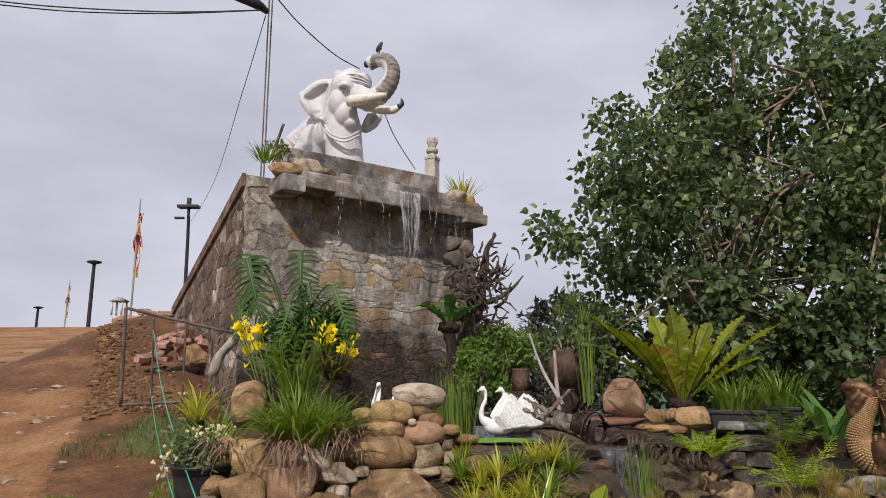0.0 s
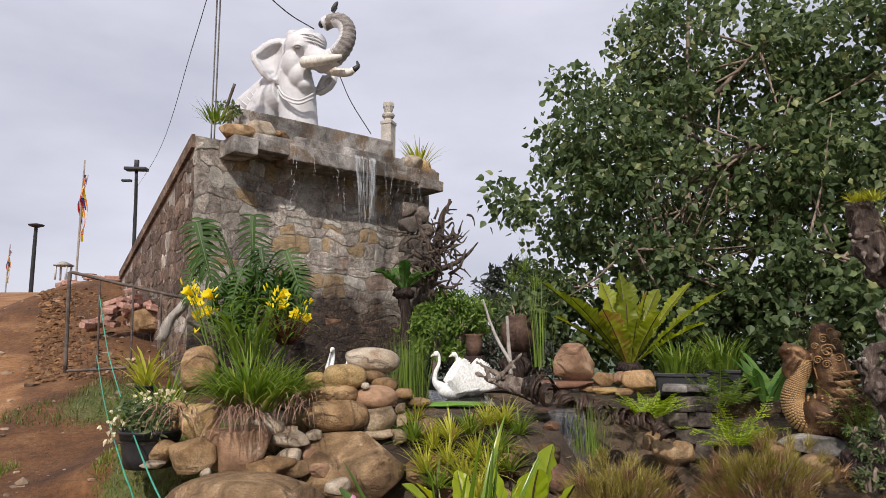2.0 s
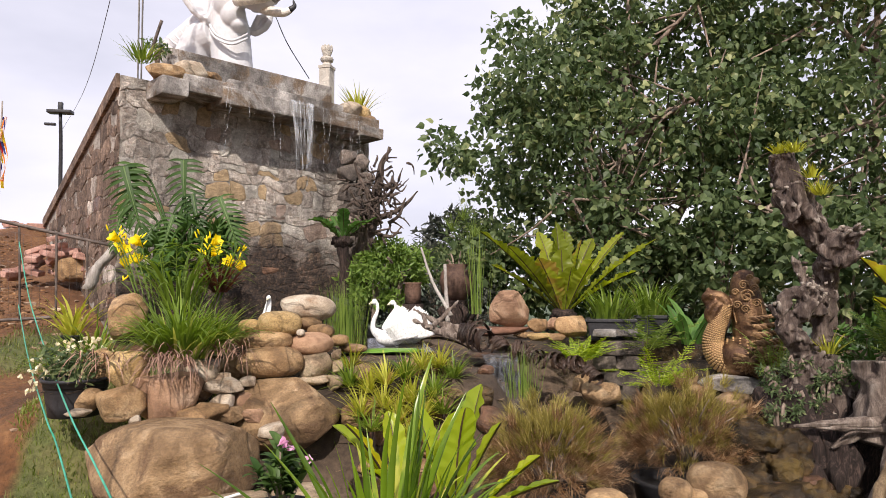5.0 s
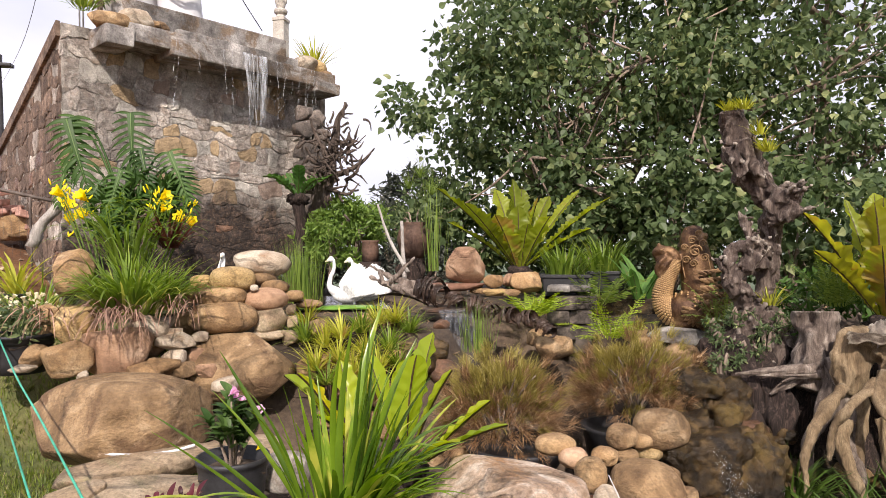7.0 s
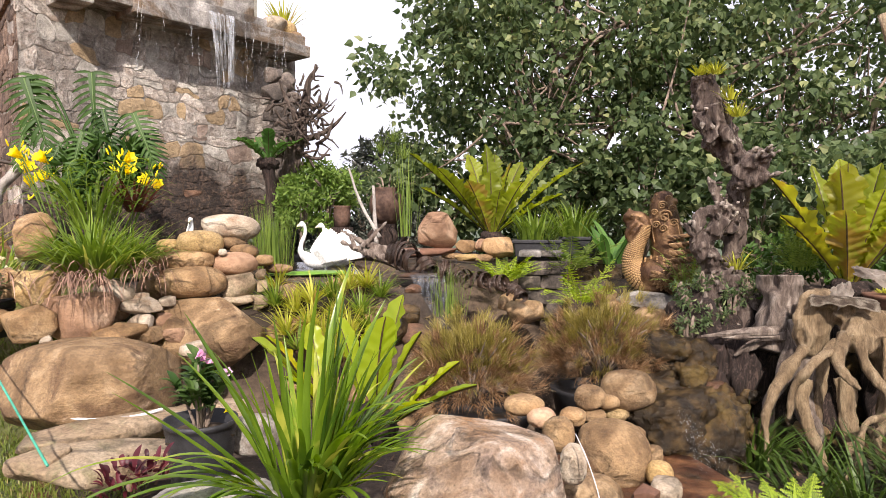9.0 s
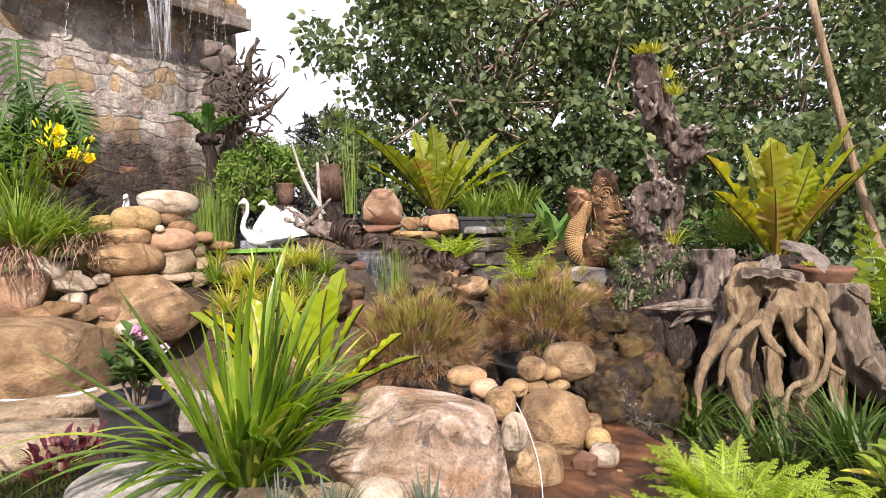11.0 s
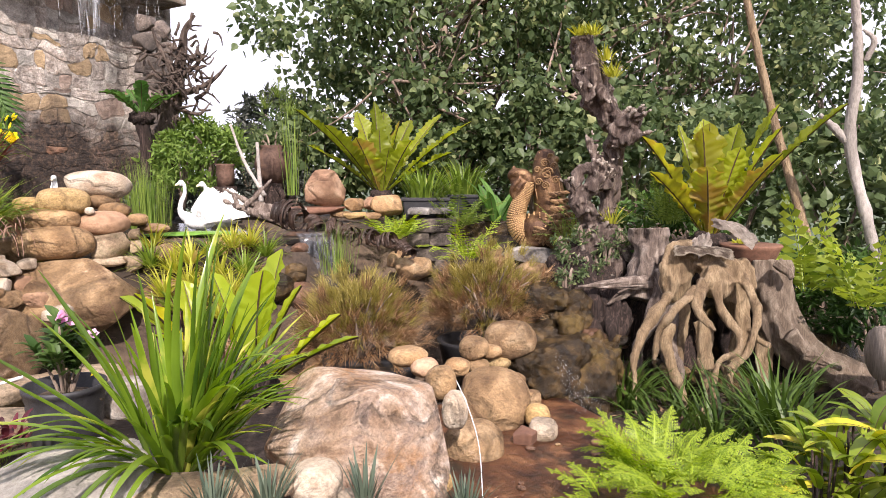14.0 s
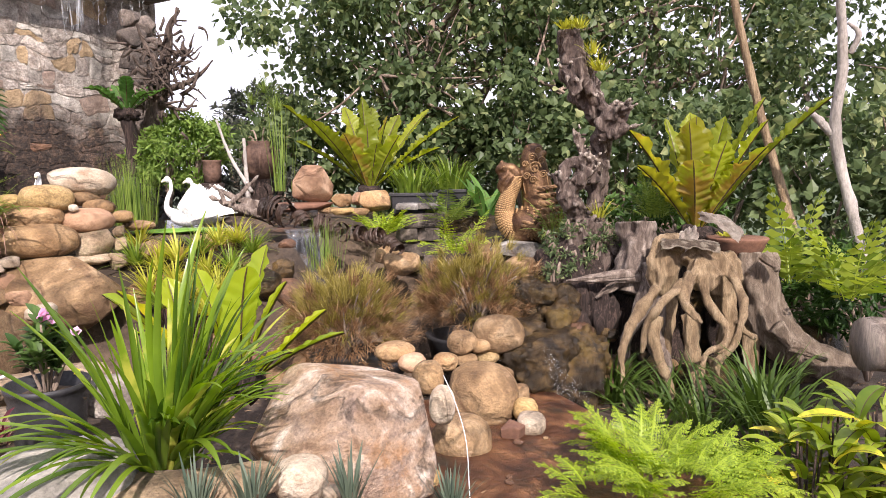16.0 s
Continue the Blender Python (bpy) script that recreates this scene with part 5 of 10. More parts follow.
# pool behind the pile and water in the stream
bm = bmesh.new()
bmesh.ops.create_grid(bm, x_segments=10, y_segments=8, size=0.5)
bmesh.ops.scale(bm, vec=(2.0, 1.5, 1), verts=bm.verts)
solo("pool", bm, M_POOL, (-0.2, 6.2, 0.955), "still dark pool at the foot of the waterfall wall", "water", kind="structure")
bm = bmesh.new()
bmesh.ops.create_grid(bm, x_segments=10, y_segments=8, size=0.5)
bmesh.ops.scale(bm, vec=(1.2, 1.5, 1), verts=bm.verts)
solo("stream", bm, surface("muddy_stream", [(0.3, (0.022, 0.009, 0.005)), (0.5, (0.085, 0.034, 0.015)), (0.7, (0.20, 0.095, 0.042))], scale=7, detail=14, rough=0.3, bump=0.9, bump_scale=24, spec=0.5, spots=(0.03, 0.022, 0.012), spot_scale=5, speckle=0.5), (1.402, 2.211, 0.282), "shallow muddy red-brown stream bed", "water", kind="structure")


# ---- swans ----
def swan(c, k, rz, label, lean=0):
    """White painted swan with an upright curved neck and folded wings of overlapping feathers swept back, one cast piece."""
    soft = bmesh.new()
    blob(soft, (0.0, 0, 0.08), (0.21, 0.10, 0.085))
    tube(soft, [(-0.14, 0, 0.10), (-0.235, 0, 0.16), (-0.235, 0, 0.25), (-0.185, 0, 0.34), (-0.185, 0, 0.42), (-0.215, 0, 0.445)], [0.065, 0.040, 0.028, 0.023, 0.021, 0.023], 12, steps=30)
    blob(soft, (-0.222, 0, 0.443), (0.04, 0.029, 0.03))
    tube(soft, [(0.12, 0, 0.10), (0.24, 0, 0.13), (0.34, 0, 0.17)], [0.085, 0.06, 0.02], 10)
    for side in (-1, 1):
        for row, (n, ln, wd) in enumerate(((15, 0.40, 0.050), (13, 0.30, 0.046), (11, 0.20, 0.042), (8, 0.12, 0.04))):
            for i in range(n):
                u = i / (n - 1)
                m = (Matrix.Translation((-0.11 + 0.02 * row + 0.10 * u, side * (0.085 + 0.013 * row + 0.02 * (1 - u)), 0.05 + 0.12 * (1 - u) * 0.9 + 0.008 * row))
                     @ Euler((0, radians(-44 + 34 * u), radians(side * 9))).to_matrix().to_4x4() @ Matrix.Diagonal((ln * (0.92 + 0.16 * math.sin(2.6 * u)), 1, 1, 1)))
                v = blob(soft, (0, 0, 0), (0.5, 0.009, wd * 0.5), sub=2)
                bmesh.ops.transform(soft, matrix=m @ Matrix.Translation((0.5, 0, 0)), verts=v)
    bm = fused(soft, 0.006, smooth_steps=1)
    for f in bm.faces:
        f.smooth = True
    tube(bm, [(-0.245, 0, 0.44), (-0.275, 0, 0.428), (-0.298, 0, 0.418)], [0.018, 0.013, 0.005], 8, mat=1)
    ob = solo("swan_statue", bm, [M_SWAN, M_CREAM], c, label, "statue", "swan statues")
    ob.matrix_world = pose(*c, 0, lean, rz) @ Matrix.Diagonal((*k, 1))
    return ob


swan((0.470, 6.100, 0.955), (0.66, 0.8, 0.90), 6, "white swan statue with swept-back feathered wings beside the pool")
swan((0.650, 6.300, 0.950), (0.66, 0.8, 0.88), 2, "white swan statue with swept-back feathered wings beside the pool")
swan((-0.560, 6.08, 1.068), (0.6, 0.7, 0.74), 75, "small white swan statue half hidden behind stones")


# ---- pots and urns ----
def turned(bm, profile, segs=28, mat=0, wobble=0.0):
    """A pot turned on the wheel from a profile of (radius, height)."""
    rings = []
    for r, z in profile:
        rings.append([bm.verts.new((r * math.cos(2 * math.pi * j / segs), r * math.sin(2 * math.pi * j / segs), z)) for j in range(segs)])
    for a, b in zip(rings, rings[1:]):
        for j in range(segs):
            f = bm.faces.new((a[j], a[(j + 1) % segs], b[(j + 1) % segs], b[j]))
            f.material_index = mat
    f = bm.faces.new(rings[0][::-1])
    f.material_index = mat
    f = bm.faces.new(rings[-1])
    f.material_index = mat


def plant_pot(c, r, h, label, ribs=False):
    ob = thing("plant_pot", c, label, "plant pot")
    bm = bmesh.new()
    prof = [(r * 0.78, -h)]
    n = 14 if ribs else 3
    for i in range(1, n):
        u = i / n
        prof.append((r * (0.78 + 0.18 * u) + (0.004 * (i % 2) if ribs else 0), -h + h * 0.9 * u))
    prof += [(r * 0.97, -h * 0.1), (r * 1.02, -h * 0.08), (r * 1.03, 0.0), (r * 0.97, 0.0), (r * 0.94, -0.05)]
    turned(bm, prof)
    part("pot", bm, M_BLACK, ob)
    bm = bmesh.new()
    blob(bm, (0, 0, -0.06), (r * 0.93, r * 0.93, 0.03), lump=0.15, freq=4)
    part("soil", bm, M_SOIL, ob, "dark potting soil")
    return ob


pot_a = plant_pot((-1.367, 3.865, 1.019), 0.165, 0.2, "black plastic plant pot with cream flowers, on the bank")
pot_b = plant_pot((-0.182, 2.539, 0.710), 0.126, 0.235, "ribbed black plastic plant pot on the flagstones", ribs=True)
ob = thing("urn", (1.257, 7.118, 1.538), "round brown clay urn on a carved stand", "urn")
bm = bmesh.new()
turned(bm, [(0.09, -0.2), (0.16, -0.12), (0.19, 0.0), (0.17, 0.1), (0.12, 0.16), (0.14, 0.19), (0.11, 0.19), (0.1, 0.15)])
part("jar", bm, M_DARKCLAY, ob)
bm = bmesh.new()
turned(bm, [(0.16, -0.75), (0.14, -0.6), (0.10, -0.45), (0.13, -0.32), (0.10, -0.26), (0.12, -0.2)])
for j in range(5):
    a = j * 1.26
    tube(bm, [(0.1 * math.cos(a), 0.1 * math.sin(a), -0.25), (0.2 * math.cos(a), 0.2 * math.sin(a), -0.32), (0.14 * math.cos(a), 0.14 * math.sin(a), -0.42)], [0.03, 0.035, 0.02], 7)
part("stand", bm, M_DARKWOOD, ob, "dark carved stand")
bm = bmesh.new()
turned(bm, [(0.08, -0.11), (0.09, 0.0), (0.085, 0.09), (0.1, 0.11), (0.08, 0.11), (0.075, 0.06)])
solo("clay_pot", bm, M_DARKCLAY, (0.757, 6.887, 1.421), "small brown clay pot at the pool's far edge", "pot")
bm = bmesh.new()
turned(bm, [(0.11, -0.65), (0.10, -0.3), (0.11, -0.11)])
solo("post", bm, M_DARKWOOD, (0.757, 6.887, 1.421), "dark wooden post under the small clay pot", "post")


def trough_planter(c, s, rz, label):
    ob = thing("planter", c, label, "planter", "rectangular planters", rz=rz)
    bm = bmesh.new()
    box(bm, (0, 0, -s[2] / 2), (s[0], s[1], s[2]), 0.012)
    for v in bm.verts:
        if v.co.z < -s[2] * 0.6:
            v.co.x *= 0.92
            v.co.y *= 0.92
    part("trough", bm, M_BLACK, ob, smooth=False)
    bm = bmesh.new()
    for sx, sy, lx, ly in ((0, 1, s[0] + 0.03, 0.025), (0, -1, s[0] + 0.03, 0.025), (1, 0, 0.025, s[1]), (-1, 0, 0.025, s[1])):
        box(bm, (sx * s[0] / 2, sy * s[1] / 2, 0.008), (lx, ly, 0.026), 0.004)
    part("rim", bm, M_BLACK, ob, smooth=False)
    bm = bmesh.new()
    blob(bm, (0, 0, -0.005), (s[0] * 0.47, s[1] * 0.45, 0.02), power=0.5, lump=0.1)
    part("soil", bm, M_SOIL, ob)
    return ob


pl_a = trough_planter((2.126, 5.025, 1.220), (0.36, 0.22, 0.15), -22, "black rectangular planter with grassy leaves on the stone pedestal")
pl_b = trough_planter((2.529, 5.174, 1.237), (0.34, 0.22, 0.14), -22, "black rectangular planter on the dark stone base")


# ---- driftwood ----
def gnarled(pts, radii, o, seed, segs=14, ridges=0.3, lumps=0.22):
    """A limb with ridges that run along it, as in twisted dry wood."""
    bm = bmesh.new()
    rings = tube(bm, [Vector(p) - Vector(o) for p in pts], radii, segs, steps=12 * len(pts))
    for k, ring in enumerate(rings):
        c = sum((v.co for v in ring), Vector()) / len(ring)
        for j, v in enumerate(ring):
            a = 2 * math.pi * j / segs
            d = ridges * (noise.noise(Vector((2.2 * math.cos(a), 2.2 * math.sin(a), 0.06 * k + seed * 3.3))) + 0.8 * noise.noise(Vector((5.5 * math.cos(a), 5.5 * math.sin(a), 0.11 * k + seed)))) + lumps * noise.noise(v.co * 11 + Vector((seed, 0, 0)))
            v.co = c + (v.co - c) * (1 + d)
    return bm


def wood_thing(name, o, paths, label, category, mat, segs=24, ridges=0.42):
    """Dry wood out of limbs: (part name, points, radii) each."""
    ob = thing(name, o, label, category)
    for k, (pn, pts, radii) in enumerate(paths):
        part(pn, gnarled(pts, radii, o, k + 1.3, segs, ridges), mat, ob)
    return ob


def limb_path(bm, pts, radii, o, segs=9, rough=0.3):
    tube(bm, [Vector(p) - Vector(o) for p in pts], radii, segs, rough=rough, seed=pts[0][0] * 9)


# earth bank behind the hanging roots; its near-black material stands for the shade there
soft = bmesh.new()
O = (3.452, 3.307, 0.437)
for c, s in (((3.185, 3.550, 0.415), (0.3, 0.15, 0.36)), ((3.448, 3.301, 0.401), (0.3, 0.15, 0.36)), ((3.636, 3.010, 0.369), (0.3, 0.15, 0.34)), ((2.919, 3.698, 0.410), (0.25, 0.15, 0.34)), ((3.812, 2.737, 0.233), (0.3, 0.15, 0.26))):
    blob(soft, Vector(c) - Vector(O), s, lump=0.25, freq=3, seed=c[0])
solo("earth_bank", fused(soft, 0.03, 0.03, 8), M_WETROCK_SHADE, O, "earth bank behind the hanging roots, coloured near-black for deep shade", "earth bank")

# rear columns, the shade behind the roots put into their dark wood colour
back = thing("old_stump", (3.496, 3.035, 0.704), "decayed stump columns behind the hanging roots, coloured dark for deep shade", "stump")
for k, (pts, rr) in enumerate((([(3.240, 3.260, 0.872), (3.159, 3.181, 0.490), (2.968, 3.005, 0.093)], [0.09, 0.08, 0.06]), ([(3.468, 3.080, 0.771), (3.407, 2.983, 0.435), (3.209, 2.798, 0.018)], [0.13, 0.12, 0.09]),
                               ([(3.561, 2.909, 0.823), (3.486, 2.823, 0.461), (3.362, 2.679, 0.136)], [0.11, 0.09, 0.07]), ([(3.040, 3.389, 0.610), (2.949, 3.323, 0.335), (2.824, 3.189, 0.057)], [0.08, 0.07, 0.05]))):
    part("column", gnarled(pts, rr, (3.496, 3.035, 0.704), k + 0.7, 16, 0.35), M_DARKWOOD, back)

# tall twisted stump
O = (2.813, 3.621, 0.951)
STUMP = (
    ([(2.775, 3.578, 0.902), (2.797, 3.582, 1.104), (2.839, 3.575, 1.286), (2.845, 3.578, 1.431), (2.858, 3.579, 1.575), (2.876, 3.575, 1.701), (2.820, 3.597, 1.797), (2.770, 3.615, 1.875), (2.734, 3.629, 1.967), (2.698, 3.644, 2.065), (2.682, 3.648, 2.135), (2.646, 3.648, 2.202), (2.630, 3.642, 2.283)], [0.066, 0.058, 0.061, 0.054, 0.054, 0.072, 0.086, 0.093, 0.079, 0.068, 0.072]),
    ([(2.811, 3.490, 1.676), (2.839, 3.431, 1.735), (2.878, 3.364, 1.759)], [0.072, 0.061, 0.025]),
    ([(2.796, 3.490, 1.623), (2.842, 3.419, 1.645), (2.887, 3.350, 1.670)], [0.050, 0.043, 0.018]),
    ([(2.852, 3.534, 1.733), (2.894, 3.470, 1.796), (2.900, 3.414, 1.798)], [0.050, 0.032, 0.014]),
    ([(2.763, 3.524, 1.331), (2.713, 3.545, 1.501), (2.667, 3.557, 1.600), (2.630, 3.562, 1.676)], [0.043, 0.032, 0.021, 0.007]),
    ([(2.668, 3.536, 1.103), (2.615, 3.551, 1.210), (2.622, 3.540, 1.296), (2.673, 3.509, 1.360)], [0.057, 0.047, 0.043, 0.039]),
    ([(2.607, 3.515, 1.184), (2.546, 3.552, 1.289), (2.504, 3.580, 1.388)], [0.054, 0.047, 0.018]),
    ([(2.560, 3.548, 1.307), (2.565, 3.547, 1.412), (2.626, 3.517, 1.458), (2.671, 3.484, 1.423)], [0.043, 0.032, 0.032, 0.029]),
    ([(2.633, 3.521, 1.324), (2.675, 3.511, 1.388), (2.710, 3.506, 1.465)], [0.050, 0.039, 0.018]),
    ([(2.579, 3.571, 2.055), (2.589, 3.559, 1.986), (2.637, 3.528, 1.881)], [0.036, 0.036, 0.029]),
    ([(2.671, 3.561, 2.100), (2.680, 3.547, 2.006), (2.721, 3.517, 1.884)], [0.029, 0.032, 0.029]),
    ([(2.726, 3.509, 1.074), (2.625, 3.484, 0.973), (2.530, 3.448, 0.804)], [0.053, 0.045, 0.027]),
    ([(2.758, 3.492, 1.039), (2.788, 3.415, 0.938), (2.736, 3.362, 0.769)], [0.058, 0.049, 0.040]),
)
stump = thing("driftwood_stump", O, "tall twisted grey driftwood stump with moss on its top", "driftwood")
soft = bmesh.new()
rg2 = random.Random(17)
for pts, radii in STUMP:
    tube(soft, [Vector(p) - Vector(O) for p in pts], radii, 12, rough=0.3, seed=pts[0][0])
    line = spline([Vector(p) - Vector(O) for p in pts], 24)
    rr = np.interp(np.linspace(0, 1, 24), np.linspace(0, 1, len(radii)), radii)
    for _ in range(5 * len(pts)):                              # knots and burrs
        k = rg2.randrange(1, 23)
        a = Vector([rg2.gauss(0, 1) for _ in range(3)]).normalized()
        blob(soft, line[k] + a * rr[k] * 0.8, (rr[k] * rg2.uniform(0.25, 0.6),) * 2 + (rr[k] * rg2.uniform(0.3, 0.9),), sub=2)
    for _ in range(2 * len(pts)):                              # splinters
        k = rg2.randrange(2, 21)
        ahead = (line[k + 2] - line[k - 1]).normalized() * rg2.choice((-1, 1))
        a = rg2.uniform(0, 6.28)
        out_ = Vector((math.cos(a), -abs(math.sin(a)), 0.2)).normalized()
        p = line[k] + out_ * rr[k] * 0.8
        tube(soft, [p, p + ahead * 0.04 + out_ * 0.015, p + ahead * rg2.uniform(0.06, 0.12) + out_ * rg2.uniform(0.02, 0.05)], [rr[k] * 0.35, rr[k] * 0.25, 0.005], 6)
bm = fused(soft, 0.0085, 0.0, 6, 0)
bm.normal_update()
for v in bm.verts:                                             # gnarled skin: folds and deep pits
    w = v.co + Vector((noise.noise(v.co * 9), noise.noise(v.co * 9 + Vector((7, 0, 0))), noise.noise(v.co * 9 + Vector((0, 7, 0))))) * 0.05
    fold = abs(noise.noise(Vector((w.x * 17, w.y * 17, w.z * 8))))
    pit = max(0.0, noise.noise(w * 15) - 0.15)
    v.co += v.normal * (0.012 - 0.035 * fold - 0.045 * pit)
part("trunk", bm, M_DRIFTDARK, stump)

# dark root mass below it
O = (2.613, 3.471, 0.630)
P2 = {(960, 450): (2.454, 3.624, 0.875), (1000, 620): (2.350, 3.206, 0.359), (1000, 440): (2.575, 3.549, 0.913), (1030, 600): (2.467, 3.204, 0.415), (1040, 470): (2.684, 3.455, 0.809), (1060, 610): (2.542, 3.139, 0.387),
      (975, 500): (2.433, 3.489, 0.713), (1080, 520): (2.780, 3.347, 0.638), (1010, 560): (2.486, 3.348, 0.521), (1080, 600): (2.688, 3.221, 0.387), (1070, 440): (2.834, 3.483, 0.906), (990, 430): (2.603, 3.655, 0.938), (1060, 430): (2.808, 3.508, 0.942)}
mass = thing("driftwood_root", O, "dark gnarled root mass beside the stream", "driftwood")
rg2 = random.Random(23)
for k, (a, b, c2, d2, r) in enumerate(((960, 450, 1000, 620, 0.07), (1000, 440, 1030, 600, 0.08), (1040, 470, 1060, 610, 0.07), (975, 500, 1080, 520, 0.07), (1010, 560, 1080, 600, 0.05), (1070, 440, 1080, 600, 0.08), (990, 430, 1060, 430, 0.07),
                                       (960, 450, 1030, 600, 0.05), (1040, 470, 1000, 620, 0.05), (1070, 440, 1030, 600, 0.05), (990, 430, 1000, 620, 0.06), (975, 500, 1060, 610, 0.05))):
    p, q = Vector(P2[(a, b)]), Vector(P2[(c2, d2)])
    mid = (p + q) / 2 + Vector((rg2.uniform(-0.07, 0.07), rg2.uniform(-0.12, -0.02), rg2.uniform(-0.05, 0.05)))
    part("root", gnarled([p, mid, q], [r, r * 1.15, r * 0.6], O, k + 0.4, 20, 0.6), M_DARKWOOD, mass)
    for _ in range(3):
        w = p.lerp(q, rg2.random()) + Vector((0, -0.08, 0)) - Vector(O)
        e = w + Vector((rg2.uniform(-0.14, 0.14), rg2.uniform(-0.1, 0), rg2.uniform(-0.16, 0.1)))
        part("root", gnarled([w, w.lerp(e, 0.5) + Vector((0.02, 0, 0.03)), e], [0.03, 0.022, 0.006], (0, 0, 0), k + w.x, 9, 0.5), M_DARKWOOD, mass)

# sawn stump with a shelf-like arm
O = (2.800, 3.132, 0.978)
wood_thing("sawn_stump", O, (
    ("trunk", [(2.841, 3.176, 1.101), (2.837, 3.165, 0.973), (2.795, 3.134, 0.808), (2.746, 3.121, 0.678)], [0.105, 0.105, 0.12, 0.09]),
    ("arm", [(2.830, 3.030, 0.825), (2.680, 3.050, 0.812), (2.520, 3.135, 0.792), (2.371, 3.236, 0.766)], [0.038, 0.028, 0.020, 0.005]),
    ("arm", [(2.830, 3.035, 0.800), (2.700, 3.040, 0.786), (2.570, 3.095, 0.776), (2.450, 3.170, 0.768)], [0.034, 0.026, 0.017, 0.004]),
    ("arm", [(2.820, 3.060, 0.826), (2.690, 3.090, 0.806), (2.560, 3.150, 0.782), (2.470, 3.200, 0.760)], [0.036, 0.028, 0.018, 0.004]),
    ("arm", [(2.770, 3.130, 0.811), (2.680, 3.120, 0.765), (2.600, 3.130, 0.722), (2.520, 3.150, 0.665)], [0.07, 0.042, 0.026, 0.006]),
    ("splinter", [(2.660, 3.070, 0.800), (2.600, 3.075, 0.770), (2.545, 3.090, 0.742)], [0.016, 0.012, 0.003]),
    ("root", [(2.786, 3.051, 0.820), (2.765, 2.984, 0.732), (2.674, 2.958, 0.580), (2.587, 2.954, 0.459), (2.537, 2.895, 0.253)], [0.08, 0.05, 0.036, 0.03, 0.018]),
    ("root", [(2.812, 3.034, 0.854), (2.795, 2.934, 0.639), (2.727, 2.874, 0.462), (2.714, 2.755, 0.295)], [0.08, 0.06, 0.055, 0.03]),), "sawn-off grey tree stump with a flat arm of bark", "stump", M_DRIFT)

# big stump with hanging roots
O = (3.027, 2.901, 0.857)
ROOTS = (
    ("root", [(2.710, 2.851, 0.752), (2.587, 2.825, 0.666), (2.469, 2.794, 0.551), (2.413, 2.773, 0.410), (2.395, 2.734, 0.242), (2.376, 2.710, 0.056)], [0.040, 0.033, 0.028, 0.021, 0.012, 0.004]),
    ("root", [(2.912, 2.757, 0.832), (2.734, 2.724, 0.772), (2.583, 2.679, 0.701), (2.537, 2.729, 0.599), (2.531, 2.756, 0.432)], [0.040, 0.035, 0.028, 0.021, 0.014]),
    ("root", [(2.724, 2.870, 0.590), (2.676, 2.838, 0.490), (2.679, 2.782, 0.363), (2.703, 2.717, 0.217), (2.682, 2.652, 0.047)], [0.042, 0.035, 0.035, 0.028, 0.010]),
    ("root", [(2.833, 2.881, 0.690), (2.794, 2.835, 0.528), (2.737, 2.794, 0.353), (2.688, 2.744, 0.122)], [0.040, 0.030, 0.021, 0.008]),
    ("root", [(2.817, 2.710, 0.845), (2.744, 2.685, 0.748), (2.722, 2.644, 0.691), (2.733, 2.591, 0.648), (2.733, 2.545, 0.622)], [0.040, 0.030, 0.026, 0.018, 0.007]),
    ("root", [(2.873, 2.688, 0.845), (2.848, 2.642, 0.733), (2.868, 2.581, 0.653), (2.881, 2.525, 0.581), (2.834, 2.492, 0.508), (2.749, 2.516, 0.470), (2.710, 2.515, 0.375), (2.665, 2.516, 0.269), (2.588, 2.529, 0.157)], [0.042, 0.030, 0.026, 0.024, 0.021, 0.018, 0.018, 0.016, 0.010]),
    ("root", [(2.868, 2.772, 0.614), (2.841, 2.718, 0.425), (2.837, 2.657, 0.256), (2.796, 2.608, 0.062), (2.742, 2.557, -0.095)], [0.061, 0.047, 0.040, 0.028, 0.012]),
    ("root", [(3.008, 2.731, 0.939), (3.023, 2.627, 0.836), (3.003, 2.534, 0.709), (2.954, 2.496, 0.590), (2.904, 2.504, 0.480), (2.815, 2.531, 0.406)], [0.044, 0.033, 0.026, 0.021, 0.018, 0.014]),
    ("root", [(2.839, 2.578, 0.426), (2.837, 2.529, 0.326), (2.855, 2.469, 0.194)], [0.024, 0.016, 0.010]),
    ("root", [(3.136, 2.790, 0.765), (3.107, 2.724, 0.556), (3.019, 2.685, 0.384), (2.940, 2.629, 0.189)], [0.061, 0.056, 0.035, 0.015]),
    ("root", [(3.319, 2.735, 0.633), (3.268, 2.692, 0.420), (3.224, 2.647, 0.195), (3.160, 2.587, 0.016)], [0.070, 0.051, 0.042, 0.016]),
    ("root", [(3.102, 2.652, 0.572), (3.118, 2.613, 0.524), (3.152, 2.568, 0.488)], [0.018, 0.024, 0.028]),
)
root_stump = thing("root_stump", O, "big upturned stump with long tan hanging roots", "stump")
soft = bmesh.new()
for c, s in (((2.790, 2.897, 0.866), (0.11, 0.07, 0.17)), ((2.963, 2.813, 0.931), (0.13, 0.10, 0.07)), ((2.910, 2.716, 0.838), (0.105, 0.075, 0.10)), ((3.137, 2.793, 0.797), (0.10, 0.09, 0.16)), ((2.865, 2.902, 0.988), (0.12, 0.10, 0.06))):
    blob(soft, Vector(c) - Vector(O), s, lump=0.3, freq=2.5, seed=c[0] * 3)
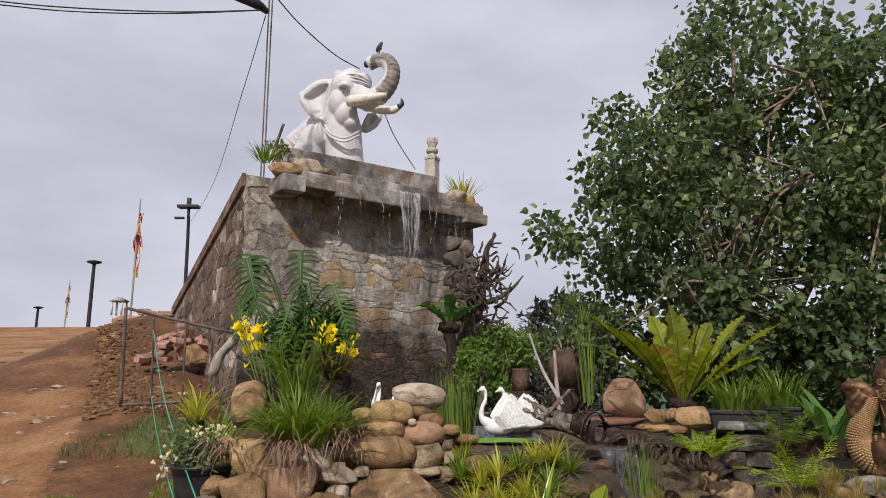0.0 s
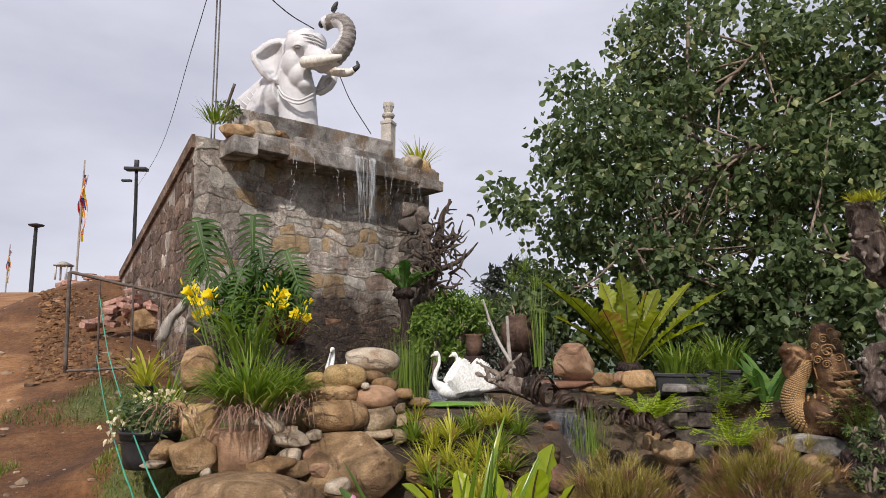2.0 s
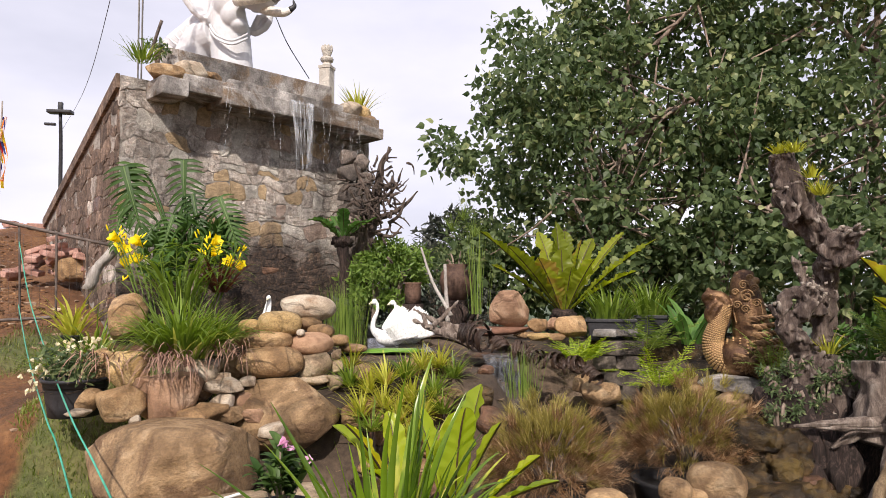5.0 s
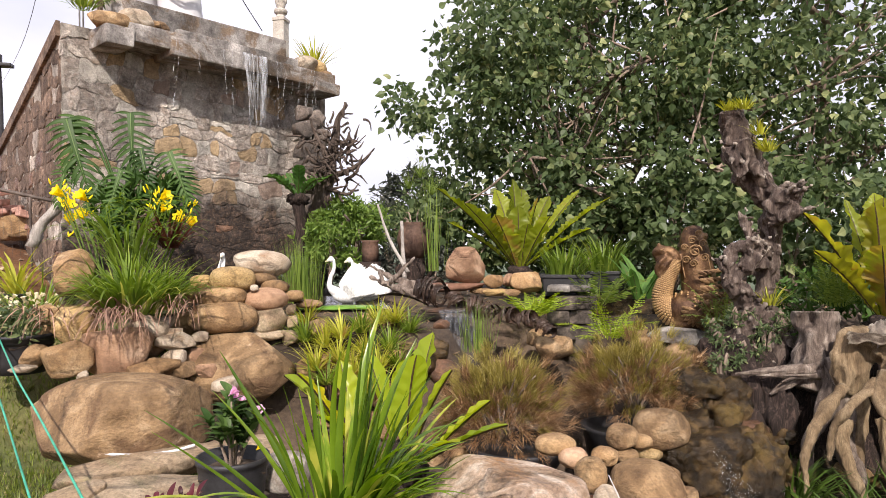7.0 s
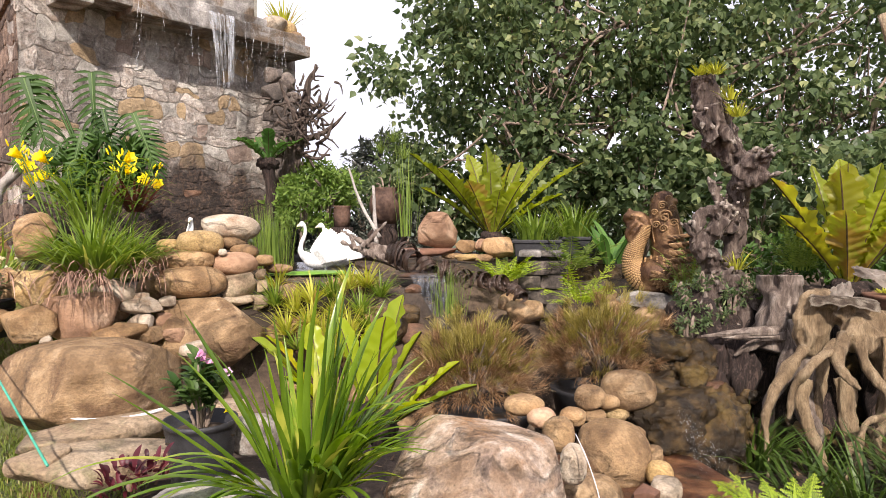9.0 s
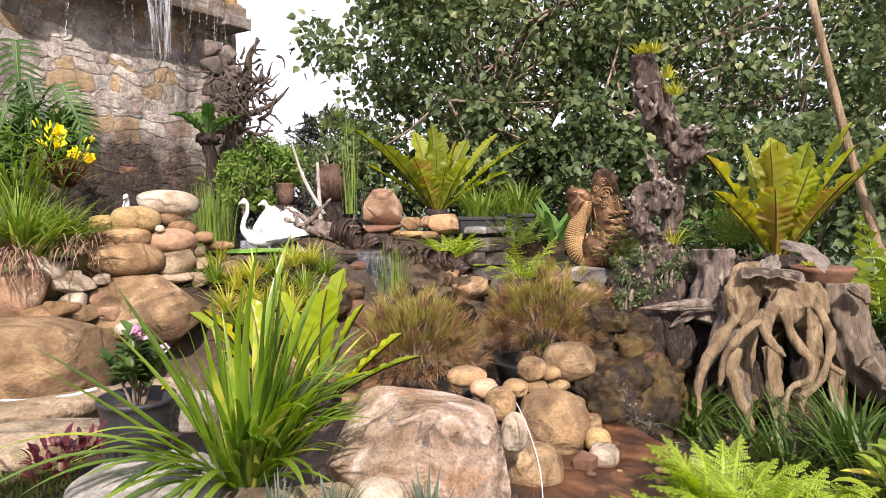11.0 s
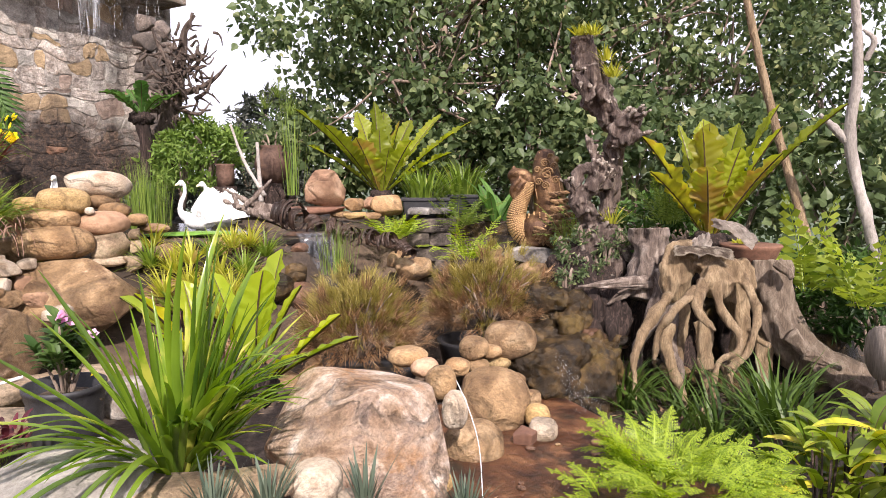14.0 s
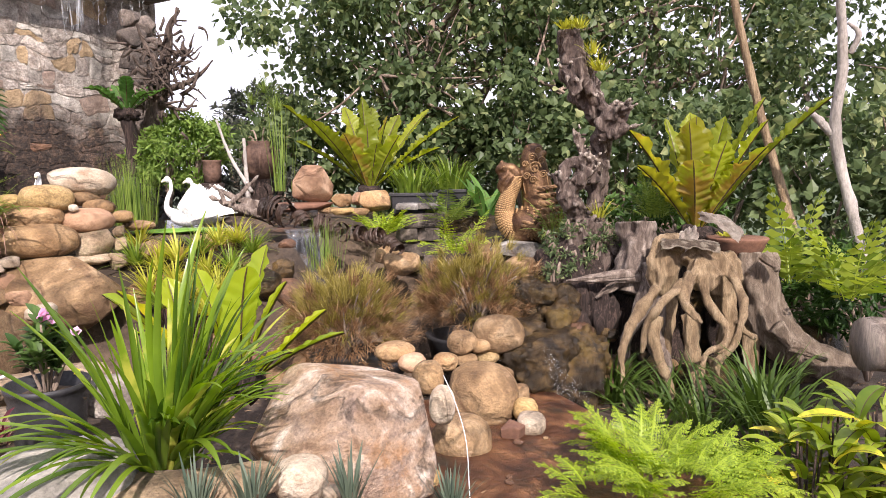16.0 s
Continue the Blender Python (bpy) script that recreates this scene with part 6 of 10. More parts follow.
for k, (_, pts, radii) in enumerate(ROOTS):
    if k not in (4, 8):
        piece = bpy.data.meshes.new("rough_form")
        b2 = gnarled(pts, [r * 0.86 for r in radii], O, k + 1.3, 16, 0.30, 0.30)
        b2.to_mesh(piece)
        b2.free()
        soft.from_mesh(piece)
        bpy.data.meshes.remove(piece)
part("body", fused(soft, 0.0095, 0.006, 14, 3, 0.006), M_ROOT, root_stump, "tan wood flowing into long hanging roots")
for k in (4, 8):
    part("root", gnarled(ROOTS[k][1], ROOTS[k][2], O, k + 1.3, 16, 0.34), M_ROOT, root_stump)
O = (3.392, 2.780, 0.750)
wood_thing("fallen_log", O, (
    ("trunk", [(3.380, 2.775, 0.915), (3.350, 2.731, 0.729), (3.358, 2.676, 0.577), (3.406, 2.607, 0.444), (3.527, 2.513, 0.350), (3.708, 2.396, 0.261)], [0.107, 0.114, 0.120, 0.107, 0.095, 0.085]),
    ("branch", [(3.256, 2.534, 0.554), (3.335, 2.462, 0.440), (3.348, 2.422, 0.364)], [0.050, 0.028, 0.013]),
    ("branch", [(3.298, 2.474, 0.460), (3.386, 2.413, 0.424), (3.448, 2.362, 0.382)], [0.041, 0.028, 0.013]),
    ("branch", [(3.253, 2.633, 0.939), (3.291, 2.584, 0.881), (3.279, 2.559, 0.855)], [0.028, 0.022, 0.013]),
), "grey weathered log sloping down from the stump", "log", M_ROOTGREY, 30, 0.30)
def dried_leaf(c, length, width, rz, tilt, label, pleats=9, seed=0):
    """A curled dry leaf, folded into pleats that run from its stalk."""
    bm = bmesh.new()
    rows = []
    for i in range(13):
        u = i / 12
        w = width * (0.2 + 0.8 * math.sin(math.pi * min(0.12 + 0.80 * u, 1)))
        row = []
        for j in range(2 * pleats + 1):
            s = j / pleats - 1
            row.append(bm.verts.new((u * length + 0.05 * noise.noise(Vector((s * 3, seed, u))), s * w / 2, 0.014 * (j % 2) * (0.4 + u) - 0.35 * length * u * u - 0.25 * width * s * s + 0.03 * noise.noise(Vector((u * 4, s * 2, seed))))))
        rows.append(row)
    for a, b in zip(rows, rows[1:]):
        for j in range(2 * pleats):
            bm.faces.new((a[j], a[j + 1], b[j + 1], b[j]))
    bmesh.ops.solidify(bm, geom=bm.faces[:], thickness=0.003)
    ob = solo("dried_leaf", bm, M_DRYLEAF, c, label, "dry leaf", "dried leaves", smooth=False)
    ob.matrix_world = pose(*c, 0, tilt, rz)
    return ob


M_DRYLEAF = surface("dry_leaf", [(0.3, (0.20, 0.155, 0.12)), (0.5, (0.36, 0.31, 0.26)), (0.7, (0.55, 0.50, 0.44))], scale=7, detail=12, rough=0.8, bump=0.5, bump_scale=40, spots=(0.12, 0.085, 0.06), spot_scale=4)
dried_leaf((3.034, 2.877, 1.169), 0.24, 0.16, -62, 10, "pleated pale grey dried leaf lying on the stump", seed=1)
dried_leaf((2.956, 2.855, 1.084), 0.17, 0.12, 200, 15, "curled brown dried leaf at the foot of the fern", pleats=5, seed=4)
bm = bmesh.new()
rows = []
for i in range(25):
    x = -0.15 + 0.30 * i / 24
    row = []
    for j in range(15):
        y = (0.055 - 0.15 * j / 14) * (1 + 0.35 * noise.noise(Vector((x * 9, 2, j > 7)))) + 0.02 * noise.noise(Vector((x * 22, 5, 0)))
        fold = max(-y - 0.03, 0)
        row.append(bm.verts.new((x + 0.012 * noise.noise(Vector((y * 40, i > 12, 0))), y + 0.45 * fold, 0.012 - 0.6 * fold - 0.9 * max(x, 0) ** 2 + 0.010 * noise.noise(Vector((x * 14, y * 30, 1))) + 0.004 * noise.noise(Vector((x * 20, y * 110, 4))))))
    rows.append(row)
for a, b in zip(rows, rows[1:]):
    for j in range(14):
        bm.faces.new((a[j], a[j + 1], b[j + 1], b[j]))
bmesh.ops.solidify(bm, geom=bm.faces[:], thickness=0.008)
solo("bark_cap", bm, M_ROOTGREY, (2.846, 2.761, 1.013), "curled sheet of grey bark capping the stump", "bark", rz=-42)
bm = bmesh.new()
turned(bm, [(0.12, -0.09), (0.15, -0.03), (0.16, 0.0), (0.175, 0.02), (0.17, 0.03), (0.13, 0.03)])
solo("clay_bowl", bm, M_CLAY, (3.375, 2.920, 0.977), "shallow terracotta bowl with moss on the stump", "pot")
bm = bmesh.new()
tube(bm, [(-0.25, 0, 0), (0, 0, 0), (0.3, 0, 0)], [0.13, 0.135, 0.13], 14, rough=0.06)
solo("cut_log", bm, M_DRIFT, (3.461, 1.917, 0.570), "short sawn log with weathered end", "log", rz=-30)

# root tree against the wall
O = (0.284, 7.299, 2.092)
root_tree = wood_thing("root_tree", O, (
    ("trunk", [(0.245, 7.217, 1.308), (0.235, 7.219, 1.723), (0.310, 7.193, 2.145), (0.406, 7.198, 2.515), (0.446, 7.098, 2.810), (0.543, 7.063, 2.959)], [0.106, 0.0928, 0.0998, 0.0505, 0.0281, 0.0112]),
    ("branch", [(0.311, 7.188, 2.206), (0.516, 7.069, 2.255), (0.678, 7.046, 2.343), (0.821, 7.010, 2.502)], [0.0333, 0.0259, 0.0185, 0.0067]),
    ("branch", [(0.515, 7.078, 2.166), (0.631, 7.010, 2.249), (0.691, 6.984, 2.426)], [0.0185, 0.0149, 0.0056]),
    ("branch", [(0.372, 7.165, 2.387), (0.547, 7.039, 2.494), (0.559, 7.011, 2.672)], [0.0259, 0.0167, 0.0067]),
    ("branch", [(0.446, 7.104, 2.780), (0.507, 7.085, 2.858), (0.604, 7.075, 2.868)], [0.0149, 0.0111, 0.0056]),
    ("branch", [(0.342, 7.160, 2.448), (0.221, 7.189, 2.638), (0.161, 7.210, 2.830)], [0.0259, 0.0204, 0.0111]),
    ("branch", [(0.306, 7.082, 2.256), (0.156, 7.075, 2.377), (0.065, 7.083, 2.317)], [0.0222, 0.0149, 0.0074]),
    ("branch", [(0.335, 7.097, 2.077), (0.536, 6.988, 2.010), (0.654, 6.968, 2.127)], [0.0259, 0.0149, 0.0044]),), "dark upturned tree root with clawing branches against the wall", "driftwood", M_ROOTDARK, 12, 0.5)
rg2 = random.Random(6)
for _ in range(110):
    a = rg2.uniform(-1.6, 3.4)
    p = Vector((0.367, 7.066, 2.376)) + Vector((rg2.gauss(0, 0.15), rg2.uniform(-0.15, 0.1), rg2.gauss(0, 0.22))) - Vector(O)
    q = p + Vector((0.27 * math.cos(a), rg2.uniform(-0.12, 0.05), 0.24 * math.sin(a))) * rg2.uniform(0.2, 0.7)
    bm = bmesh.new()
    tube(bm, [p, p.lerp(q, 0.5) + Vector((rg2.uniform(-0.07, 0.07), 0, rg2.uniform(-0.08, 0.08))), q], [0.014, 0.010, 0.004], 6, steps=8, rough=0.5, seed=p.x)
    part("rootlet", bm, M_ROOTDARK, root_tree)

# flat stones climbing the wall's corner behind the root
pile([((0.097, 7.890, 3.007), (0.122, 0.122, 0.088), -1), ((0.254, 7.896, 2.953), (0.102, 0.115, 0.115), -2), ((0.110, 7.873, 2.811), (0.148, 0.148, 0.114), -1), ((0.279, 7.883, 2.717), (0.114, 0.114, 0.114), -2), ((0.129, 7.855, 2.590), (0.153, 0.153, 0.113), -1), ((0.262, 7.817, 2.464), (0.146, 0.146, 0.132), -2), ((0.115, 7.832, 2.365), (0.146, 0.146, 0.119), -1), ((0.220, 7.795, 2.195), (0.164, 0.164, 0.145), -2), ((0.152, 7.764, 1.931), (0.196, 0.196, 0.163), -1), ((0.201, 7.722, 1.608), (0.194, 0.194, 0.194), -1)],
     M_STONE_DAMP, "rough brown stone built up against the wall corner", "corner stones", power=0.42, lump=0.22, grit=0.05)


M_SPATHE = surface("dark_spathe", [(0.3, (0.026, 0.015, 0.010)), (0.7, (0.13, 0.080, 0.056))], scale=5, rough=0.38, bump=0.4, bump_scale=40, stretch=(1, 1, 1), spec=0.5)
# dark curled spathes along the small spillway
cs = thing("curled_spathes", (0, 0, 0), "row of dark brown curled palm spathes along the spillway", "garden ornament")
A0, A1 = Vector((0.932, 4.901, 1.105)), Vector((1.684, 4.359, 0.873))
along = (A1 - A0).normalized()
face = along.cross(Vector((0, 0, 1))).normalized()
rg2 = random.Random(61)
for i in range(8):
    u = i / 7
    c = A0.lerp(A1, u) + Vector((0, -0.03, 0.03 + 0.015 * math.sin(9 * u)))
    r = (0.125, 0.13, 0.105, 0.10, 0.088, 0.082, 0.075, 0.068, 0.06)[i]
    curl = part("spathe", bmesh.new(), M_SPATHE, cs, m=Matrix.Translation(c) @ Euler((rg2.uniform(-0.5, 0.5), rg2.uniform(-0.4, 0.4), rg2.uniform(-0.7, 0.5))).to_matrix().to_4x4())
    bm = bmesh.new()
    for strip in range(5):                                  # a curl split into ribs that lie side by side
        prev, off, r1 = None, (strip - 2) * 0.019, r * rg2.uniform(0.6, 1.12)
        start, turn = rg2.uniform(-0.9, 0.5), rg2.uniform(3.4, 6.6)
        for j in range(24):
            a = start + turn * j / 23
            rr = r1 * (1 - 0.018 * j)
            mid = along * (off + 0.035 * math.sin(a * 0.5)) + (face * math.cos(a) * 0.85 + Vector((0, 0, 1)) * math.sin(a)) * rr
            w = 0.014 * math.sin(math.pi * (0.15 + 0.75 * j / 23)) + 0.002
            ring = [bm.verts.new(mid + along * w * q + (mid.normalized() * 0.004 if q == 0 else Vector())) for q in (-1, 0, 1)]
            if prev:
                for q in (0, 1):
                    bm.faces.new((prev[q], prev[q + 1], ring[q + 1], ring[q]))
            prev = ring
    bmesh.ops.solidify(bm, geom=bm.faces[:], thickness=0.005)
    bm.to_mesh(curl.data)
    bm.free()
bm = bmesh.new()                                            # long arched sheath reaching over the pool edge
prev = None
for j in range(20):
    v = j / 19
    mid = Vector((0.645, 5.213, 1.080)).lerp(Vector((1.022, 4.906, 1.002)), v) + Vector((0, 0, 0.05 * math.sin(math.pi * v)))
    w = 0.035 * math.sin(math.pi * (0.08 + 0.86 * v))
    ring = [bm.verts.new(mid + Vector((0.25, 1.0, 0.35 - 0.8 * abs(q))).normalized() * w * q) for q in (-1, -0.5, 0, 0.5, 1)]
    if prev:
        for q in range(4):
            bm.faces.new((prev[q], prev[q + 1], ring[q + 1], ring[q]))
    prev = ring
bmesh.ops.solidify(bm, geom=bm.faces[:], thickness=0.006)
part("spathe", bm, M_SPATHE, cs)
soft = bmesh.new()
O = (1.004, 4.939, 1.110)
for pts, rr in (([(0.596, 5.308, 1.226), (0.767, 5.082, 1.147), (1.003, 4.936, 1.076)], [0.012, 0.028, 0.026]), ([(0.660, 5.203, 1.283), (0.853, 5.072, 1.190), (1.056, 4.982, 1.157)], [0.01, 0.022, 0.02]),
                ([(0.725, 5.090, 1.191), (0.854, 5.077, 1.320), (0.919, 5.067, 1.385)], [0.022, 0.015, 0.007]), ([(0.586, 5.212, 1.319), (0.732, 5.142, 1.232), (0.929, 5.005, 1.141)], [0.008, 0.018, 0.018]),
                ([(0.789, 5.080, 1.169), (0.920, 4.954, 1.110), (1.141, 4.966, 1.170)], [0.02, 0.026, 0.02]), ([(0.682, 5.094, 1.170), (0.646, 5.154, 1.276), (0.617, 5.209, 1.318)], [0.02, 0.012, 0.005])):
    limb_path(soft, pts, rr, O)
solo("driftwood_branch", fused(soft, 0.008, 0.01, 14, 0, 0.008), M_DRIFT, O, "weathered driftwood branches lying along the spillway", "driftwood")
for pts, rr, lb in (([(0.688, 5.594, 1.820), (0.779, 5.493, 1.520), (0.894, 5.271, 1.260)], [0.009, 0.012, 0.016], "thin grey stick leaning over the driftwood"),
                    ([(0.890, 5.575, 1.678), (0.885, 5.479, 1.449), (0.867, 5.273, 1.215)], [0.013, 0.015, 0.018], "upright grey stick beside the driftwood")):
    bm = bmesh.new()
    tube(bm, [Vector(p) - Vector(pts[0]) for p in pts], rr, 8, steps=14, rough=0.3)
    solo("stick", bm, M_PALEBARK, pts[0], lb, "stick", "sticks")
for pts, rr, lb in (([(4.097, 3.749, 2.796), (4.289, 3.617, 1.904), (4.354, 3.416, 1.246), (4.330, 3.232, 0.795)], [0.027, 0.030, 0.032, 0.036], "bare tan pole leaning against the tree"),):
    bm = bmesh.new()
    tube(bm, [Vector(p) - Vector(pts[-1]) for p in pts], rr, 10, steps=26, rough=0.22)
    solo("pole", bm, M_ROOT, pts[-1], lb, "pole")
ob = thing("bare_trunk", (4.385, 2.833, 0.930), "pale grey forked bare trunk in front of the trees", "tree trunk")
B = Vector((4.385, 2.833, 0.930))
for pts, rr in (([(4.386, 2.778, 0.677), (4.368, 2.880, 1.075), (4.293, 2.996, 1.626), (4.270, 2.956, 2.088), (4.164, 2.941, 2.594)], [0.0374, 0.0343, 0.0374, 0.03, 0.025]), ([(4.298, 2.990, 1.607), (4.237, 3.064, 1.720), (4.175, 3.134, 1.816)], [0.0312, 0.0262, 0.0125]),
                ([(4.286, 2.922, 2.136), (4.293, 2.879, 2.251), (4.246, 2.925, 2.325)], [0.0187, 0.0187, 0.00624])):
    bm = bmesh.new()
    tube(bm, [Vector(p) - B for p in pts], rr, 10, steps=24, rough=0.22)
    part("stem", bm, M_PALEBARK, ob)


# ---- plants: builders ----
def blade(length, width, tilt0, tilt1, segs=8, fold=0.25, wave=0.0, rib=False, belly=0.4, seed=0, tipw=0.02, curl=0.0, power=1.3):
    """One leaf, rising from the origin and bending towards +x. tilt: degrees from upright at foot and tip."""
    rg = random.Random(seed)
    bm = bmesh.new()
    cols = 5 if rib else 3
    p, rows = Vector((0, 0, 0)), []
    ph = rg.uniform(0, 6)
    for i in range(segs + 1):
        u = i / segs
        a = radians(tilt0 + (tilt1 - tilt0) * u ** power)
        d, nrm = Vector((math.sin(a), 0, math.cos(a))), Vector((-math.cos(a), 0, math.sin(a)))
        if u < belly:
            w = width * (0.45 + 0.55 * math.sin(u / belly * math.pi / 2))
        else:
            w = width * max(math.cos((u - belly) / (1 - belly) * math.pi / 2), tipw) ** 0.7
        row = []
        for c in range(cols):
            s = (c / (cols - 1) - 0.5) * 2
            if rib:
                s = (-1, -0.06, 0, 0.06, 1)[c]
            ww = w * (1 + wave * math.sin(u * 46 + ph + (0 if s < 0 else 2.1))) if abs(s) == 1 else w
            q = p + Vector((0, s * ww / 2, 0)) + nrm * (abs(s) * w * fold * 0.5 + (wave * w * 0.5 * math.sin(u * 40 + ph + 2 * s) * abs(s)))
            q.y += curl * u * u * length
            row.append(bm.verts.new(q))
        rows.append(row)
        p += d * (length / segs)
    for a, b in zip(rows, rows[1:]):
        for c in range(cols - 1):
            f = bm.faces.new((a[c], a[c + 1], b[c + 1], b[c]))
            f.material_index = 1 if rib and c in (1, 2) else 0
    return bm


def leaf_set(n, mats, seed, name="leaf", **kw):
    """n shapes of one leaf kind; each value may be a (low, high) range."""
    rg = random.Random(seed)
    out = []
    for i in range(n):
        v = {k: (rg.uniform(*x) if isinstance(x, tuple) else x) for k, x in kw.items()}
        v["segs"] = int(v.get("segs", 8))
        out.append(mesh_of(blade(seed=seed * 31 + i, **v), name, mats))
    return out


def rosette(ob, leaves, n, seed, spread=0.03, tilt=(-6, 6), az=(0, 360), scale=(0.75, 1.1), name="leaf", lift=0.0):
    rg = random.Random(seed)
    for i in range(n):
        a = az[0] + (az[1] - az[0]) * (i + rg.random()) / n
        s = rg.uniform(*scale)
        m = (Matrix.Translation((spread * math.cos(radians(a)), spread * math.sin(radians(a)), lift * rg.random())) @ Euler((rg.uniform(-8, 8) * 0.0174, 0, radians(a))).to_matrix().to_4x4()
             @ Euler((0, radians(rg.uniform(*tilt)), 0)).to_matrix().to_4x4() @ Matrix.Scale(s, 4))
        part(name, leaves[i % len(leaves)], None, ob, m=m)


def sward(name, parent, base, az, tilt0, tilt1, length, width, mat, segs=4, label="", kind="stuff", twist=0.4, seed=1):
    """Thin blades, all arrays of one length, as one mesh."""
    rg = np.random.default_rng(seed)
    n = len(az)
    base = np.asarray(base, float)
    u = np.linspace(0, 1, segs + 1)
    a = np.radians(np.asarray(tilt0)[:, None] + (np.asarray(tilt1) - np.asarray(tilt0))[:, None] * u[None] ** 1.2)
    ds = (np.asarray(length) / segs)[:, None]
    h = np.concatenate([np.zeros((n, 1)), np.cumsum(np.sin(a[:, :-1]) * ds, 1)], 1)
    z = np.concatenate([np.zeros((n, 1)), np.cumsum(np.cos(a[:, :-1]) * ds, 1)], 1)
    ca, sa = np.cos(az)[:, None], np.sin(az)[:, None]
    mid = np.stack([base[:, 0:1] + h * ca, base[:, 1:2] + h * sa, base[:, 2:3] + z], -1)
    tw = az[:, None] + np.pi / 2 + rg.uniform(-twist, twist, n)[:, None]
    side = np.stack([np.cos(tw), np.sin(tw), 0 * tw], -1)
    w = (np.asarray(width)[:, None] * (1 - u[None] ** 1.8 * 0.94))[..., None] / 2
    v = np.stack([mid - side * w, mid + side * w], 2).reshape(-1, 3)
    k = np.arange(n)[:, None, None] * (2 * (segs + 1))
    q = np.arange(segs)[None, :, None] * 2
    f = (k + q + np.array([0, 1, 3, 2])[None, None]).reshape(-1, 4)
    me = bpy.data.meshes.new(name)
    me.from_pydata(v.tolist(), [], f.tolist())
    me.materials.append(mat)
    me.shade_smooth()
    ob = new(name, me)
    if parent:
        ob.parent = parent
    return tagged(ob, label, kind=kind)


def tuft(name, c, n, r, tilt, bend, length, width, mat, label, category, seed, group="", lo=0.0, az=(0, 6.2832), flat=1.0):
    """A grassy clump: blades that fan out from a foot of radius r."""
    rg = np.random.default_rng(seed)
    ob = thing(name, c, label, category, group)
    ang = rg.uniform(az[0], az[1], n)
    q = rg.random(n) ** 0.6
    base = np.stack([r * q * np.cos(ang), r * q * np.sin(ang) * flat, np.full(n, lo)], -1)
    t0 = tilt * q * rg.uniform(0.6, 1.2, n)
    sward("foliage", ob, base, ang + rg.normal(0, 0.35, n), t0, t0 + rg.uniform(bend * 0.4, bend * 1.2, n), rg.uniform(length * 0.6, length * 1.1, n), rg.uniform(width * 0.7, width * 1.2, n), mat, seed=seed)
    return ob


def nest_frond(length, width, tilt0, tilt1, seed, wavy=1.0):
    """One broad fern leaf: a stout dark midrib, wings that ripple across, a lobed and wavy edge."""
    rg = random.Random(seed)
    bm = bmesh.new()
    segs, cols = 84, (-1, -0.66, -0.34, -0.05, 0, 0.05, 0.34, 0.66, 1)
    p, rows, ph = Vector((0, 0, 0)), [], rg.uniform(0, 50)
    for i in range(segs + 1):
        u = i / segs
        a = radians(tilt0 + (tilt1 - tilt0) * u ** 1.5)
        d, nrm = Vector((math.sin(a), 0, math.cos(a))), Vector((-math.cos(a), 0, math.sin(a)))
        w = width * (0.15 + 0.85 * smooth(0.0, 0.50, u)) * max(1 - max((u - 0.70) / 0.305, 0) ** 3.4, 0.06) * (1 - 0.10 * wavy * smooth(0.75, 1.0, u) * (1 + math.sin(ph)))
        row = []
        for s in cols:
            k = abs(s)
            lobe = noise.noise(Vector((u * 16 * length / 0.8, ph + (9 if s > 0 else 0), 0))) + 0.5 * noise.noise(Vector((u * 34 * length / 0.8, ph + (9 if s > 0 else 0), 5)))
            out_ = s * w / 2 * (1 + wavy * (0.34 * lobe if k == 1 else 0.15 * lobe * k))
            lift = 0.30 * k * w / 2 + k * k * (0.24 * wavy * w * noise.noise(Vector((u * 9, ph + (5 if s > 0 else 0), 3)))) + 0.095 * wavy ** 0.5 * w * k ** 0.7 * math.sin(u * 105 * length / 0.8 - 5.0 * k) * (0.6 + noise.noise(Vector((u * 7, ph, 8)))) - (0.006 if s == 0 else 0)
            row.append(bm.verts.new(p + Vector((0, out_, 0)) + nrm * lift + d * k * 0.06 * w))
        rows.append(row)
        p += d * (length / segs)
    for a, b in zip(rows, rows[1:]):
        for c in range(len(cols) - 1):
            f = bm.faces.new((a[c], a[c + 1], b[c + 1], b[c]))
            f.material_index = 1 if c in (3, 4) else 0
    return bm


def nest_fern(name, c, fronds, seed, label, group="bird's nest ferns", mat=None, ball=0.11, wavy=1.0):
    """fronds: (azimuth, lean at the foot, lean at the tip, length, width) each."""
    ob = thing(name, c, label, "fern", group)
    rg = random.Random(seed)
    for i, (a, t0, t1, ln, wd) in enumerate(fronds):
        part("frond", nest_frond(ln, wd, t0, t1, seed * 7 + i, wavy), [mat or (M_NESTOLD if seed == 152 and i in (0, 2, 3, 9) else M_NEST), M_RIB], ob, m=pose(0.03 * math.cos(radians(a)), 0.03 * math.sin(radians(a)), 0, rg.uniform(-5, 5), 0, a))
    bm = bmesh.new()
    blob(bm, (0, 0, -0.03), (ball, ball, 0.07), lump=0.5, freq=5)
    part("root_ball", bm, M_DARKWOOD, ob, "dark fibrous root ball")
    return ob


